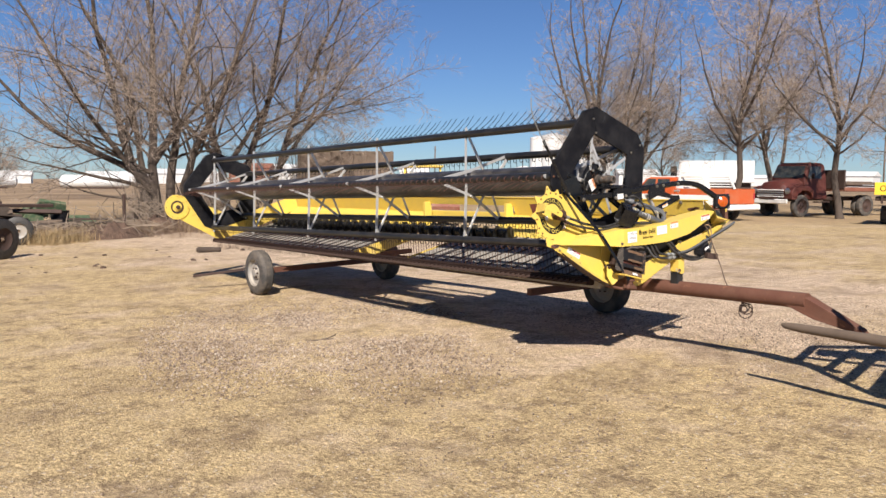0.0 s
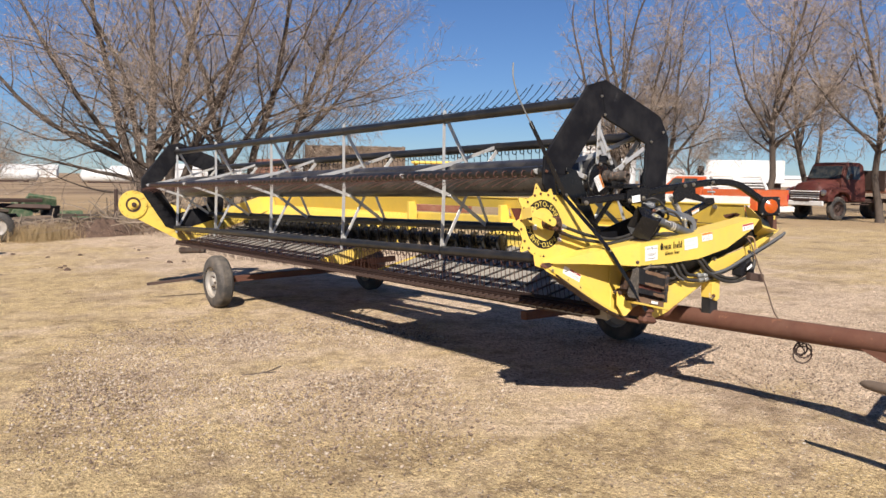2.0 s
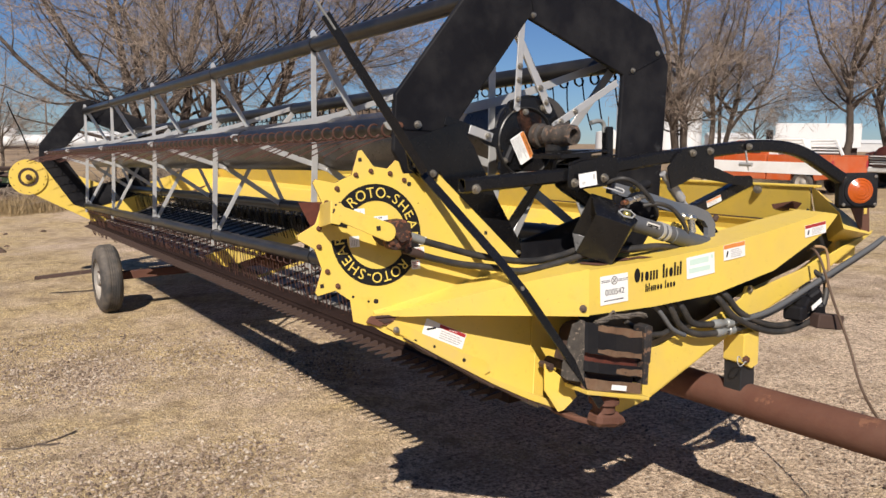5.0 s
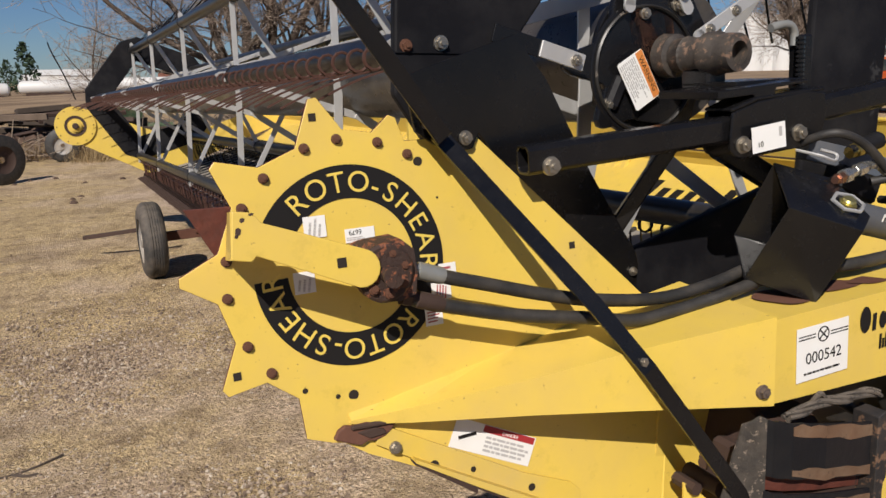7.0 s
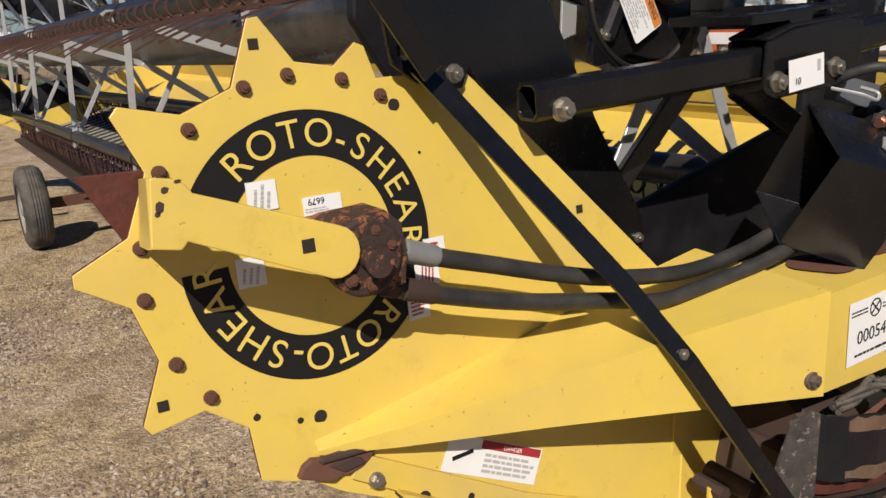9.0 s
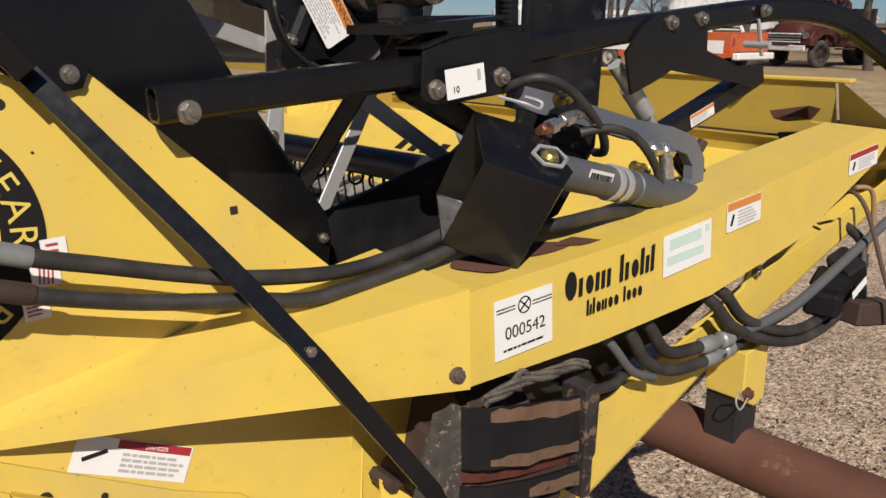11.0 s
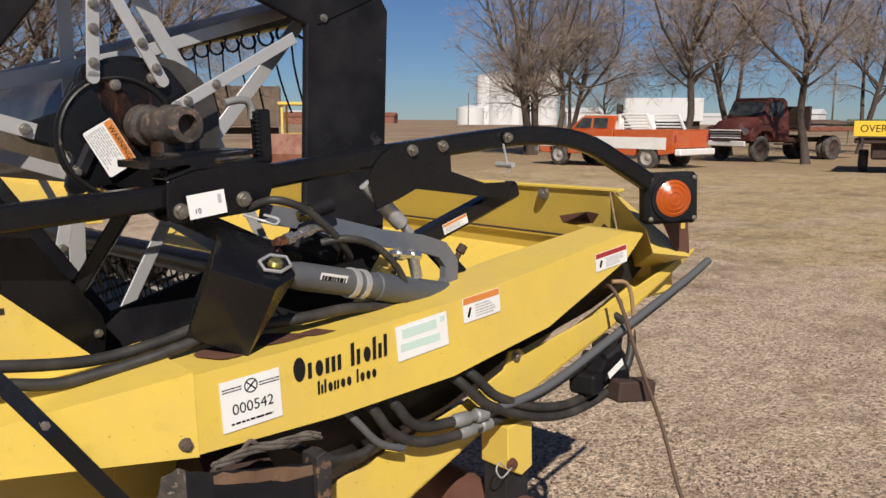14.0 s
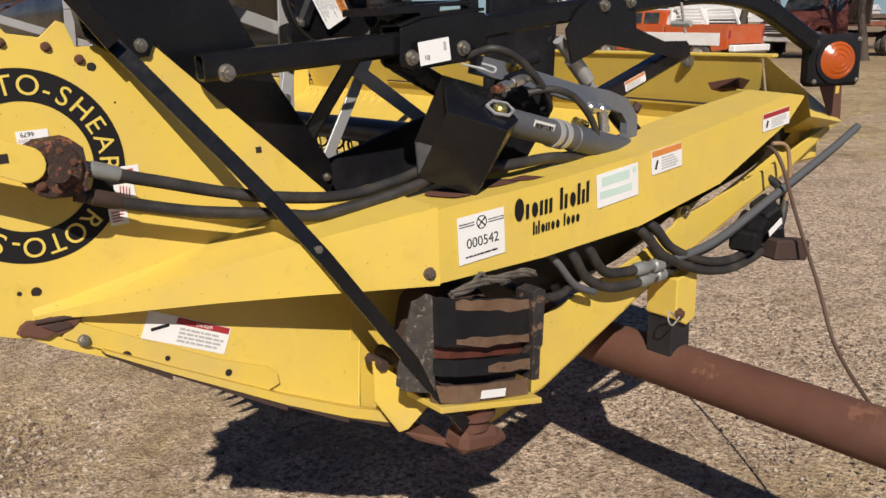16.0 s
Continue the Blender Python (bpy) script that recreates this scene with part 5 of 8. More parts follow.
def square_tube(path, w, h, wall=0.005):
    """A hollow square tube along a line of points, open at its first end."""
    s = Shape()
    pts = [Vector(p) for p in path]
    rings = []
    for grow in (0, -wall):
        ring = []
        for i, p in enumerate(pts):
            d = (pts[min(i + 1, len(pts) - 1)] - pts[max(i - 1, 0)]).normalized()
            side = d.cross(Vector((0, 0, 1))).normalized()
            up = side.cross(d)
            r = 0.007
            hw, hh = w / 2 + grow, h / 2 + grow
            ring.append([p + side * x + up * z for x, z in ((-hw + r, -hh), (hw - r, -hh), (hw, -hh + r), (hw, hh - r), (hw - r, hh), (-hw + r, hh), (-hw, hh - r), (-hw, -hh + r))])
        rings.append(ring)
    n = len(pts)
    for ring in rings:
        s.add(sum(ring, []), [(i * 8 + k, i * 8 + (k + 1) % 8, (i + 1) * 8 + (k + 1) % 8, (i + 1) * 8 + k) for i in range(n - 1) for k in range(8)])
    s.add(rings[0][0] + rings[1][0], [(k, (k + 1) % 8, 8 + (k + 1) % 8, 8 + k) for k in range(8)])
    s.add(rings[0][-1], [tuple(range(8))])
    return s


def AP(x, z):
    return (x, arm_y(x), z)


def arc(p0, p1, p2, n=6):
    a, b, c = Vector(p0), Vector(p1), Vector(p2)
    return [a * (1 - t) ** 2 + 2 * b * t * (1 - t) + c * t * t for t in [i / n for i in range(n + 1)]]


arm_path = [AP(0.335, 1.551), AP(0.75, 1.572), AP(1.2, 1.622), AP(1.60, 1.652)] + arc(AP(1.70, 1.657), (1.86, -0.14, 1.665), (1.95, -0.175, 1.605)) + [(2.09, -0.225, 1.515)]
arm_ob = part("reel_arm", square_tube(arm_path, 0.046, 0.050), black, header, "black square-tube reel arm with chipped paint", 0.002)
sleeve = Shape()
sl = [(0.742, 1.561), (0.742, 1.536), (0.750, 1.526), (0.764, 1.520), (0.786, 1.520), (0.925, 1.530), (0.945, 1.536), (0.960, 1.552), (0.970, 1.578), (0.974, 1.606), (0.966, 1.630), (0.923, 1.635), (0.804, 1.622), (0.746, 1.605)]
for yy in (-0.030, 0.030):
    sleeve.prism([(x, arm_y(x) + yy, z) for x, z in sl], [(x, arm_y(x) + yy + math.copysign(0.007, yy), z) for x, z in sl])
sleeve.prism([(x, arm_y(x) - 0.036, z) for x, z in ((0.746, 1.606), (0.804, 1.623), (0.966, 1.634), (0.966, 1.641), (0.80, 1.630), (0.744, 1.612))], [(x, arm_y(x) + 0.036, z) for x, z in ((0.746, 1.606), (0.804, 1.623), (0.966, 1.634), (0.966, 1.641), (0.80, 1.630), (0.744, 1.612))])
sleeve_ob = part("arm_sleeve", sleeve, black, header, "black sleeve clamped on the reel arm", 0.0025)
stand = Shape().prism([(x, arm_y(x) - 0.034, z) for x, z in ((0.715, 1.630), (0.795, 1.634), (0.805, 1.622), (0.845, 1.628), (0.850, 1.645), (0.925, 1.650), (0.925, 1.657), (0.715, 1.645))], [(x, arm_y(x) + 0.13, z) for x, z in ((0.715, 1.630), (0.795, 1.634), (0.805, 1.622), (0.845, 1.628), (0.850, 1.645), (0.925, 1.650), (0.925, 1.657), (0.715, 1.645))])
part("bearing_stand", stand, black, header, "black folded stand for the shaft bearing", 0.002)
for x, z, r, ob in ((0.375, 1.540, 0.0125, arm_ob), (0.770, 1.545, 0.0125, sleeve_ob), (0.903, 1.558, 0.0125, sleeve_ob), (1.340, 1.637, 0.011, arm_ob), (1.432, 1.643, 0.011, arm_ob), (1.649, 1.656, 0.010, arm_ob)):
    bolt(ob, (x, arm_y(x) - (0.037 if ob is sleeve_ob else 0.034 if x > 1.3 else 0.024), z), (0, -1, 0), r)
ten = slab(sleeve_ob, "paper_tag", (0.817, arm_y(0.8) - 0.052, 1.556), (1, -0.07, 0.11), (0, 0, 1), 0.078, 0.048, white_label, 0.0006, "small white paper tag")
text_on("tag_number", "10", 0.014, (0.797, arm_y(0.8) - 0.0530, 1.540), (1, -0.07, 0.11), (0, 0, 1), ten, black_ink, 0.0001)
slab(ten, "tag_mark", (0.843, arm_y(0.8) - 0.0545, 1.566), (1, -0.07, 0.11), (0, 0, 1), 0.007, 0.018, faded_ink, 0.0004)
wing = [(1.215, 1.585), (1.258, 1.632), (1.30, 1.655), (1.455, 1.668), (1.460, 1.580), (1.57, 1.543), (1.665, 1.540), (1.64, 1.495), (1.50, 1.520), (1.35, 1.545), (1.30, 1.525), (1.235, 1.505)]
part("lift_bracket", Shape().prism([(x, arm_y(x) - 0.032, z) for x, z in wing], [(x, arm_y(x) - 0.026, z) for x, z in wing]), black, header, "black lift bracket under the reel arm", 0.001)
link = square_tube([(1.36, -0.05, 1.405), (1.72, -0.05, 1.515)], 0.045, 0.045)
link_ob = part("lift_link", link, black, header, "black square link with a warning sticker")
warning_sticker(link_ob, (1.486, -0.0745, 1.445), (1, 0, 0.28), (0, 0, 1), 0.085, 0.026, orange_ink, seed=6, picture=False)
bolt(header, (2.205, 0.27, 1.445), (-1, -0.3, 0), 0.016, zinc)
part("latch", Shape().bar((1.645, arm_y(1.65) - 0.02, 1.64), (1.655, arm_y(1.65) - 0.03, 1.56), 0.018, 0.006).tube((1.65, arm_y(1.65) - 0.05, 1.585), (1.65, arm_y(1.65) + 0.01, 1.585), 0.008, 8), galvanised, header)
rod = Shape().lathe((1.232, -0.04, 1.562), (1.385, -0.035, 1.415), [(0, 0.014), (0.07, 0.014), (0.071, 0.020), (0.15, 0.020), (0.151, 0.011), (0.24, 0.011)], 14)
part("stop_rod", rod, galvanised, header, "threaded steel stop rod")

# hub: end plate, bearing and shaft of the reel
H = Vector((0.80, 0.0, 1.712))
star = []
for i in range(96):
    t, r = 2 * math.pi * i / 96, 0.138
    for at_angle, reach, width in ((130, 0.165, 0.24), (57, 0.150, 0.24), (24, 0.140, 0.22), (-139, 0.205, 0.22), (182, 0.240, 0.20), (-65, 0.17, 0.25)):
        off = (t - radians(at_angle) + math.pi) % (2 * math.pi) - math.pi
        r += (reach - 0.138) * math.exp(-(off / width) ** 2)
    star.append((0.80 + r * math.cos(t), 1.712 + r * math.sin(t)))
hub = Shape().prism([(x, 0.206, z) for x, z in star], [(x, 0.222, z) for x, z in star])
hub.lathe((0.80, 0.24, 1.712), (0.80, 0.1, 1.712), [(0, 0.152), (0.016, 0.152)], 48)
hub.lathe((0.765, 0.208, 1.688), (0.765, 0.1, 1.688), [(0, 0.140), (0.004, 0.140), (0.004, 0.126), (0.0, 0.126)], 56, False, False)
hub_ob = part("hub_plate", hub, black, header, "black star-shaped reel end plate, part rusted", 0.003)
plate_outline = [(0.785, 1.660), (0.752, 1.712), (0.732, 1.745), (0.722, 1.775), (0.728, 1.805), (0.750, 1.822), (0.790, 1.826), (0.822, 1.815), (0.838, 1.795), (0.842, 1.765), (0.840, 1.735), (0.838, 1.67), (0.81, 1.655)]
part("hub_rim", Shape().lathe((0.765, 0.2065, 1.688), (0.765, 0.1, 1.688), [(0, 0.131), (0.006, 0.1305), (0.009, 0.127), (0.006, 0.1235), (0.0, 0.123)], 64, True, False), surface("rubbed_black_rim", (0.02, 0.019, 0.018), worn=(0.20, 0.17, 0.14), wear=0.26, rough=0.4, relief=0.1, blotch=7, vary=0.3), hub_ob, "rubbed bare rim of the plate")
part("hub_rust", Shape().prism([(x, 0.206, z) for x, z in plate_outline], [(x, 0.221, z) for x, z in plate_outline]), surface("hub_plate_rust", (0.17, 0.066, 0.032), worn=(0.07, 0.03, 0.02), wear=0.3, dust=(0.26, 0.14, 0.08), dusty=0.3, rough=0.7, relief=0.5, grain=60, blotch=20, vary=0.45), hub_ob, "rusted bare steel plate", 0.002)
for x, z in ((0.762, 1.800), (0.668, 1.622), (0.845, 1.815), (0.86, 1.806)):
    bolt(hub_ob, (x, 0.203, z), (0, -1, 0), 0.0095)
greasy = surface("greasy_steel", (0.045, 0.038, 0.033), worn=(0.22, 0.14, 0.095), wear=0.40, dust=(0.16, 0.13, 0.10), dusty=0.35, rough=0.5, relief=0.7, grain=110, blotch=16, vary=0.5)
shaft = Shape().lathe((0.815, 0.20, 1.712), (0.831, 0.0, 1.712), [(0, 0.046), (0.03, 0.044), (0.034, 0.034), (0.060, 0.035), (0.064, 0.038), (0.070, 0.034), (0.110, 0.034), (0.117, 0.043), (0.140, 0.043), (0.152, 0.038), (0.165, 0.0385), (0.19, 0.0365), (0.192, 0.022), (0.165, 0.021)], 26)
part("reel_shaft", shaft, greasy, header, "rusty reel shaft end in its bearing")
seat = Shape().box((0.825, 0.10, 1.665), (0.050, 0.08, 0.040), bevel=0.006).box((0.885, 0.06, 1.652), (0.17, 0.15, 0.012), bevel=0.002)
part("bearing_block", seat, black, header, "black bearing block")
wl = Vector((0.745 - 0.673, 0, 1.728 - 1.690)).normalized()
wu = Vector((0.673 - 0.722, 0, 1.690 - 1.603)).normalized()
wc = Vector((0.735, 0.190, 1.667))
warn = slab(hub_ob, "warning_sticker", wc, wl, wu, 0.070, 0.108, white_label, 0.001, "white and orange warning sticker", corner=0.005)
side_r = Vector(wu) * -1
slab(warn, "heading", wc + wl * 0.0245 + Vector((0, -0.0011, 0)), wl, wu, 0.019, 0.104, orange_ink, 0.0004)
text_on("heading_word", "WARNING", 0.0165, wc + wl * 0.0190 + Vector((0, -0.0018, 0)), side_r, wl, warn, black_ink, 0.0001)
lines(warn, wc - wl * 0.010 + Vector((0, -0.0011, 0)), side_r, wl, 0.095, 0.044, 9, faded_ink, 12)
handle = Shape().box((0.688, 0.207, 1.645), (0.032, 0.03, 0.075), Euler((0, radians(28), 0)).to_matrix(), 0.008)
part("handle", handle, black_plastic, hub_ob)
part("shield_strap", Shape().bar((0.385, 0.170, 1.770), (0.49, 0.170, 1.736), 0.006, 0.034, up=(0.3, 0, 1), bevel=0.001), black, header)
strap_bar = part("shield_strap", Shape().bar((0.484, 0.166, 1.738), (0.582, 0.166, 1.706), 0.006, 0.032, up=(0.3, 0, 1), bevel=0.001), galvanised, header, "galvanised strap with a bolt")
bolt(strap_bar, (0.562, 0.161, 1.712), (0, -1, 0), 0.009)
for a, b, marks in (((0.712, 0.19, 1.815), (0.744, 0.19, 2.21), (0.03, 0.10, 0.15)), ((0.862, 0.19, 1.808), (0.690, 0.20, 2.15), (0.03, 0.09)), ((0.885, 0.18, 1.75), (1.20, 0.18, 1.914), (0.03, 0.11)), ((0.648, 0.225, 1.545), (0.60, 0.215, 1.36), (0.02, 0.09))):
    a, b = Vector(a), Vector(b)
    d = (b - a).normalized()
    strap_ob2 = part("hub_strap", Shape().bar(a, b, 0.006, 0.027, up=d.cross(Vector((0, 1, 0))), bevel=0.001).tube(a + Vector((0, -0.003, 0)), a + Vector((0, 0.003, 0)), 0.0135, 20), galvanised, header, "galvanised hub strap")
    for t in marks:
        bolt(strap_ob2, a + d * t + Vector((0, -0.004, 0)), (0, -1, 0), 0.0085)
screw = Shape().box((1.003, 0.02, 1.682), (0.036, 0.03, 0.118), bevel=0.004)
for i in range(12):
    screw.ring((0.984, 0.004, 1.635 + 0.0088 * i), (0, 0, 1), 0.009, 0.004, 0.005, 8)
screw_ob = part("crank_screw", screw, black, header, "black adjusting post with screw teeth")
part("crank_handle", Shape().pipe([(0.984, 0.02, 1.72), (0.984, 0.02, 1.745), (0.972, 0.02, 1.759), (0.95, 0.02, 1.761), (0.920, 0.02, 1.755)], 0.0085, 10), dull_fitting, screw_ob, "bent steel crank handle")

# amber lamp at the arm's end
LN = Vector((-0.52, -0.85, 0.03)).normalized()
LX = LN.cross(Vector((0, 0, -1))).normalized()
LX = LX if LX.x > 0 else -LX
LU = LX.cross(-LN).normalized()
LU = LU if LU.z > 0 else -LU
lc = Vector((2.147, -0.275, 1.465))
lm = Matrix((LX, LN, LU)).transposed()
lamp_ob = part("lamp_housing", Shape().box(lc - LN * 0.03, (0.162, 0.06, 0.148), lm, 0.012), black_plastic, header, "black square marker lamp housing")
part("lamp_bezel", Shape().ring(lc, LN, 0.066, 0.053, 0.006, 36), black_plastic, lamp_ob)
m_amber, nn_, ll_, pp_ = nodes_of("amber_lens")
pp_.inputs["Base Color"].default_value, pp_.inputs["Roughness"].default_value = (0.40, 0.075, 0.008, 1), 0.22
pp_.inputs["Coat Weight"].default_value = 0.5
wave = tex(m_amber.node_tree, "Noise", 60, 3)
ll_.new(bump(m_amber.node_tree, wave.outputs[0], 0.25, 0.003), pp_.inputs["Normal"])
part("amber_lens", Shape().lathe(lc - LN * 0.004, lc + LN, [(0, 0.054), (0.010, 0.053), (0.014, 0.045), (0.0125, 0.043), (0.018, 0.032), (0.0165, 0.030), (0.021, 0.018), (0.0195, 0.016), (0.022, 0.004)], 36), m_amber, lamp_ob, "orange ribbed lamp lens")
for sx in (-1, 1):
    for sz in (-1, 1):
        bolt(lamp_ob, lc + LX * 0.066 * sx + LU * 0.058 * sz + LN * 0.001, LN, 0.005)
bracket = Shape().prism([(2.16, -0.20, 1.46), (2.34, -0.20, 1.45), (2.36, -0.20, 1.27), (2.30, -0.20, 1.27)], [(2.16, -0.194, 1.46), (2.34, -0.194, 1.45), (2.36, -0.194, 1.27), (2.30, -0.194, 1.27)])
part("lamp_bracket", bracket, rust, header, "rusty lamp bracket")
slab(header, "reflector", (2.315, -0.203, 1.375), (1, 0, 0), (0, 0, 1), 0.022, 0.045, yellow, 0.001)
sheet = [(2.205, -0.01, 1.475), (2.105, -0.216, 1.372), (2.14, -0.216, 1.30), (2.34, -0.216, 1.262), (2.29, -0.01, 1.19)]
gusset = Shape().prism(sheet, [(x + 0.006, y + 0.003, z) for x, y, z in sheet])
part("end_gusset", gusset, yellow, header)

# valve box and lift cylinder on the beam
A, B, C, D = (Vector(p) for p in ((0.768, -0.178, 1.443), (0.859, -0.257, 1.402), (0.826, -0.193, 1.263), (0.744, -0.101, 1.302)))
E, F, G = (Vector(p) for p in ((0.930, -0.215, 1.412), (0.950, -0.115, 1.470), (0.848, -0.066, 1.506)))
deep = (G - A) * 0.9
vb = Shape().add([A, B, C, D, E, F, G, C + deep, D + deep], [(0, 1, 2, 3), (0, 6, 5, 4, 1), (3, 2, 7, 8), (1, 4, 5, 7, 2), (6, 8, 7, 5)])
valve = part("valve_box", vb, black, header, "black folded steel box, open at one side")
sol = valve.modifiers.new("thickness", "SOLIDIFY")
sol.thickness, sol.offset = 0.005, -1
bev = valve.modifiers.new("bevel", "BEVEL")
bev.width, bev.segments = 0.0018, 2
LID = (G - A).cross(B - A).normalized()
LID = LID if LID.z > 0 else -LID
nc = Vector((0.900, -0.185, 1.428))
ru = (E - B).normalized()
rv = LID.cross(ru)
nut = Shape().tube(nc, nc + LID * 0.012, 0.017, 6).lathe(nc + LID * 0.010, nc + LID * 0.06, [(0, 0.012), (0.006, 0.013), (0.010, 0.010)], 16)
part("brass_nut", nut, surface("brass", (0.58, 0.50, 0.20), rough=0.35, metal=0.9, relief=0.05), valve, "brass hexagon nut")
part("retainer", Shape().pipe([nc + ru * 0.043 * math.cos(a) + rv * 0.029 * math.sin(a) + LID * 0.012 for a in [i * math.pi / 3 for i in range(6)]], 0.0036, 8, 1, True), galvanised, valve, "bent wire retainer round the nut")
cyl_a, cyl_b = Vector((0.945, -0.155, 1.405)), Vector((1.465, -0.095, 1.262))
cd_ = (cyl_b - cyl_a).normalized()
cyl = part("lift_cylinder", Shape().lathe(cyl_a, cyl_b, [(0, 0.026), (0.03, 0.030), (0.25, 0.030), (0.252, 0.033), (0.50, 0.033), (0.54, 0.030)], 24), grey_paint, header, "grey hydraulic lift cylinder")
for t in (0.17, 0.20):
    part("cylinder_clamp", Shape().ring(cyl_a + cd_ * t, cd_, 0.034, 0.029, 0.013, 24), galvanised, cyl)
slab(cyl, "cylinder_label", cyl_a + cd_ * 0.11 + Vector((-0.004, -0.0305, 0.006)), cd_, (0, -0.2, 1), 0.075, 0.022, white_label, 0.001)
lines(cyl, cyl_a + cd_ * 0.11 + Vector((-0.004, -0.0317, 0.006)), cd_, (0, -0.2, 1), 0.066, 0.018, 1, black_ink, 31, ragged=0.0)
elbow = Shape()
ep = [Vector(p) for p in ((0.965, -0.03, 1.520), (1.08, -0.045, 1.490), (1.247, -0.07, 1.437), (1.36, -0.078, 1.412), (1.425, -0.082, 1.388), (1.452, -0.085, 1.350), (1.445, -0.09, 1.31), (1.42, -0.09, 1.27))]
line = []
for i in range(len(ep) - 1):
    line += [ep[i].lerp(ep[i + 1], s / 4) for s in range(4)]
line.append(ep[-1])
verts = []
for i, p in enumerate(line):
    d = (line[min(i + 1, len(line) - 1)] - line[max(i - 1, 0)]).normalized()
    nrm = d.cross(Vector((0, 1, 0))).normalized()
    verts += [p + nrm * a + Vector((0, b, 0)) for a, b in ((0.021, -0.012), (-0.021, -0.012), (-0.021, 0.012), (0.021, 0.012))]
elbow.add(verts, [(i * 4 + k, i * 4 + (k + 1) % 4, (i + 1) * 4 + (k + 1) % 4, (i + 1) * 4 + k) for i in range(len(line) - 1) for k in range(4)] + [(0, 1, 2, 3), tuple(len(verts) - 4 + k for k in range(4))])
part("ram_end", Shape().tube((1.452, -0.01, 1.395), (1.56, -0.065, 1.25), 0.026, 18), black, header, "black lower end of the lift ram")
part("grease_valve", Shape().lathe((1.50, -0.035, 1.322), (1.545, -0.045, 1.385), [(0, 0.011), (0.03, 0.011), (0.032, 0.008), (0.048, 0.008), (0.05, 0.013), (0.072, 0.012)], 10), rust_dark, header)
part("lift_hook", elbow, surface("bluegrey_paint", (0.085, 0.099, 0.122), worn=(0.24, 0.24, 0.23), wear=0.1, dust=(0.30, 0.25, 0.19), dusty=0.25, rough=0.5, relief=0.08), header, "curved grey lift hook", 0.002)
for pts, r in (([(0.915, -0.06, 1.535), (0.945, -0.12, 1.556), (1.019, -0.13, 1.526), (1.091, -0.13, 1.459), (1.14, -0.10, 1.41), (1.16, -0.06, 1.40)], 0.0085),
               ([(1.06, -0.11, 1.452), (1.11, -0.14, 1.458), (1.187, -0.14, 1.43), (1.25, -0.14, 1.365), (1.272, -0.135, 1.30), (1.262, -0.12, 1.255)], 0.0085),
               ([(0.86, -0.10, 1.30), (0.976, -0.135, 1.302), (1.099, -0.135, 1.302), (1.22, -0.12, 1.287), (1.33, -0.09, 1.28)], 0.0125)):
    part("hose", Shape().pipe(pts, r, 10), rubber, header, "black dusty hydraulic hose")
fit = Shape().lathe((0.948, -0.125, 1.468), (1.05, -0.12, 1.49), [(0, 0.010), (0.016, 0.010), (0.017, 0.014), (0.034, 0.014), (0.035, 0.009), (0.055, 0.009), (0.056, 0.013), (0.078, 0.013), (0.09, 0.010)], 6, False)
fit.pipe([(1.035, -0.121, 1.487), (1.060, -0.122, 1.487), (1.078, -0.13, 1.470)], 0.009, 8)
part("hose_fitting", fit, bright_plate, header, "bright plated elbow fitting")
part("hose_fitting", Shape().lathe((0.930, -0.135, 1.470), (0.962, -0.126, 1.472), [(0, 0.008), (0.012, 0.008), (0.013, 0.011), (0.03, 0.011)], 6, False), surface("copper_fitting", (0.40, 0.20, 0.13), rough=0.35, metal=0.9, relief=0.05), header, "copper-coloured fitting")
tee = Shape().lathe((1.245, -0.115, 1.405), (1.345, -0.105, 1.385), [(0, 0.009), (0.02, 0.009), (0.021, 0.015), (0.04, 0.015), (0.041, 0.011), (0.065, 0.011), (0.066, 0.016), (0.09, 0.016)], 8, False)
tee.tube((1.315, -0.108, 1.392), (1.325, -0.112, 1.335), 0.014, 10)
part("hose_fitting", tee, bright_plate, header, "bright plated tee fitting")
part("hose_fitting", Shape().lathe((1.225, -0.10, 1.372), (1.262, -0.11, 1.352), [(0, 0.011), (0.018, 0.011), (0.019, 0.014), (0.038, 0.014)], 6, False), gold_plate, header, "yellow plated fitting")
part("valve_collar", Shape().lathe((1.020, -0.09, 1.510), (1.055, -0.09, 1.518), [(0, 0.012), (0.016, 0.012), (0.017, 0.015), (0.034, 0.015)], 8, False), gold_plate, header, "yellow plated collar")
part("check_valve", Shape().lathe((1.02, -0.09, 1.512), (1.13, -0.09, 1.535), [(0, 0.011), (0.03, 0.011), (0.032, 0.017), (0.085, 0.017), (0.087, 0.012)], 14).box((1.08, -0.05, 1.44), (0.12, 0.05, 0.05), Euler((0, 0.4, 0)).to_matrix(), 0.006), black_plastic, header)
part("spring_clip", Shape().pipe([(0.90, -0.07, 1.525), (0.92, -0.11, 1.515), (0.945, -0.12, 1.505), (0.955, -0.115, 1.515), (0.93, -0.10, 1.525)], 0.003, 6), galvanised, header)
part("arm_strut", Shape().bar((0.71, 0.05, 1.555), (0.60, 0.12, 1.36), 0.03, 0.03), black, header, "black strut under the reel arm")
part("arm_strut", Shape().bar((0.80, 0.03, 1.535), (1.10, 0.06, 1.38), 0.03, 0.045), black, header, "black strut under the reel arm")

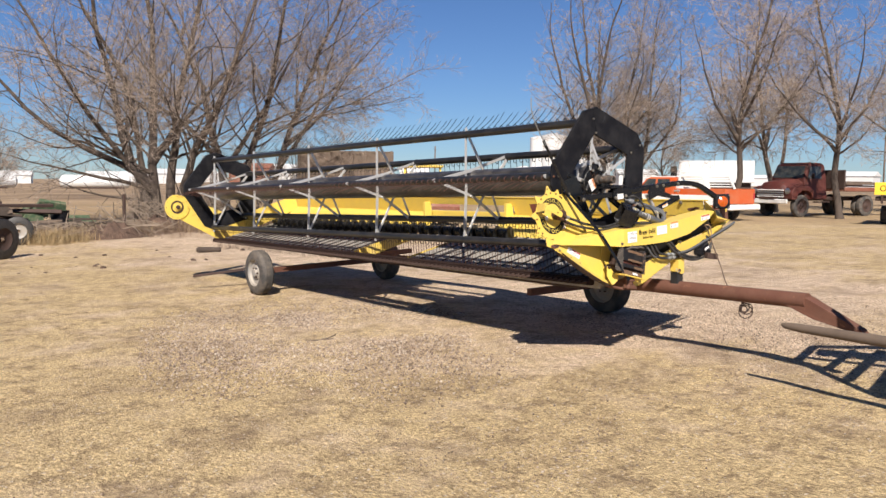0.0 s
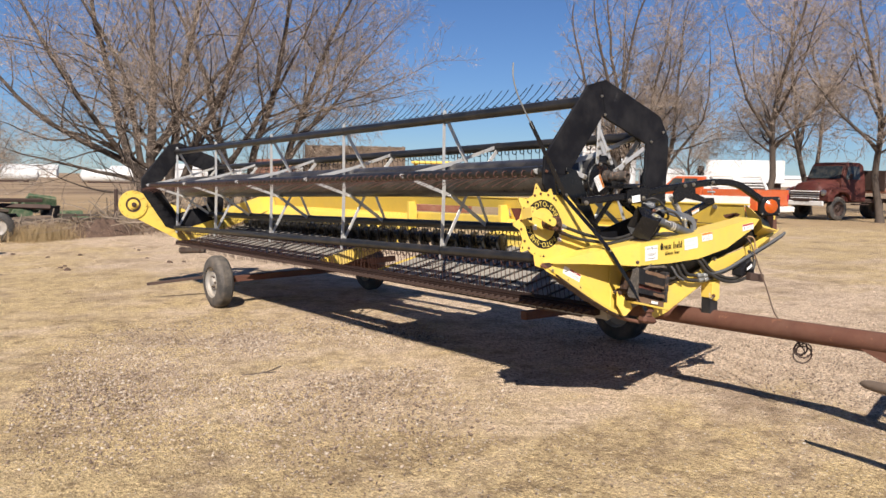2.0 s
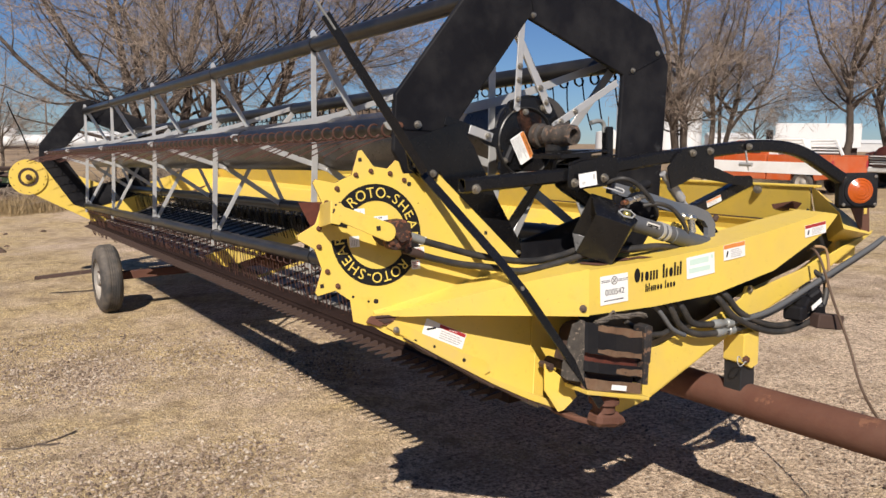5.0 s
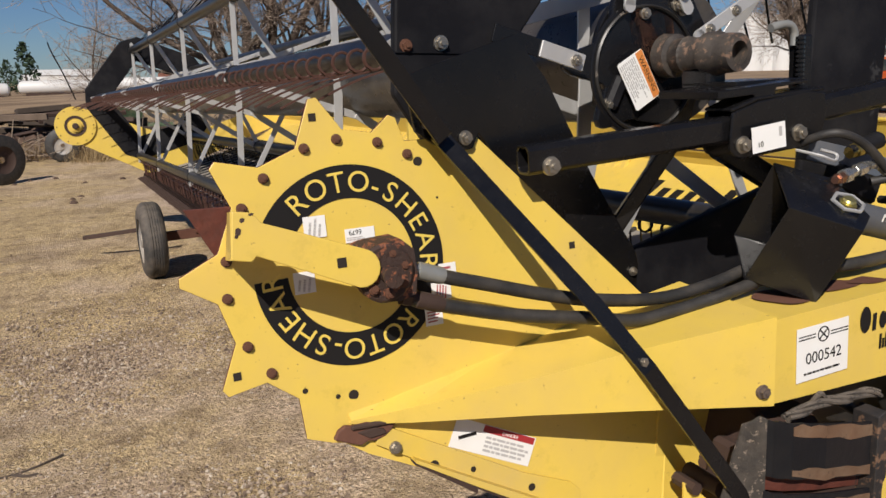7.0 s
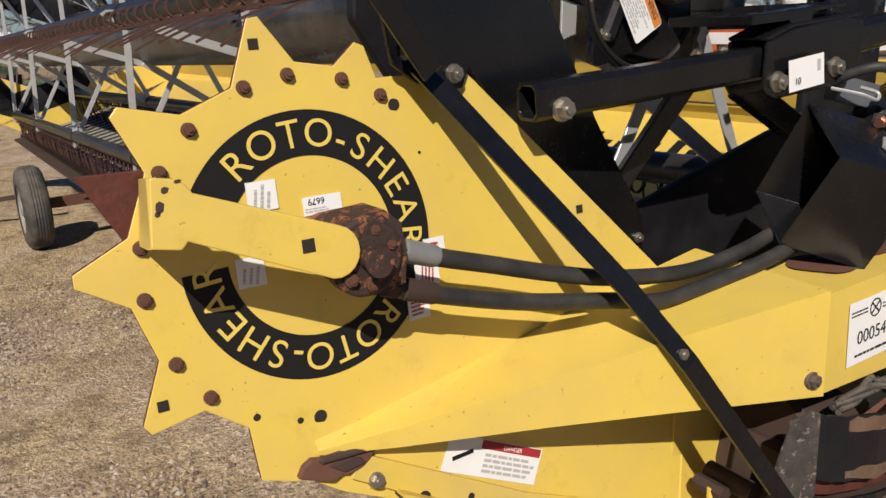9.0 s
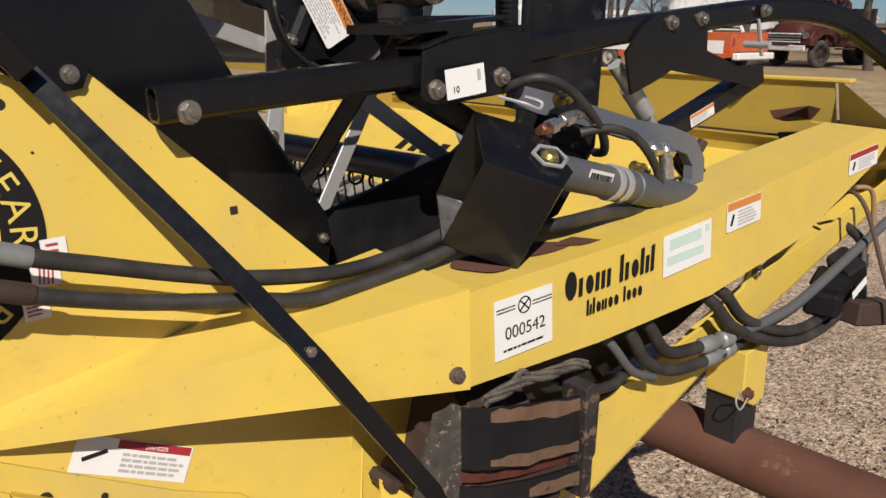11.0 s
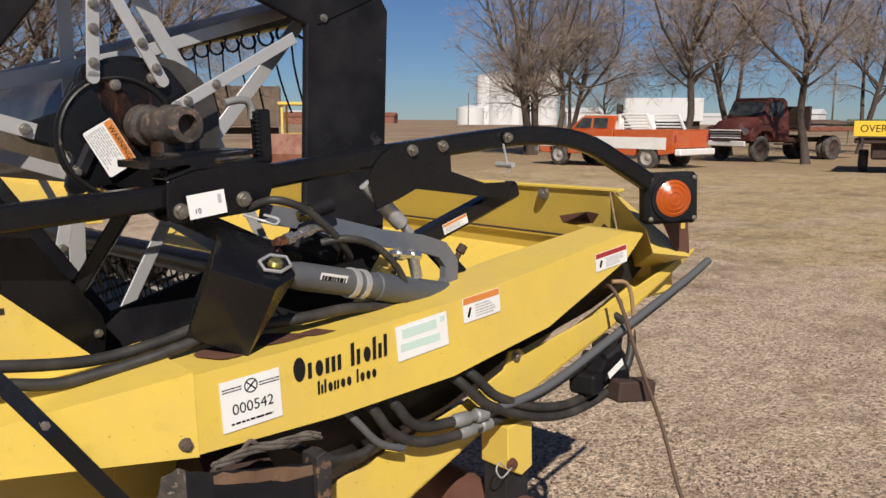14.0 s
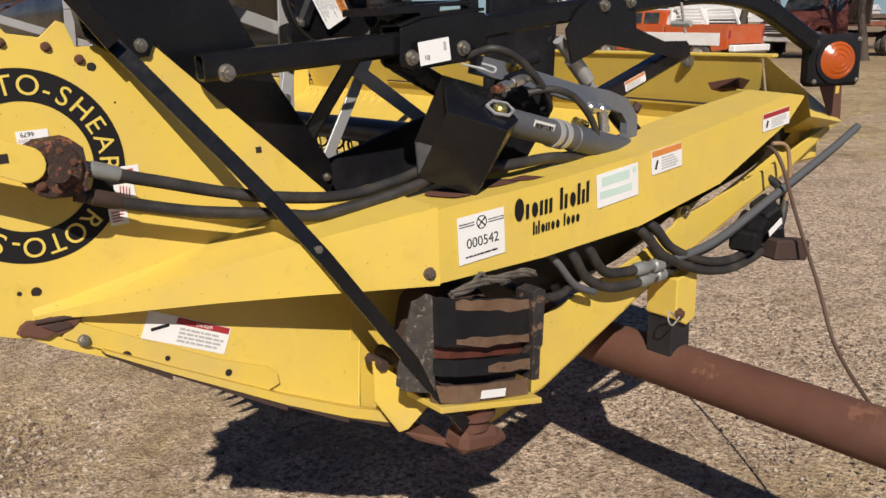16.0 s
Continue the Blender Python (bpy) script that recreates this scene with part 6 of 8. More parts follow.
# ---- inside the header ----
guard_mesh = Shape().prism([(0.60, -0.012, 0.742), (0.60, 0.012, 0.742), (0.51, 0.002, 0.725), (0.51, -0.002, 0.725)], [(0.60, -0.012, 0.718), (0.60, 0.012, 0.718), (0.51, 0.002, 0.718), (0.51, -0.002, 0.718)]).mesh("knife_guard")
guard_mesh.materials.append(rust_dark)
for i in range(113):
    piece("knife_guard", guard_mesh, cutterbar, Matrix.Translation((0, 0.15 + 0.0762 * i, 0.028 - 0.00045 * i)))
AUG = (1.62, 1.055)
for y0, y1 in ((2.3, 8.5),):
    core = part("cross_auger", Shape().tube((AUG[0], y0, AUG[1]), (AUG[0], y1, AUG[1] - 0.06), 0.06, 16), black, header, "black cross auger with round flights")
    fl = Shape().lathe((0, -0.012, 0), (0, 0.012, 0), [(0, 0.05), (0.0, 0.10), (0.006, 0.108), (0.018, 0.108), (0.024, 0.10), (0.024, 0.05)], 20).mesh("flight")
    fl.materials.append(rubber)
    for i in range(int((y1 - y0) / 0.22)):
        y = y0 + 0.22 * i
        piece("flight", fl, core, Matrix.Translation((AUG[0], y, AUG[1] - 0.0075 * y)) @ pose(0, 0, 0, 0, 0, 22))
finger_mesh = Shape().bar((2.02, 0, 0.98), (2.24, 0, 1.235), 0.03, 0.014, bevel=0).mesh("stripper_finger")
finger_mesh.materials.append(yellow)
for i in range(118):
    y = 0.1 + 0.0735 * i
    if y > 2.1 and not 2.95 < y < 4.7:
        piece("stripper_finger", finger_mesh, back_wall, Matrix.Translation((0, y, 0)))
for y in (2.95, 4.72):
    part("opening_post", Shape().box((2.2, y, 1.18), (0.12, 0.05, 0.42), bevel=0.004), yellow, header, "yellow post beside the feed opening")
div = [(0.78, 0.775), (1.86, 1.01), (1.86, 0.88), (0.95, 0.66)]
for y in (3.27, 4.53):
    part("deck_end", Shape().prism([(x, y, z) for x, z in div], [(x, y + 0.006, z) for x, z in div]), yellow_worn, header, "yellow end plate of a draper deck")
part("rear_tube", Shape().bar((2.36, -0.1, 1.20), (2.36, 8.9, 1.16), 0.14, 0.16, bevel=0.01), yellow, header, "yellow square rear main tube")
part("inner_tube", Shape().tube((1.30, 0.25, 1.31), (1.42, 0.25, 1.30), 0.04, 12), black, header)
sign_marks = Shape()
for a, h in ((0.0, 0.13), (0.09, 0.08), (0.175, 0.08), (0.26, 0.08), (0.345, 0.10), (0.46, 0.13), (0.55, 0.08), (0.635, 0.08)):
    sign_marks.bar((2.045, 1.80 - a, 1.1035), (2.045 + h * 0.8, 1.80 - a, 1.1035 + 0.48 * h), 0.05, 0.003, up=(-0.60, 0, 1), bevel=0)
tagged(part("brand_mark", sign_marks, black_ink, back_wall, "dark brush lettering shapes"), kind="stuff")

part("sheet_seam", Shape().bar((2.243, 0.0, 1.302), (2.243, 2.1, 1.304), 0.008, 0.007, bevel=0.001), rust_dark, back_wall, "dark lap seam of the back sheet")
flap = [(2.19, 0.135, 1.372), (2.19, 0.02, 1.394), (2.19, 0.045, 1.362), (2.19, 0.12, 1.350)]
part("hook_plate", Shape().prism(flap, [(x - 0.05, y + 0.01, z + 0.012) for x, y, z in flap]), rust, back_wall, "small bent rusty hook plate", 0.001)
slot = [(2.186, 0.14, 1.318), (2.186, -0.02, 1.336), (2.186, -0.15, 1.322), (2.186, -0.15, 1.300), (2.186, 0.13, 1.290)]
part("latch_plate", Shape().prism(slot, [(x + 0.02, y, z) for x, y, z in slot]), dusty_black, back_wall, "dark latch plate on the back sheet")

# far end
for i in range(12):
    a = 2 * math.pi * i / 12
    bolt(disc, (-0.05 + 0.185 * math.cos(a), 8.777, 1.32 + 0.185 * math.sin(a)), (0, -1, 0), 0.0045, rust_bolt)
part("disc_ring", Shape().ring((-0.05, 8.775, 1.32), (0, -1, 0), 0.112, 0.082, 0.001, 32), rust_dark, disc)
part("disc_motor", Shape().lathe((-0.05, 8.78, 1.32), (-0.05, 8.6, 1.32), [(0, 0.034), (0.05, 0.034), (0.055, 0.022)], 20), rust_dark, disc)
part("marker_rod", Shape().pipe([(-0.01, 8.80, 1.60), (-0.09, 8.79, 1.86), (-0.18, 8.78, 2.10), (-0.21, 8.78, 2.21)], 0.0075, 8), black, header, "thin bent steel rod")


# ---- trees ----
bark = surface("grey_brown_bark", (0.075, 0.056, 0.043), worn=(0.15, 0.115, 0.09), wear=0.2, rough=0.95, relief=0.8, grain=9, blotch=1.5, vary=0.35)
bough_bark = surface("bough_bark", (0.17, 0.132, 0.105), worn=(0.17, 0.13, 0.10), wear=0.15, rough=0.95, relief=0.0, grain=3, blotch=0.6, vary=0.4)
twig_bark = surface("twig_bark", (0.36, 0.285, 0.225), rough=0.95, relief=0.0, grain=3, blotch=0.6, vary=0.3)


def tapered(segments, sides):
    """One mesh of many tapered segments: rows of from, to, two radii."""
    a = np.array(segments, float)
    p, q, r0, r1 = a[:, 0:3], a[:, 3:6], a[:, 6], a[:, 7]
    d = q - p
    d /= np.linalg.norm(d, axis=1)[:, None] + 1e-9
    ref = np.where(np.abs(d[:, 2:3]) > 0.9, [[1.0, 0, 0]], [[0, 0, 1.0]])
    u = np.cross(d, ref)
    u /= np.linalg.norm(u, axis=1)[:, None]
    w = np.cross(d, u)
    ang = 2 * np.pi * np.arange(sides) / sides
    ring = u[:, None, :] * np.cos(ang)[None, :, None] + w[:, None, :] * np.sin(ang)[None, :, None]
    v = np.concatenate([p[:, None, :] + ring * r0[:, None, None], q[:, None, :] + ring * r1[:, None, None]], 1).reshape(-1, 3)
    base = (np.arange(len(a)) * 2 * sides)[:, None]
    k = np.arange(sides)
    f = np.stack([base + k, base + (k + 1) % sides, base + sides + (k + 1) % sides, base + sides + k], -1).reshape(-1, 4)
    me = bpy.data.meshes.new("branches")
    me.from_pydata(v.tolist(), [], f.tolist())
    me.polygons.foreach_set("use_smooth", [True] * len(f))
    return me


def spikes(rows):
    """One mesh of many fine twig tips, each a three-sided spike: rows of from, to, radius."""
    a = np.array(rows, float)
    p, q, r = a[:, 0:3], a[:, 3:6], a[:, 6:7]
    d = q - p
    d /= np.linalg.norm(d, axis=1)[:, None] + 1e-9
    ref = np.where(np.abs(d[:, 2:3]) > 0.9, [[1.0, 0, 0]], [[0, 0, 1.0]])
    u = np.cross(d, ref)
    u /= np.linalg.norm(u, axis=1)[:, None]
    w = np.cross(d, u)
    v = np.stack([p + u * r, p + (-0.5 * u + 0.87 * w) * r, p + (-0.5 * u - 0.87 * w) * r, q], 1).reshape(-1, 3)
    k = (np.arange(len(a)) * 4)[:, None]
    f = np.stack([k + (0, 1, 3), k + (1, 2, 3), k + (2, 0, 3)], 1).reshape(-1, 3)
    me = bpy.data.meshes.new("twigs")
    me.from_pydata(v.tolist(), [], f.tolist())
    return me


def bare_tree_meshes(seed, stems, reach=1.0, droop=0.0, density=1.0, low=0.3, twig=0.006):
    """A leafless tree. stems: rows of compass angle, lean from upright, length and height of the foot; boughs, branches and twigs grow from them."""
    rnd = random.Random(seed)
    thick, thin, tips, leader = [], [], [], []
    ratio = (0.46, 0.46, 0.52)
    gap = (0.56, 0.30, 0.14 / density)

    def grow(p, d, length, r, level, turn):
        step = (0.50, 0.36, 0.26, 0.17)[level]
        n = max(2, int(length / step + 0.5))
        step = length / n
        wob = (0.085, 0.14, 0.17, 0.18)[level]
        rise = (0.05, 0.065 - droop * 0.05, 0.03 - droop * 0.08, 0.02 - droop * 0.06)[level]
        room = 0.0
        for i in range(n):
            t0, t1 = i / n, (i + 1) / n
            d = (d + Vector((rnd.gauss(0, wob), rnd.gauss(0, wob), rnd.gauss(0, wob) + rise))).normalized()
            q = p + d * step
            r0, r1 = (max(r * (1 - 0.9 * t ** 0.8), 0.0042) for t in (t0, t1))
            if level > 1:
                r0, r1 = max(r0, twig * (1.6 - 0.3 * level)), max(r1, twig * (1.4 - 0.3 * level))
            if level == 0 and i == 0:
                r0 *= 1.35
            (thick if level < 2 else thin).append((*p, *q, r0, r1))
            if level == 0 and not done:
                leader.append((p.copy(), q.copy(), r1))
            if level < 3:
                room += step
                while t1 > (low, 0.24, 0.14)[level] and room > gap[level]:
                    room -= gap[level] * rnd.uniform(0.75, 1.25)
                    turn += 2.4 + rnd.uniform(-0.7, 0.7)
                    side = d.orthogonal().normalized()
                    side.rotate(Matrix.Rotation(turn, 3, d))
                    a = rnd.uniform(0.65, 1.20) - 0.30 * t1 if level == 0 else rnd.uniform(0.50, 0.95)
                    nl = length * ratio[level] * rnd.uniform(0.60, 1.25) * (1.15 - 0.70 * t1) * (reach if level == 0 else 1)
                    grow(p.lerp(q, rnd.random()), (d * math.cos(a) + side * math.sin(a)).normalized(), max(nl, 0.25), max(r1 * rnd.uniform(0.30, 0.48), 0.0046), level + 1, rnd.uniform(0, 6.28))
            else:
                for _ in range(2):
                    t = d + Vector((rnd.gauss(0, 0.42), rnd.gauss(0, 0.42), rnd.gauss(0, 0.40) + 0.10 - droop * 0.2))
                    tips.append((*q, *(q + t.normalized() * rnd.uniform(0.12, 0.38)), twig * 0.75))
            p = q

    done = False
    for az, lean, length, up in stems:
        a, t = radians(az + rnd.uniform(-5, 5)), radians(lean)
        foot = Vector((0.13 * math.cos(a), 0.13 * math.sin(a), 0)) * (1 if sum(row[3] == 0 for row in stems) > 1 else 0) - Vector((0, 0, 0.2))
        girth = length * rnd.uniform(0.0135, 0.0175)
        if up > 0:
            a0, b0, r_at = next(row for row in leader if row[1].z > up)
            foot = a0.lerp(b0, (up - a0.z) / (b0.z - a0.z))
            girth = min(girth, r_at * 0.8)
        grow(foot, Vector((math.sin(t) * math.cos(a), math.sin(t) * math.sin(a), math.cos(t))), length, girth, 0, rnd.uniform(0, 6.28))
        done = True
    meshes = tapered(thick, 8), tapered(thin, 3), spikes(tips)
    for me, material in zip(meshes, (bark, bough_bark, twig_bark)):
        me.materials.append(material)
    return meshes


def plant_tree(meshes, x, y, turn, size, label):
    t = thing("tree", label, "tree", Matrix.Translation((x, y, ground_z(x, y))) @ pose(0, 0, 0, 0, 0, turn) @ Matrix.Scale(size, 4), "bare trees round the yard")
    for name, me in zip(("trunk", "bough", "crown"), meshes):
        new(name, me).parent = t
    return t


clump_tree = bare_tree_meshes(11, [(120, 4, 11.2, 0), (-20, 9, 11.0, 0), (165, 15, 10.6, 0), (-35, 18, 10.0, 0), (160, 58, 7.6, 1.2), (172, 44, 8.4, 0.9), (150, 30, 9.0, 0.6), (-22, 36, 6.4, 1.8), (165, 76, 4.6, 1.0), (178, 70, 4.2, 1.5), (150, 82, 3.6, 0.7)], 0.95, 0.18, 0.50, 0.22, 0.0054)
crooked_tree = bare_tree_meshes(23, [(165, 9, 10.2, 0), (-20, 7, 10.8, 0), (-25, 36, 7.0, 1.6), (150, 42, 6.0, 2.0)], 0.95, 0.4, 0.60, 0.26, 0.0056)
leaning_tree = bare_tree_meshes(29, [(-20, 16, 10.6, 0), (-15, 42, 7.6, 1.8), (-25, 56, 6.2, 2.6)], 1.1, 0.65, 0.72, 0.34, 0.0065)
brush_tree = bare_tree_meshes(31, [(120, 10, 12.5, 0), (10, 11, 12.5, 0), (250, 12, 12.0, 0), (190, 18, 11.0, 0), (320, 20, 11.5, 0)], 0.62, 0.05, 0.85, 0.22, 0.008)
single_tree = bare_tree_meshes(37, [(60, 3, 12.5, 0), (200, 42, 6.0, 3.4), (20, 46, 6.0, 2.9), (110, 48, 5.5, 3.8), (290, 44, 5.6, 4.2)], 0.82, 0.5, 0.95, 0.26, 0.0085)
forked_tree = bare_tree_meshes(52, [(20, 9, 12.0, 0), (200, 20, 11.0, 0.6), (110, 34, 8.0, 2.4), (300, 46, 6.0, 3.2)], 0.80, 0.35, 0.85, 0.28, 0.0085)
plant_tree(clump_tree, 6.75, 28.5, 0, 1.34, "large leafless many-stemmed tree behind the scrap row")
plant_tree(crooked_tree, 10.2, 29.8, 0, 1.30, "leafless crooked tree behind the header")
plant_tree(leaning_tree, 12.1, 30.5, 0, 1.30, "leafless leaning tree with drooping twigs")
for x, y, turn, size in ((8.3, 27.3, 40, 0.25), (10.6, 28.4, 130, 0.29), (13.4, 29.4, 220, 0.31), (5.3, 27.2, 300, 0.17)):
    plant_tree(brush_tree, x, y, turn, size, "low leafless brown shrub at the foot of the trees")
plant_tree(brush_tree, 29.5, 25.4, 250, 1.05, "leafless tree with dense brown twigs")
plant_tree(single_tree, 31.0, 25.2, 30, 1.0, "leafless tree between two others at the yard's edge")
plant_tree(forked_tree, 32.6, 25.8, 200, 1.0, "leafless forked tree at the yard's edge")
plant_tree(single_tree, 44.2, 32.7, 20, 0.62, "small leafless tree beyond the yard")
plant_tree(single_tree, 27.9, 16.3, 320, 1.0, "leafless tree behind the parked vehicles")
plant_tree(forked_tree, 36.0, 18.9, 75, 1.05, "leafless tree behind the old truck")
plant_tree(single_tree, 30.0, 12.4, 130, 0.98, "leafless tree beside the old flatbed truck")
plant_tree(forked_tree, 42.0, 15.5, 190, 1.0, "leafless tree behind the flatbed")
plant_tree(single_tree, 1.7, 36.0, 80, 0.46, "thin leafless sapling beyond the scrap row")

# ---- vehicles ----
old_red = surface("old_red_paint", (0.085, 0.017, 0.012), worn=(0.075, 0.035, 0.024), wear=0.35, dust=(0.15, 0.075, 0.052), dusty=0.3, rough=0.65, relief=0.15, grain=12, blotch=1.2, vary=0.3)
orange = surface("orange_paint", (0.50, 0.085, 0.016), dust=DUST, dusty=0.3, rough=0.4, relief=0.02, grain=8, blotch=1, vary=0.08, coat=0.2)
white_paint = surface("white_paint", (0.76, 0.75, 0.72), worn=(0.35, 0.20, 0.12), wear=0.06, dust=DUST, dusty=0.3, rough=0.45, relief=0.02, grain=8, blotch=1, vary=0.05)
chrome = surface("dull_chrome", (0.55, 0.54, 0.52), worn=RUST, wear=0.12, rough=0.3, metal=0.9, relief=0.05)
glass = surface("dark_glass", (0.03, 0.04, 0.045), dust=DUST, dusty=0.2, rough=0.12, relief=0.0)
green = surface("green_paint", (0.022, 0.105, 0.032), dust=DUST, dusty=0.4, rough=0.5, relief=0.05)
wood = surface("weathered_wood", (0.13, 0.095, 0.07), worn=(0.24, 0.19, 0.15), wear=0.2, rough=0.9, relief=0.5, grain=25, vary=0.35)
red_brown = surface("red_brown_paint", (0.19, 0.06, 0.035), worn=RUST, wear=0.25, dust=DUST, dusty=0.35, rough=0.7, relief=0.15, grain=14, blotch=1.4, vary=0.2)


def car_wheel(parent, x, y, r, w=0.22, rim=chrome):
    """A road wheel with its axle along y."""
    s = Shape().lathe((x, y - w / 2, r), (x, y + w / 2, r), [(0, r * 0.62), (0, r * 0.86), (0.03, r * 0.97), (w / 2, r), (w - 0.03, r * 0.97), (w, r * 0.86), (w, r * 0.62)], 28, True, False)
    t = part("wheel", s, tyre_rubber, parent)
    o = math.copysign(w * 0.46, y)
    part("rim", Shape().lathe((x, y + o, r), (x, y - o, r), [(0, r * 0.62), (0.03, r * 0.55), (0.05, r * 0.3), (0.02, r * 0.2), (0.0, r * 0.1), (0.0, 0.002)], 20, True, False), rim, t)
    return t


def body_sides(profile, half, taper=0.0):
    """A car body from a side outline of (x, z), half as wide."""
    return Shape().prism([(x, -half + taper * max(0, z - 1.0), z) for x, z in profile], [(x, half - taper * max(0, z - 1.0), z) for x, z in profile])


def old_flatbed(m):
    t = thing("flatbed_truck", "old rusty red flatbed truck with a rounded hood, parked", "truck", m)
    part("frame", Shape().box((-2.6, 0, 0.72), (5.6, 0.8, 0.16), bevel=0.02), rust_dark, t)
    hood = Shape()
    prof = []
    for x, w, z in ((0.0, 0.56, 1.18), (-0.12, 0.64, 1.34), (-0.5, 0.68, 1.42), (-0.95, 0.76, 1.50)):
        prof.append([(x, -w, 0.75), (x, -w, z - 0.16), (x, -w * 0.72, z), (x, 0, z + 0.05), (x, w * 0.72, z), (x, w, z - 0.16), (x, w, 0.75)])
    hood.add(sum(prof, []), [(i * 7 + k, i * 7 + k + 1, (i + 1) * 7 + k + 1, (i + 1) * 7 + k) for i in range(3) for k in range(6)] + [tuple(range(7))], True)
    part("hood", hood, old_red, t)
    for y in (-0.82, 0.82):
        f = Shape()
        arch = [(-0.05, 0.70), (-0.02, 0.95), (-0.15, 1.16), (-0.45, 1.22), (-0.95, 1.20), (-1.30, 1.02), (-1.5, 0.78), (-1.22, 0.70), (-1.12, 0.92), (-0.88, 1.04), (-0.60, 1.04), (-0.38, 0.90), (-0.30, 0.70)]
        s = math.copysign(1, y)
        f.prism([(x, y + s * 0.20, z) for x, z in arch], [(x, y - s * 0.26, z) for x, z in arch])
        part("fender", f, old_red, t, "", 0.03)
        part("headlight", Shape().lathe((-0.02, y, 1.02), (0.05, y, 1.02), [(0, 0.115), (0.03, 0.115), (0.035, 0.095), (0.05, 0.05)], 20), chrome, t)
    for i in range(4):
        part("grille_bar", Shape().bar((0.02, -0.66, 0.80 + 0.085 * i), (0.02, 0.66, 0.80 + 0.085 * i), 0.05, 0.045, bevel=0.012), white_paint if i in (0, 3) else chrome, t)
    part("bumper", Shape().box((0.16, 0, 0.62), (0.08, 1.95, 0.18), bevel=0.025), white_paint, t)
    cab = [(-0.90, 0.70), (-0.90, 1.50), (-1.13, 2.06), (-1.32, 2.15), (-1.92, 2.14), (-2.08, 2.04), (-2.14, 1.5), (-2.14, 0.70)]
    part("cab", body_sides(cab, 0.88, 0.13), old_red, t, "", 0.04)
    ws = Shape().prism([(-0.895, -0.74, 1.55), (-0.895, 0.74, 1.55), (-1.085, 0.66, 2.01), (-1.085, -0.66, 2.01)], [(-0.945, -0.74, 1.55), (-0.945, 0.74, 1.55), (-1.135, 0.66, 2.01), (-1.135, -0.66, 2.01)])
    part("windscreen", ws, glass, t)
    for s in (-1, 1):
        part("door_window", Shape().prism([(-1.10, s * 0.826, 1.52), (-1.85, s * 0.826, 1.52), (-1.85, s * 0.765, 2.0), (-1.27, s * 0.765, 2.0)], [(-1.10, s * 0.806, 1.52), (-1.85, s * 0.806, 1.52), (-1.85, s * 0.745, 2.0), (-1.27, s * 0.745, 2.0)]), glass, t)
        part("running_board", Shape().box((-1.85, s * 0.86, 0.60), (0.7, 0.22, 0.05), bevel=0.01), rust_dark, t)
        part("mirror", Shape().box((-1.08, s * 1.08, 1.62), (0.05, 0.13, 0.2), bevel=0.015).tube((-1.08, s * 0.86, 1.55), (-1.08, s * 1.08, 1.62), 0.012, 6), rust_dark, t)
    for x, y in ((-0.72, 0.80), (-0.72, -0.80), (-4.45, 0.82), (-4.45, -0.82), (-4.45, 0.58), (-4.45, -0.58)):
        car_wheel(t, x, y, 0.44, 0.22, rust_dark)
    bed = Shape()
    bed.box((-4.6, 0, 1.10), (3.5, 2.3, 0.16), bevel=0.02)
    part("flatbed", bed, red_brown, t)
    part("headboard", Shape().box((-2.86, 0, 1.5), (0.08, 2.2, 0.75), bevel=0.01), rust_dark, t)
    rnd = random.Random(4)
    for i in range(9):
        a = Vector((-3.2 - rnd.random() * 0.4, rnd.uniform(-0.9, 0.9), 1.24 + 0.08 * (i % 3)))
        part("load_plank", Shape().bar(a, a + Vector((-rnd.uniform(1.6, 2.7), rnd.uniform(-0.2, 0.2), rnd.uniform(-0.02, 0.06))), 0.14, 0.06), wood if i % 2 else rust_dark, t)
    return t


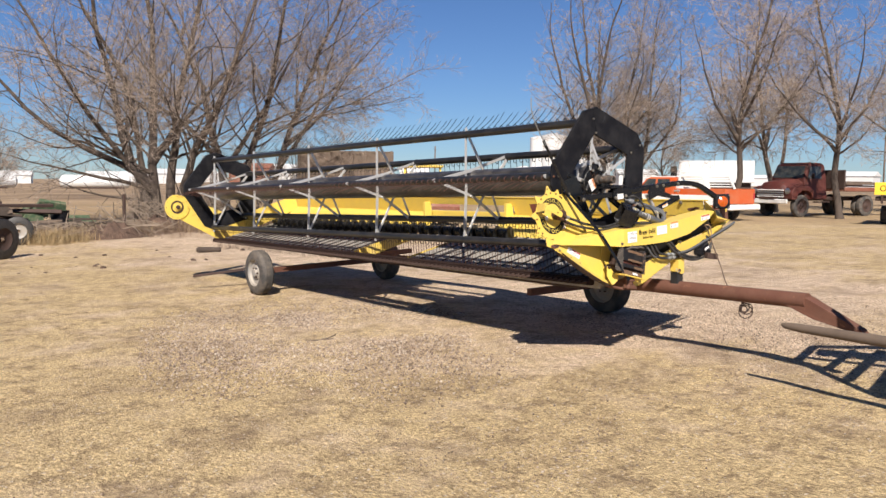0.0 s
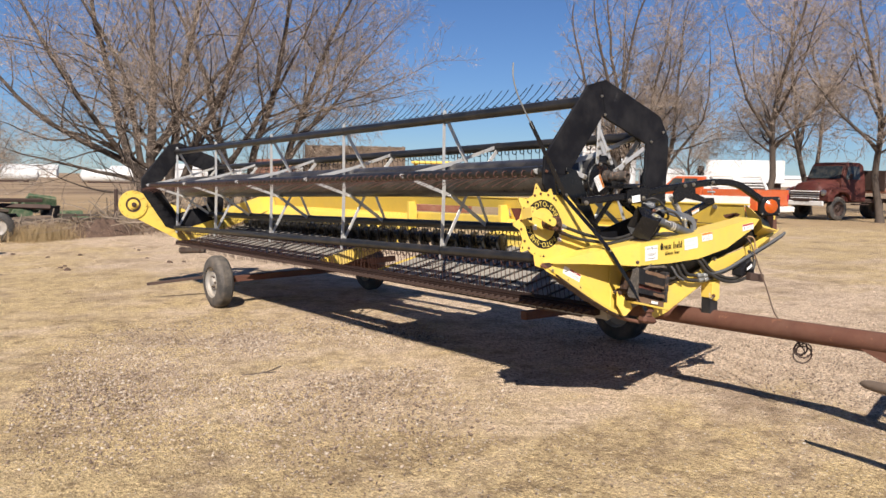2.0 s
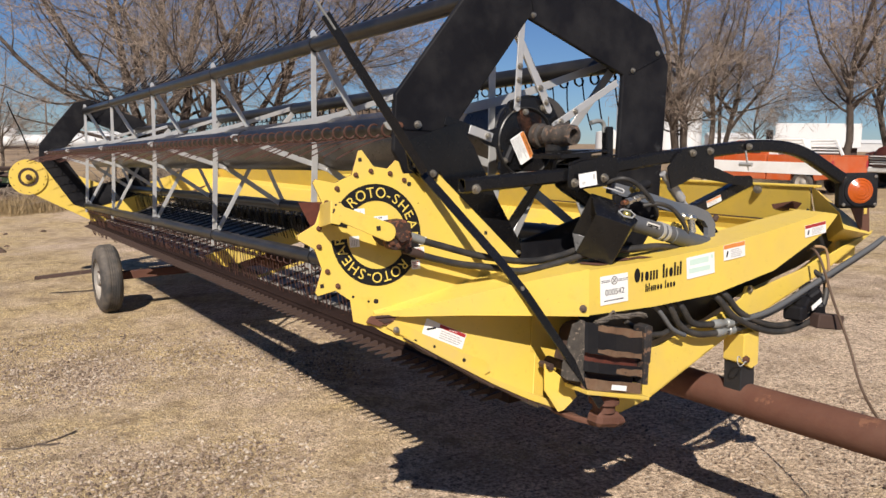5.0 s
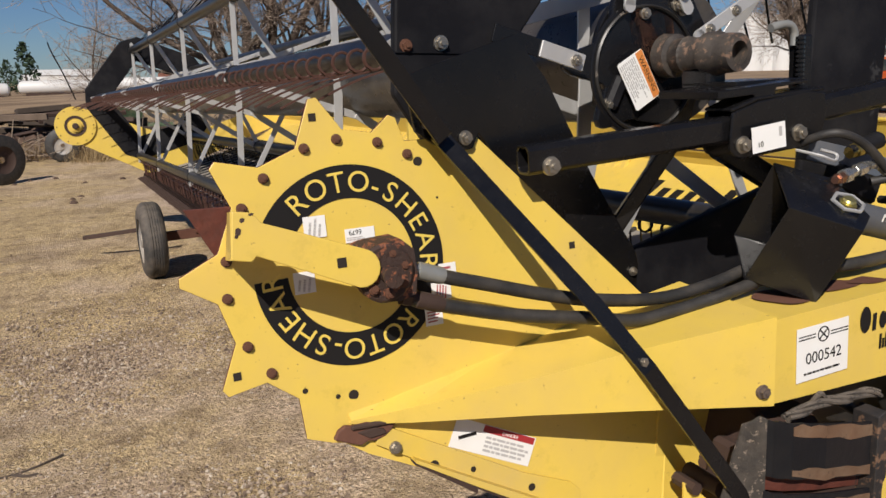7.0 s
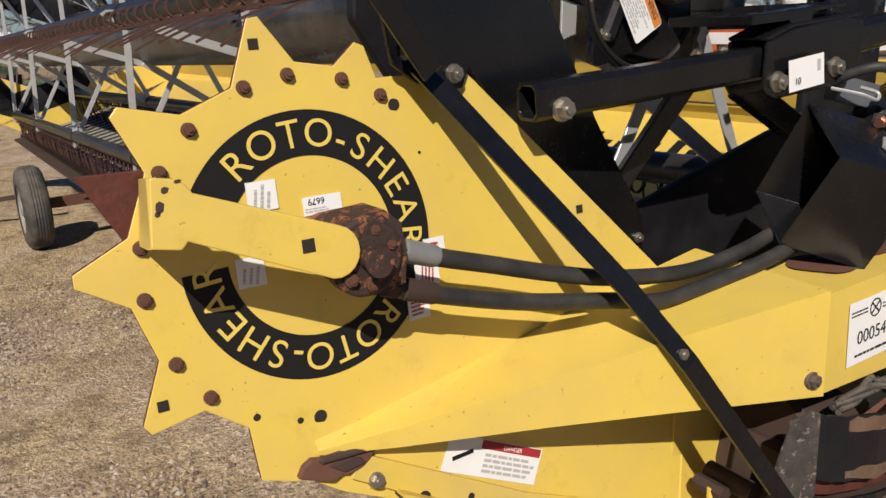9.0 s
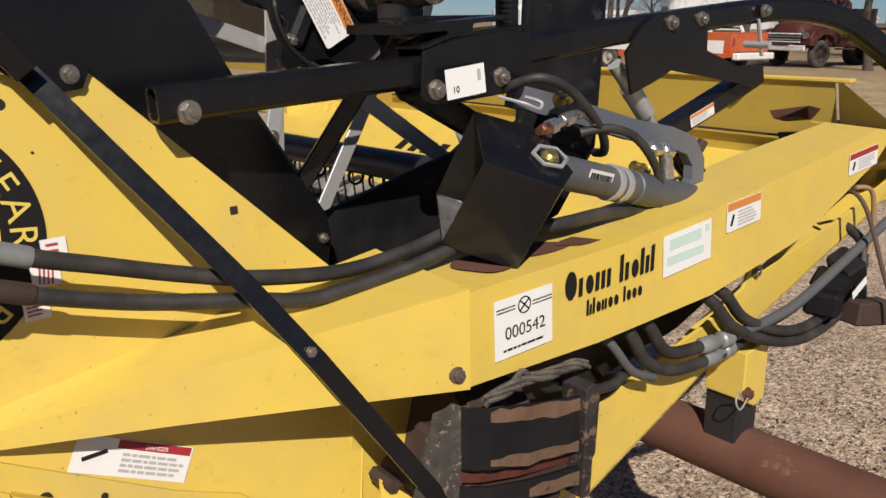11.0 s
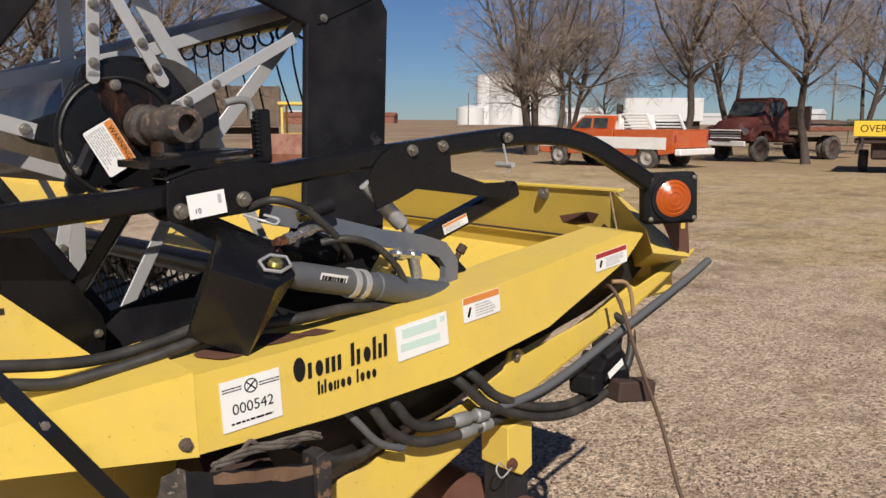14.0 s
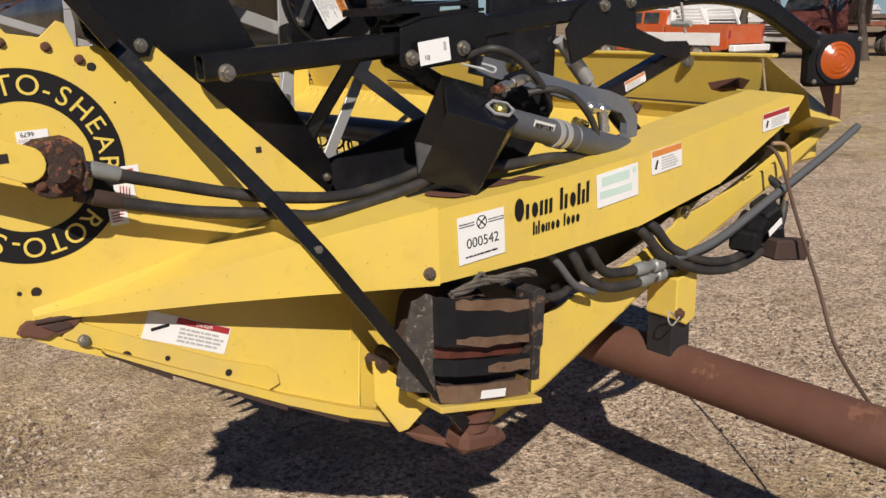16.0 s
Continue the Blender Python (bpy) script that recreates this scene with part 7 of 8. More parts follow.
def old_pickup(m):
    t = thing("pickup_truck", "orange and white old pickup truck with a white slatted rack, parked", "pickup truck", m)
    half = 0.98
    front = [(0.0, 0.62), (0.0, 1.05), (-0.10, 1.12), (-1.45, 1.18), (-1.50, 0.40), (-1.28, 0.40), (-1.20, 0.68), (-1.0, 0.83), (-0.75, 0.83), (-0.52, 0.68), (-0.45, 0.40), (-0.1, 0.42)]
    part("front_body", body_sides(front, half), orange, t, "", 0.03)
    mid = [(-1.48, 0.42), (-1.48, 1.18), (-3.05, 1.20), (-3.05, 0.42)]
    part("cab_lower", body_sides(mid, half), orange, t, "", 0.02)
    roof = [(-1.30, 1.18), (-1.72, 1.58), (-1.86, 1.63), (-2.90, 1.63), (-3.10, 1.55), (-3.10, 1.18)]
    part("cab_roof", body_sides(roof, half - 0.02, 0.16), orange, t, "", 0.04)
    part("roof_skin", Shape().box((-2.40, 0, 1.645), (1.0, 1.68, 0.04), bevel=0.015), white_paint, t)
    part("windscreen", Shape().prism([(-1.38, -0.82, 1.24), (-1.38, 0.82, 1.24), (-1.71, 0.78, 1.55), (-1.71, -0.78, 1.55)], [(-1.355, -0.82, 1.24), (-1.355, 0.82, 1.24), (-1.685, 0.78, 1.55), (-1.685, -0.78, 1.55)]), glass, t)
    for s in (-1, 1):
        for x0, x1, x2 in ((-1.50, -2.16, -1.80), (-2.26, -2.80, -2.26)):
            part("side_window", Shape().prism([(x0, s * 0.935, 1.24), (x1, s * 0.935, 1.24), (x1, s * 0.885, 1.56), (x2, s * 0.885, 1.56)], [(x0, s * 0.92, 1.24), (x1, s * 0.92, 1.24), (x1, s * 0.87, 1.56), (x2, s * 0.87, 1.56)]), glass, t)
        part("side_stripe", Shape().box((-2.55, s * 0.985, 0.80), (4.9, 0.012, 0.36), bevel=0.003), white_paint, t)
    rear = [(-3.10, 0.42), (-3.10, 1.20), (-5.25, 1.22), (-5.25, 0.52), (-4.75, 0.45), (-4.66, 0.70), (-4.45, 0.85), (-4.2, 0.85), (-3.98, 0.70), (-3.90, 0.42)]
    for s in (-1, 1):
        part("bed_side", Shape().prism([(x, s * half, z) for x, z in rear], [(x, s * (half - 0.12), z) for x, z in rear]), orange, t, "", 0.015)
    part("bed_floor", Shape().box((-4.2, 0, 0.72), (2.1, 1.75, 0.06)), rust_dark, t)
    part("tailgate", Shape().box((-5.24, 0, 0.92), (0.06, 1.72, 0.52), bevel=0.015), orange, t)
    part("rear_bumper", Shape().box((-5.40, 0, 0.55), (0.22, 1.95, 0.20), bevel=0.03), white_paint, t)
    part("front_bumper", Shape().box((0.08, 0, 0.52), (0.16, 1.95, 0.18), bevel=0.03), chrome, t)
    for i in range(5):
        part("rack_slat", Shape().box((-3.22 - 0.02 * i, 0, 1.28 + 0.085 * i), (0.05, 1.75, 0.055), bevel=0.01), white_paint, t)
    part("rack_panel", Shape().prism([(-3.04, -0.90, 1.2), (-3.04, 0.90, 1.2), (-3.16, 0.82, 1.68), (-3.16, -0.82, 1.68)], [(-3.42, -0.92, 1.2), (-3.42, 0.92, 1.2), (-3.34, 0.84, 1.68), (-3.34, -0.84, 1.68)]), white_paint, t, "solid white front of the rack", 0.02)
    for s in (-1, 1):
        part("rack_rail", Shape().box((-3.80, s * 0.88, 1.66), (0.95, 0.08, 0.08), bevel=0.015), white_paint, t)
        part("rack_post", Shape().bar((-4.24, s * 0.88, 1.64), (-4.48, s * 0.88, 1.20), 0.07, 0.08, up=(0, 1, 0)), white_paint, t)
        for i in range(4):
            part("rack_slat", Shape().box((-3.86, s * 0.88, 1.28 + 0.095 * i), (0.95 - 0.04 * i, 0.04, 0.05), bevel=0.01), white_paint, t)
        part("rack_post", Shape().box((-3.24, s * 0.88, 1.43), (0.08, 0.06, 0.48), bevel=0.01), white_paint, t)
    part("tail_light", Shape().box((-5.265, 0.90, 0.95), (0.02, 0.12, 0.22), bevel=0.01), red_ink, t)
    part("tail_light", Shape().box((-5.265, -0.90, 0.95), (0.02, 0.12, 0.22), bevel=0.01), red_ink, t)
    for x, y in ((-0.87, 0.84), (-0.87, -0.84), (-4.33, 0.84), (-4.33, -0.84)):
        car_wheel(t, x, y, 0.37, 0.24, rim_paint)
    return t


def facing(x, y, degrees):
    return Matrix.Translation((x, y, ground_z(x, y))) @ pose(0, 0, 0, 0, 0, degrees)


old_pickup(facing(24.5, 19.5, 91) @ Matrix.Scale(1.09, 4))
old_flatbed(facing(29.9, 15.6, 168) @ Matrix.Scale(1.15, 4))

# sign trailer at the yard's edge
sign = thing("sign_trailer", "rusty flat trailer with a yellow oversize load sign on its end", "trailer", facing(25.38, 7.62, -70) @ Matrix.Scale(1.1, 4))
part("sign_board", Shape().box((0, 0, 1.18), (2.15, 0.03, 0.40), bevel=0.006), surface("sign_yellow", (0.80, 0.52, 0.04), rough=0.5, relief=0.03, vary=0.06), sign)
text_on("sign_words", "OVERSIZE LOAD", 0.27, (0, -0.0165, 1.095), (1, 0, 0), (0, 0, 1), sign, black_ink, 0.001, "CENTER", 0.93)
part("deck", Shape().box((0, 1.9, 0.86), (2.1, 3.6, 0.14), bevel=0.02), rust_dark, sign)
part("undercarriage", Shape().box((0, 1.4, 0.62), (1.3, 2.2, 0.5), bevel=0.05), rust_dark, sign)
for x in (-0.85, 0.85):
    part("wheel", Shape().lathe((x - 0.12, 1.5, 0.30), (x + 0.12, 1.5, 0.30), [(0, 0.16), (0, 0.27), (0.03, 0.30), (0.21, 0.30), (0.24, 0.27), (0.24, 0.16)], 24, True, False), tyre_rubber, sign)
    part("sign_post", Shape().box((x, 0.04, 0.95), (0.06, 0.05, 0.5)), rust_dark, sign)

# dozer with a rusty blade
dozer = thing("dozer", "yellow crawler dozer with a rusty blade and open cab frame", "dozer", facing(13.7, 20.4, 52))
part("blade", Shape().prism([(-0.2, -1.45, 0.15), (-0.2, 1.45, 0.15), (-0.35, 1.45, 0.75), (-0.1, 1.45, 1.35), (-0.1, -1.45, 1.35), (-0.35, -1.45, 0.75)], [(-0.12, -1.45, 0.15), (-0.12, 1.45, 0.15), (-0.27, 1.45, 0.75), (-0.02, 1.45, 1.35), (-0.02, -1.45, 1.35), (-0.27, -1.45, 0.75)]), red_brown, dozer)
part("hull", Shape().box((1.6, 0, 0.95), (2.6, 1.1, 0.8), bevel=0.06), yellow_worn, dozer)
for y in (-0.85, 0.85):
    part("track", Shape().box((1.7, y, 0.45), (2.8, 0.45, 0.8), bevel=0.25), rust_dark, dozer)
for x in (1.4, 2.6):
    for y in (-0.7, 0.7):
        part("cab_post", Shape().bar((x, y, 1.3), (x, y, 2.25), 0.08, 0.08, up=(1, 0, 0)), yellow_worn, dozer)
part("cab_roof", Shape().box((2.0, 0, 2.28), (1.5, 1.65, 0.10), bevel=0.02), yellow_worn, dozer)

# grain box behind the header
gb = thing("grain_box", "weathered brown wooden grain box on a wagon", "wagon", facing(15.6, 29.0, -31))
part("box", Shape().box((0, 0, 2.3), (4.4, 2.2, 1.5), bevel=0.02), wood, gb)
for i in range(8):
    part("stake", Shape().box((-2.1 + 0.6 * i, -1.13, 2.3), (0.10, 0.06, 1.55), bevel=0.008), wood, gb)
part("chassis", Shape().box((0, 0, 1.35), (4.2, 0.9, 0.25)), rust_dark, gb)
for x in (-1.5, 1.5):
    for y in (-0.95, 0.95):
        car_wheel(gb, x, y, 0.5, 0.25, rust_dark)

# green farm machine, far right
gm = thing("seeder", "green farm implement standing beyond the flatbed truck", "farm implement", facing(57.5, 20.3, -60) @ Matrix.Scale(0.7, 4))
part("main_beam", Shape().box((0, 0, 1.7), (7.0, 0.5, 0.5), bevel=0.04), green, gm)
part("hopper", Shape().box((0, 0.5, 2.25), (6.2, 0.7, 0.5), bevel=0.06), green, gm)
for i in range(7):
    part("shank", Shape().bar((-3 + i, 0, 1.6), (-3 + i, 0.3, 0.2), 0.1, 0.14, up=(0, 1, 0)), green, gm)

# box trailer, silos, tanks and sheds in the distance
far_white = surface("far_white", (0.60, 0.60, 0.59), dust=(0.6, 0.56, 0.5), dusty=0.3, rough=0.5, relief=0.0, grain=1, blotch=0.3, vary=0.05)
bt = thing("box_trailer", "long white box trailer parked in the distance", "trailer", facing(83.0, 54.1, -56))
part("box", Shape().box((0, 0, 2.9), (8.6, 2.5, 2.6), bevel=0.05), far_white, bt)
part("undercarriage", Shape().box((0, 0, 0.8), (8.0, 1.2, 1.7)), rust_dark, bt)
part("exhaust_stack", Shape().box((-4.9, 0, 2.4), (0.7, 2.0, 2.2), bevel=0.05), black, bt)
for i, (x, y, r, h) in enumerate(((209.5, 213.0, 3.0, 17.5), (212.8, 208.5, 4.4, 18.2), (217.2, 205.5, 3.2, 17.6), (219.5, 201.8, 3.4, 17.8), (224.0, 197.5, 4.6, 18.4), (203.0, 213.5, 4.8, 6.2))):
    solo("silo", Shape().lathe((x, y, ground_z(x, y) - 0.5), (x, y, 30), [(0, r), (h, r), (h + r * 0.22, r * 0.15)], 32), far_white, "tall white grain silo in the distance" if h > 10 else "low white storage tank in the distance", "silo", group="white silos")
for x, y, turn, ln, r in ((35.0, 139.5, -16, 11.0, 1.1), (16.6, 146.0, -6, 15.6, 1.05), (2.6, 149.0, -3, 11.0, 1.05), (-9.5, 149.0, 3, 11.0, 1.05)):
    tk = thing("tank_trailer", "long white tank trailer across the field", "tank trailer", facing(x, y, turn), "white tank trailers")
    part("tank", Shape().lathe((-ln / 2, 0, 1.2), (ln / 2, 0, 1.2), [(0, 0.3), (0.3, r * 0.85), (0.7, r), (ln - 0.7, r), (ln - 0.3, r * 0.85), (ln, 0.3)], 20), far_white, tk)
    part("undercarriage", Shape().box((0, 0, 0.1), (ln * 0.8, 1.2, 0.5)), rust_dark, tk)
rnd = random.Random(9)
for i in range(26):
    a = radians(rnd.uniform(18, 96))
    d = rnd.uniform(240, 420)
    x, y = d * math.cos(a), d * math.sin(a)
    w, h = rnd.uniform(8, 26), rnd.uniform(2.5, 5)
    s = Shape().box((0, 0, h / 2 - 0.3), (w, 8, h)).prism([(-w / 2 - 0.3, -4.3, h - 0.35), (-w / 2 - 0.3, 4.3, h - 0.35), (-w / 2 - 0.3, 0, h + 1.2)], [(w / 2 + 0.3, -4.3, h - 0.35), (w / 2 + 0.3, 4.3, h - 0.35), (w / 2 + 0.3, 0, h + 1.2)])
    solo("shed", s, far_white if rnd.random() < 0.7 else red_brown, "low farm shed far across the plain", "shed", facing(x, y, math.degrees(a) + 90 + rnd.uniform(-20, 20)), group="far sheds")
for x, y, h in ((116.6, 153.5, 9.5), (70, 175, 9.5), (20, 170, 9.5), (230, 150, 11), (180, 190, 10), (250, 90, 11), (140, 60, 10)):
    solo("utility_pole", Shape().tube((0, 0, -0.5), (0, 0, h), 0.14, 8).box((0, 0, h - 0.7), (2.2, 0.12, 0.12)), wood, "wooden utility pole in the distance", "utility pole", facing(x, y, 40), group="utility poles")


def evergreen(x, y, h, seed):
    r = random.Random(seed)
    t = thing("evergreen", "dark evergreen tree far across the field", "tree", facing(x, y, 0), "far evergreens")
    part("trunk", Shape().tube((0, 0, 0), (0, 0, h * 0.5), 0.2, 8, 0.1), bark, t)
    s = Shape()
    for i in range(420):
        z = h * r.uniform(0.08, 1.0)
        rad = h * 0.32 * (1 - z / h) ** 0.6 * r.uniform(0.5, 1.08)
        a = r.uniform(0, 6.283)
        c = Vector((rad * math.cos(a), rad * math.sin(a), z))
        k = h * 0.06
        s.add([c + Vector((r.uniform(-k, k), r.uniform(-k, k), r.uniform(-k, k))) for _ in range(3)], [(0, 1, 2)])
    part("crown", s, surface("needle_green", (0.025, 0.045, 0.02), rough=0.9, relief=0.0), t)


evergreen(-1.6, 158, 8.5, 1)
evergreen(-4.5, 161, 6.0, 2)

# ---- scrap row beyond the far end ----
dark_wood = surface("dark_rotten_wood", (0.055, 0.040, 0.030), worn=(0.12, 0.09, 0.07), wear=0.18, rough=0.95, relief=0.5, grain=25, vary=0.35)
mulch = surface("brown_mulch", (0.085, 0.052, 0.036), worn=(0.20, 0.14, 0.09), wear=0.25, rough=0.95, relief=0.9, grain=14, blotch=5, vary=0.45)


def heap(x, y, w, d, h, seed, label):
    """A low uneven mound of leaves, twigs and soil."""
    s, n, rows = Shape(), 36, 9
    v = [(0, 0, h * (1 + 0.3 * noise.noise((seed, 0, 0))))]
    for i in range(1, rows + 1):
        t = i / rows
        for k in range(n):
            a = 6.2832 * k / n
            px_, py_ = w * t * math.cos(a), d * t * math.sin(a)
            bumpy = 0.5 * noise.noise((px_ * 3 + seed, py_ * 3, 1)) + 0.35 * noise.noise((px_ * 9, py_ * 9 + seed, 2))
            v.append((px_ * (1 + 0.12 * noise.noise((a, seed, t))), py_, h * (math.cos(t * 1.5708) * (1 + bumpy) if i < rows else 0) - (0.05 if i == rows else 0)))
    f = [(0, 1 + k, 1 + (k + 1) % n) for k in range(n)]
    for i in range(rows - 1):
        f += [(1 + i * n + k, 1 + (i + 1) * n + k, 1 + (i + 1) * n + (k + 1) % n, 1 + i * n + (k + 1) % n) for k in range(n)]
    s.add(v, f)
    return solo("earth_mound", s, mulch, label, "heap", facing(x, y, 0), group="heaps in the scrap row")


heap(2.9, 22.6, 1.2, 0.8, 0.45, 3, "low heap of brown leaves and soil beside the bin")
heap(-0.8, 25.6, 2.6, 1.1, 0.60, 8, "dark heap under a pile of old timber")
heap(6.0, 25.6, 1.9, 1.1, 0.55, 12, "heap of dead brush at the foot of a tree")
heap(1.7, 25.0, 1.3, 0.9, 0.30, 17, "low heap of dead leaves under the green scrap")
sticks, rs = Shape(), random.Random(41)
for i in range(380):
    near_tree = i % 2
    c = Vector((rs.gauss(6.2, 1.1), 25.8 + rs.gauss(0, 0.8), 0)) if near_tree else Vector((rs.uniform(-1.2, 4.6), 23.6 + rs.gauss(0, 0.9), 0))
    c.z = ground_z(c.x, c.y) + rs.uniform(0.08, 0.95 if near_tree else 0.42)
    d = Vector((rs.gauss(0, 1), rs.gauss(0, 0.6), rs.gauss(0, 0.9 if near_tree else 0.35))).normalized() * rs.uniform(0.25, 0.75)
    sticks.pipe([c - d, c + Vector((0, 0, rs.uniform(-0.05, 0.10))), c + d], rs.uniform(0.006, 0.019), 4, 2)
tagged(part("brush_pile", sticks, surface("dry_stick", (0.20, 0.155, 0.115), rough=0.95, relief=0.0, grain=5, blotch=1.0, vary=0.4), None, "tangle of dry grey-brown sticks in the scrap row"), "tangle of dry grey-brown sticks in the scrap row", "brush pile", kind="stuff")
for i in range(26):
    x, y = rs.uniform(-2.0, 4.0), rs.uniform(13.0, 18.5)
    k = rs.uniform(0.02, 0.07)
    clod = Shape().lathe((0, 0, -0.01), (0, 0, 1), [(0, k), (k * 0.35, k * 0.95), (k * 0.7, k * 0.55), (k * 0.8, k * 0.1)], 9)
    solo("soil_clod", clod, mulch, "small dark clod of soil on the yard", "clod", facing(x, y, rs.uniform(0, 360)) @ pose(0, 0, 0, rs.uniform(-15, 15), rs.uniform(-15, 15), 0), group="soil clods")
post = solo("fence_post", Shape().box((0, 0, 0.65), (0.10, 0.10, 1.4), bevel=0.015), rust_dark, "dark weathered wooden fence post", "fence post", facing(3.9, 24.5, 10))


def tyre_on_ground(x, y, turn, r, rim, label):
    t = thing("discarded_road_gear", label, "scrap", facing(x, y, turn))
    a, b = Vector((0, -0.13, r)), Vector((0, 0.13, r))
    part("tyre", Shape().lathe(a, b, [(0, r * 0.55), (0, r * 0.85), (0.04, r), (0.2, r), (0.24, r * 0.85), (0.24, r * 0.55)], 30, True, False), rubber, t)
    d = (b - a).normalized()
    part("rim", Shape().lathe(a + d * 0.03, b, [(0, r * 0.57), (0.03, r * 0.5), (0.05, r * 0.2), (0.03, r * 0.12)], 24, True, False), rim, t)


tyre_on_ground(-1.22, 17.6, 35, 0.50, rust_dark, "old tyre on a rusty rim standing in the scrap row")
tyre_on_ground(0.05, 22.0, -12, 0.42, rim_paint, "old tyre on a pale rim standing in the scrap row")
rnd = random.Random(21)
for i in range(64):
    x = rnd.uniform(-3.5, 1.3) if i % 4 else rnd.uniform(1.3, 4.2)
    y = 26.0 + rnd.uniform(-0.9, 1.2)
    ln = rnd.uniform(0.6, 2.3)
    h = rnd.uniform(0.05, 1.15 if x < 1.2 else 0.45)
    s = Shape().bar((-ln / 2, 0, 0), (ln / 2, 0, rnd.uniform(-0.12, 0.12)), rnd.uniform(0.08, 0.26), rnd.uniform(0.06, 0.20), bevel=0.010)
    solo("scrap_timber", s, rnd.choice((dark_wood, dark_wood, wood, rust_dark)), "weathered beam lying in the scrap row", "scrap", facing(x, y, rnd.uniform(-35, 35)) @ Matrix.Translation((0, 0, h)) @ pose(0, 0, 0, rnd.uniform(-20, 20), rnd.uniform(-8, 8), 0), group="scrap beams")
faded_green = surface("faded_green", (0.045, 0.085, 0.042), worn=RUST, wear=0.25, dust=DUST, dusty=0.5, rough=0.7, relief=0.2)
for i in range(9):
    x = rnd.uniform(1.3, 2.1) if i % 2 else rnd.uniform(2.6, 3.6)
    s = Shape()
    w, h = rnd.uniform(0.4, 1.1), rnd.uniform(0.25, 0.5)
    s.prism([(-w / 2, 0, 0), (w / 2, 0, 0), (w / 2 - 0.1, 0.05, h), (-w / 2 + 0.15, 0.05, h)], [(-w / 2, 0.3, 0), (w / 2, 0.3, 0), (w / 2 - 0.1, 0.2, h), (-w / 2 + 0.15, 0.2, h)])
    solo("green_part", s, faded_green, "faded green machine part in the scrap row", "machine part", facing(x, 26.6 + rnd.uniform(0, 0.9), rnd.uniform(-30, 30)) @ Matrix.Translation((0, 0, rnd.uniform(0.2, 0.65) if i % 2 else 0.15)) @ pose(0, 0, 0, rnd.uniform(-45, 45), rnd.uniform(-15, 15), 0), group="green scrap parts")
solo("black_bin", Shape().lathe((0, 0, 0), (0, 0, 1), [(0, 0.25), (0.02, 0.27), (0.74, 0.31), (0.76, 0.33), (0.78, 0.31), (0.76, 0.29), (0.1, 0.23)], 24), black_plastic, "black plastic bin in the scrap row", "bin", facing(2.33, 26.7, 0))
solo("log", Shape().lathe((-0.30, 0, 0.07), (0.30, 0, 0.075), [(0, 0.055), (0.05, 0.075), (0.3, 0.07), (0.6, 0.06)], 12), dark_wood, "short weathered log on the ground", "log", facing(3.1, 15.2, -35))
rake = thing("old_rake", "rusty toothed farm rake at the end of the scrap row", "farm implement", facing(-3.6, 18.6, 20))
part("rake_beam", Shape().bar((-1.6, 0, 0.95), (1.2, 0, 1.0), 0.09, 0.09), rust, rake)
for i in range(22):
    x = -1.5 + 0.12 * i
    part("rake_tooth", Shape().pipe([(x, 0, 0.97), (x + 0.02, -0.25, 1.05), (x + 0.02, -0.5, 0.75), (x, -0.35, 0.25)], 0.008, 5, 4), rust, rake)
for x in (-1.5, 1.1):
    part("rake_wheel", Shape().ring((x, 0.1, 0.5), (1, 0, 0), 0.5, 0.44, 0.06, 24), rust_dark, rake)

# implement with a long pole, standing beside the yard's entrance
frame_ob = thing("implement_frame", "rusty lattice implement frame with a long tapered pole", "farm implement", YARD)
part("pole", Shape().pipe([(0.87, -1.66, 0.56), (0.84, -1.85, 0.557), (0.69, -2.92, 0.57), (0.45, -4.6, 0.60)], [0.012, 0.034, 0.045, 0.05], 12, 4), wood, frame_ob, "weathered tapered wooden pole")
for a, b, w in (((1.85, -2.20), (2.42, -2.90), 0.10), ((1.10, -2.43), (0.42, -3.45), 0.08), ((1.85, -2.20), (1.10, -2.43), 0.06), ((1.62, -2.36), (1.95, -3.25), 0.30), ((1.30, -2.42), (1.55, -3.35), 0.06), ((2.42, -2.90), (0.42, -3.45), 0.12), ((1.95, -2.55), (0.95, -2.78), 0.05), ((2.10, -2.75), (0.72, -3.08), 0.07), ((2.42, -2.90), (2.70, -4.10), 0.10), ((0.42, -3.45), (0.45, -4.6), 0.10), ((0.45, -4.6), (2.70, -4.10), 0.10)):
    part("frame_bar", Shape().bar((*a, 1.32), (*b, 1.32), w, 0.06, bevel=0.006), rust, frame_ob)
for x, y in ((2.70, -4.10), (0.45, -4.6)):
    part("frame_post", Shape().bar((x, y, 0.0), (x, y, 1.33), 0.09, 0.09, up=(1, 0, 0)), rust, frame_ob)

# ---- grass, weeds and stones ----
straw_mat = surface("dry_grass", (0.33, 0.24, 0.125), rough=0.9, relief=0.0, grain=6, blotch=0.8, vary=0.3)
brush_mat = surface("brown_weeds", (0.17, 0.115, 0.08), rough=0.95, relief=0.0, grain=6, blotch=0.8, vary=0.35)


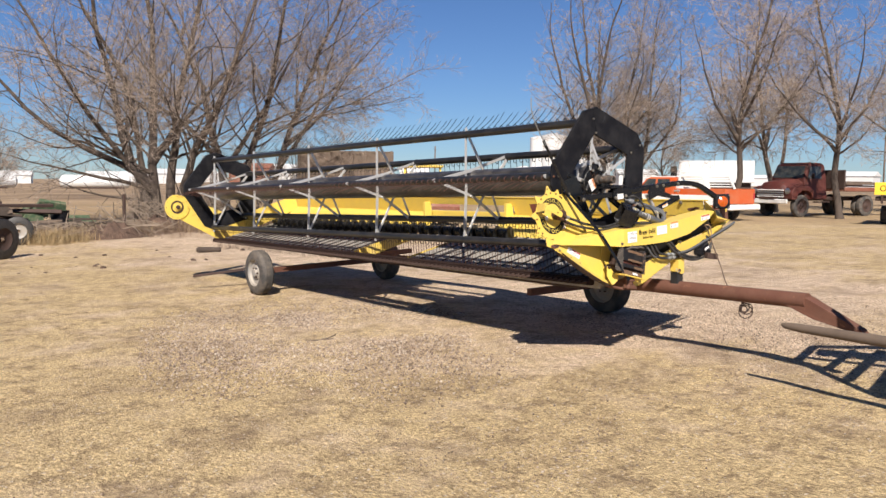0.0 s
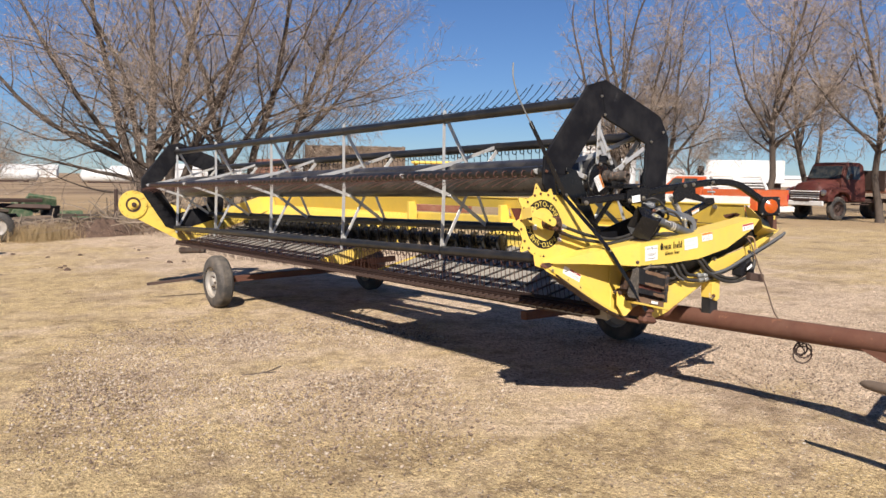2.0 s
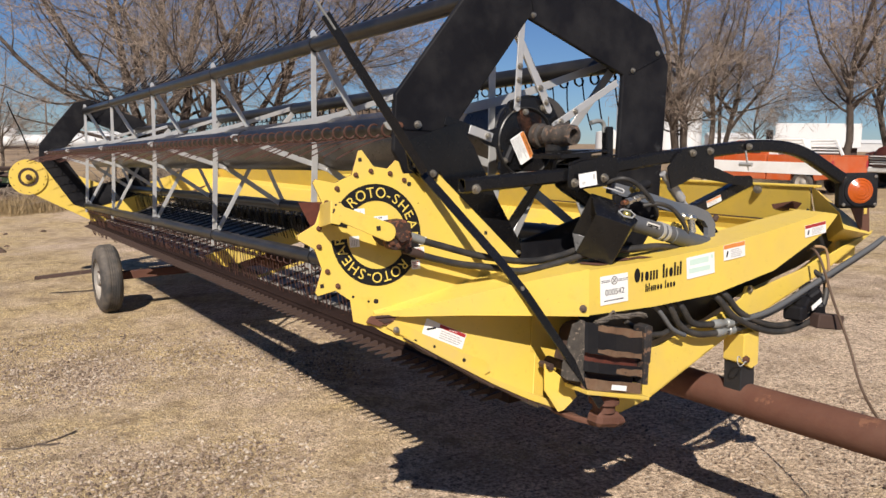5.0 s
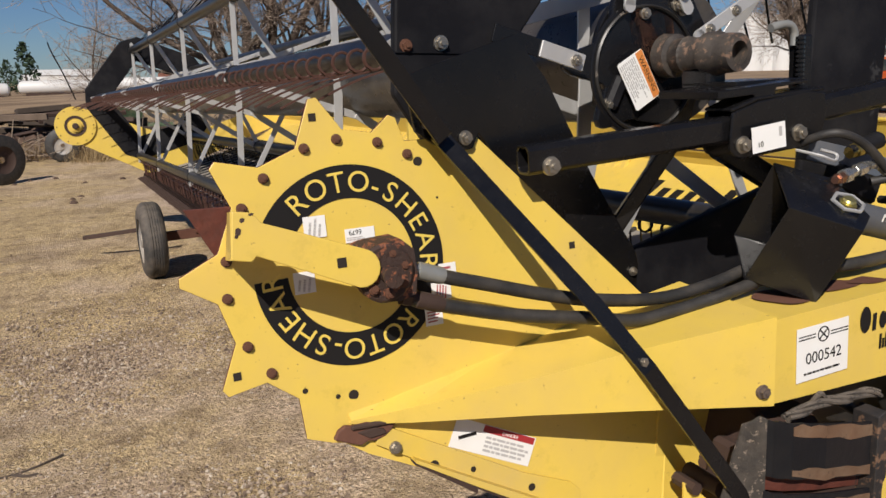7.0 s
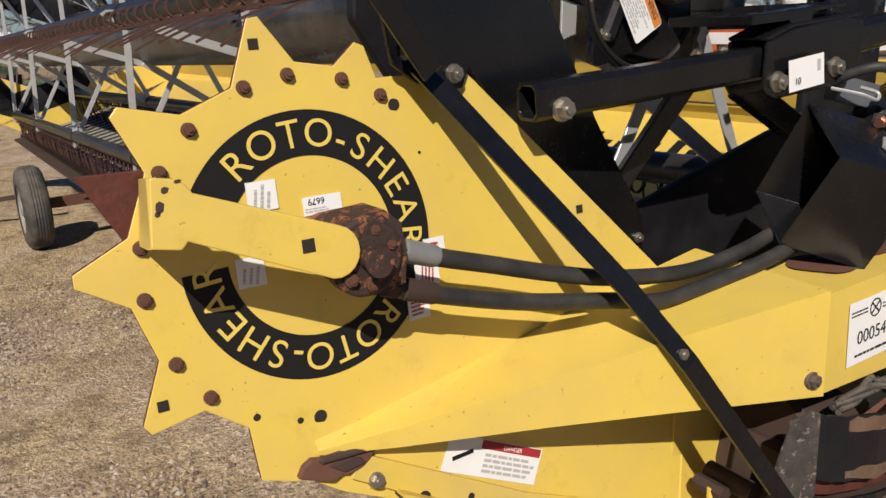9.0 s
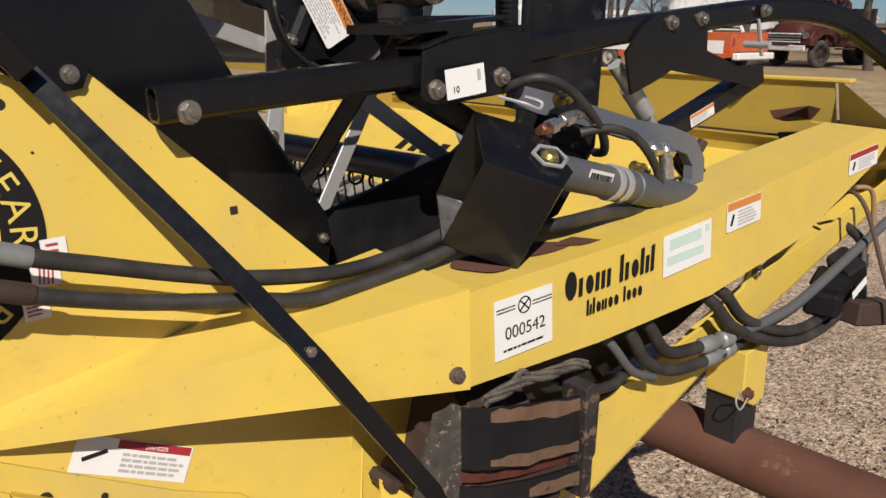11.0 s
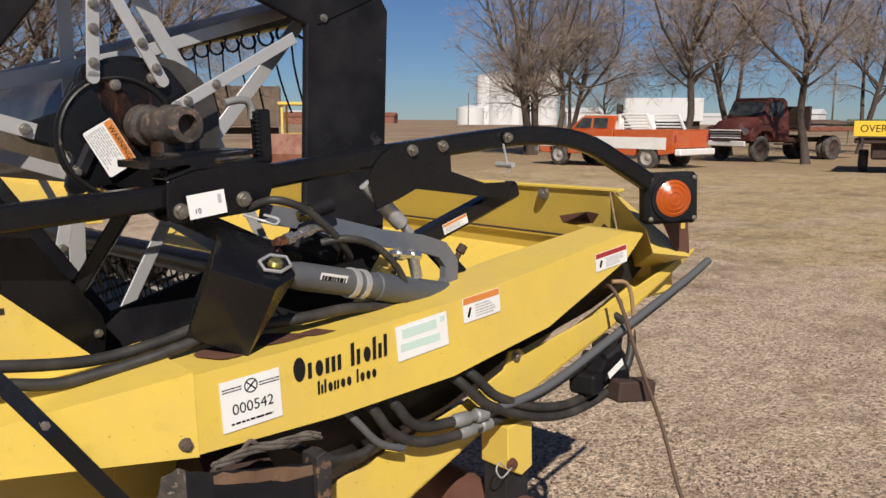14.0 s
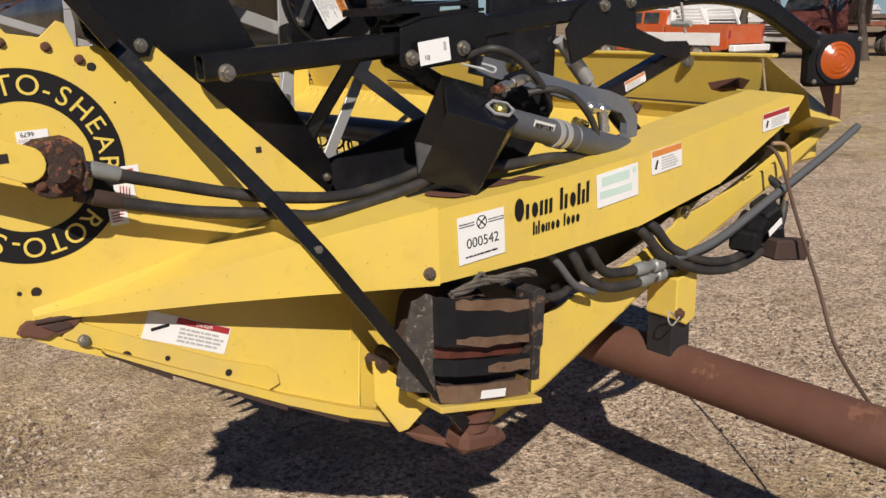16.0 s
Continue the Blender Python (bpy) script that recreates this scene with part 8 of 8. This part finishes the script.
def blades(name, spots, material, label, height, width, spread, seed):
    r = np.random.RandomState(seed)
    n = len(spots)
    base = np.array(spots, float)
    h = height * r.uniform(0.45, 1.15, n)
    a = r.uniform(0, 2 * np.pi, n)
    lean = r.uniform(0, spread, n) * h
    tip = base + np.stack([np.cos(a) * lean, np.sin(a) * lean, h], 1)
    side = np.stack([-np.sin(a), np.cos(a), np.zeros(n)], 1) * (width * r.uniform(0.6, 1.2, n))[:, None]
    v = np.stack([base - side, base + side, tip], 1).reshape(-1, 3)
    me = bpy.data.meshes.new(name)
    me.from_pydata(v.tolist(), [], np.arange(3 * n).reshape(-1, 3).tolist())
    me.materials.append(material)
    return tagged(new(name, me), label, "grass", kind="stuff")


r = np.random.RandomState(5)
spots = []
for k in range(64):
    x, y = ((r.normal(0.95, 0.40), 21.9 + r.normal(0, 0.4)), (r.normal(-1.0, 0.6), 23.4 + r.normal(0, 0.4)), (r.normal(5.4, 1.4), 23.6 + r.normal(0, 0.5)))[(0, 0, 1, 2)[k % 4]]
    for _ in range(60):
        px_, py_ = x + r.normal(0, 0.22), y + r.normal(0, 0.22)
        spots.append((px_, py_, ground_z(px_, py_)))
blades("tall_dry_grass", spots, straw_mat, "tall dry straw-coloured grass along the scrap row", 0.48, 0.006, 1.5, 6)
spots = []
for _ in range(330):
    x, y = r.uniform(-4.0, 10.0), 24.2 + r.normal(0, 1.1)
    for _ in range(60):
        px_, py_ = x + r.normal(0, 0.25), y + r.normal(0, 0.25)
        spots.append((px_, py_, ground_z(px_, py_)))
blades("brown_weeds", spots, brush_mat, "dead brown weeds in the scrap row", 0.42, 0.005, 1.6, 7)
spots = []
for _ in range(150000):
    d = 15 * r.uniform() ** 0.8
    a, along = r.uniform(0, 6.283), r.uniform()
    x, y = -5.3 + 6.0 * along + d * math.cos(a), -4.5 + 5.0 * along + d * math.sin(a)
    if noise.noise((x * 0.30, y * 0.30, 7)) + 0.5 * noise.noise((x * 1.3, y * 1.3, 2)) + 0.045 * (y - x) > 0.08:
        spots.append((x, y, ground_z(x, y) + 0.002))
blades("trampled_grass", spots, straw_mat, "short trampled dry grass in the yard", 0.009, 0.0016, 6.0, 8)
spots = []
for _ in range(420):
    x, y = r.uniform(-9, 9), r.uniform(-4, 15)
    for _ in range(9):
        px_, py_ = x + r.normal(0, 0.05), y + r.normal(0, 0.04)
        spots.append((px_, py_, ground_z(px_, py_)))
blades("small_weeds", spots, brush_mat, "small dead weed tufts in the yard", 0.035, 0.004, 1.5, 9)


def scatter_stones(n, seed, start, end, radius, least, most, tight):
    """Loose stones round the line from start to end."""
    rr = np.random.RandomState(seed)
    v, f = [], []
    for _ in range(n):
        d = radius * rr.uniform() ** tight
        a, along = rr.uniform(0, 6.283), rr.uniform()
        x, y = start[0] + (end[0] - start[0]) * along + d * math.cos(a), start[1] + (end[1] - start[1]) * along + d * math.sin(a)
        s = least + (most - least) * rr.uniform() ** 3
        z = ground_z(x, y) + 0.3 * s
        k = len(v)
        e = s * rr.uniform(0.6, 1.3, 6)
        t = rr.uniform(0, 1.57)
        c, q = math.cos(t), math.sin(t)
        v += [(x + e[0] * c, y + e[0] * q, z), (x - e[1] * q, y + e[1] * c, z), (x - e[2] * c, y - e[2] * q, z), (x + e[3] * q, y - e[3] * c, z), (x, y, z + e[4] * 0.7), (x, y, z - e[5])]
        f += [(k, k + 1, k + 4), (k + 1, k + 2, k + 4), (k + 2, k + 3, k + 4), (k + 3, k, k + 4), (k + 1, k, k + 5), (k + 2, k + 1, k + 5), (k + 3, k + 2, k + 5), (k, k + 3, k + 5)]
    me = bpy.data.meshes.new("gravel")
    me.from_pydata(v, [], f)
    m, nd, l, p = nodes_of("gravel_stone")
    geo = nd.new("ShaderNodeNewGeometry")
    c = ramp(m.node_tree, geo.outputs["Random Per Island"], [(0.0, (0.10, 0.068, 0.05)), (0.45, (0.25, 0.185, 0.132)), (0.85, (0.38, 0.305, 0.23)), (1.0, (0.48, 0.41, 0.33))])
    l.new(c.outputs[0], p.inputs["Base Color"])
    p.inputs["Roughness"].default_value = 0.9
    me.materials.append(m)
    return tagged(new("gravel", me), "loose tan and white gravel stones on the yard", "gravel", kind="stuff")


scatter_stones(23000, 3, (-5.3, -4.5), (-1.0, -1.3), 13, 0.0035, 0.012, 1.3)
scatter_stones(40000, 4, (-1.0, 1.8), (-0.1, 4.4), 2.0, 0.0045, 0.017, 0.62)
scatter_stones(13000, 5, (2.4, -0.8), (4.2, 0.8), 3.0, 0.004, 0.013, 0.62)
stick = Shape().pipe([(-0.90, 2.86, 0.008), (-0.82, 2.80, 0.012), (-0.66, 2.82, 0.012), (-0.50, 2.90, 0.02)], 0.006, 6)
stick.pipe([(-0.72, 2.81, 0.012), (-0.66, 2.76, 0.012), (-0.61, 2.76, 0.01)], 0.008, 6)
ob = solo("fallen_branch", stick, bark, "thin dead branch lying on the gravel", "branch", YARD)
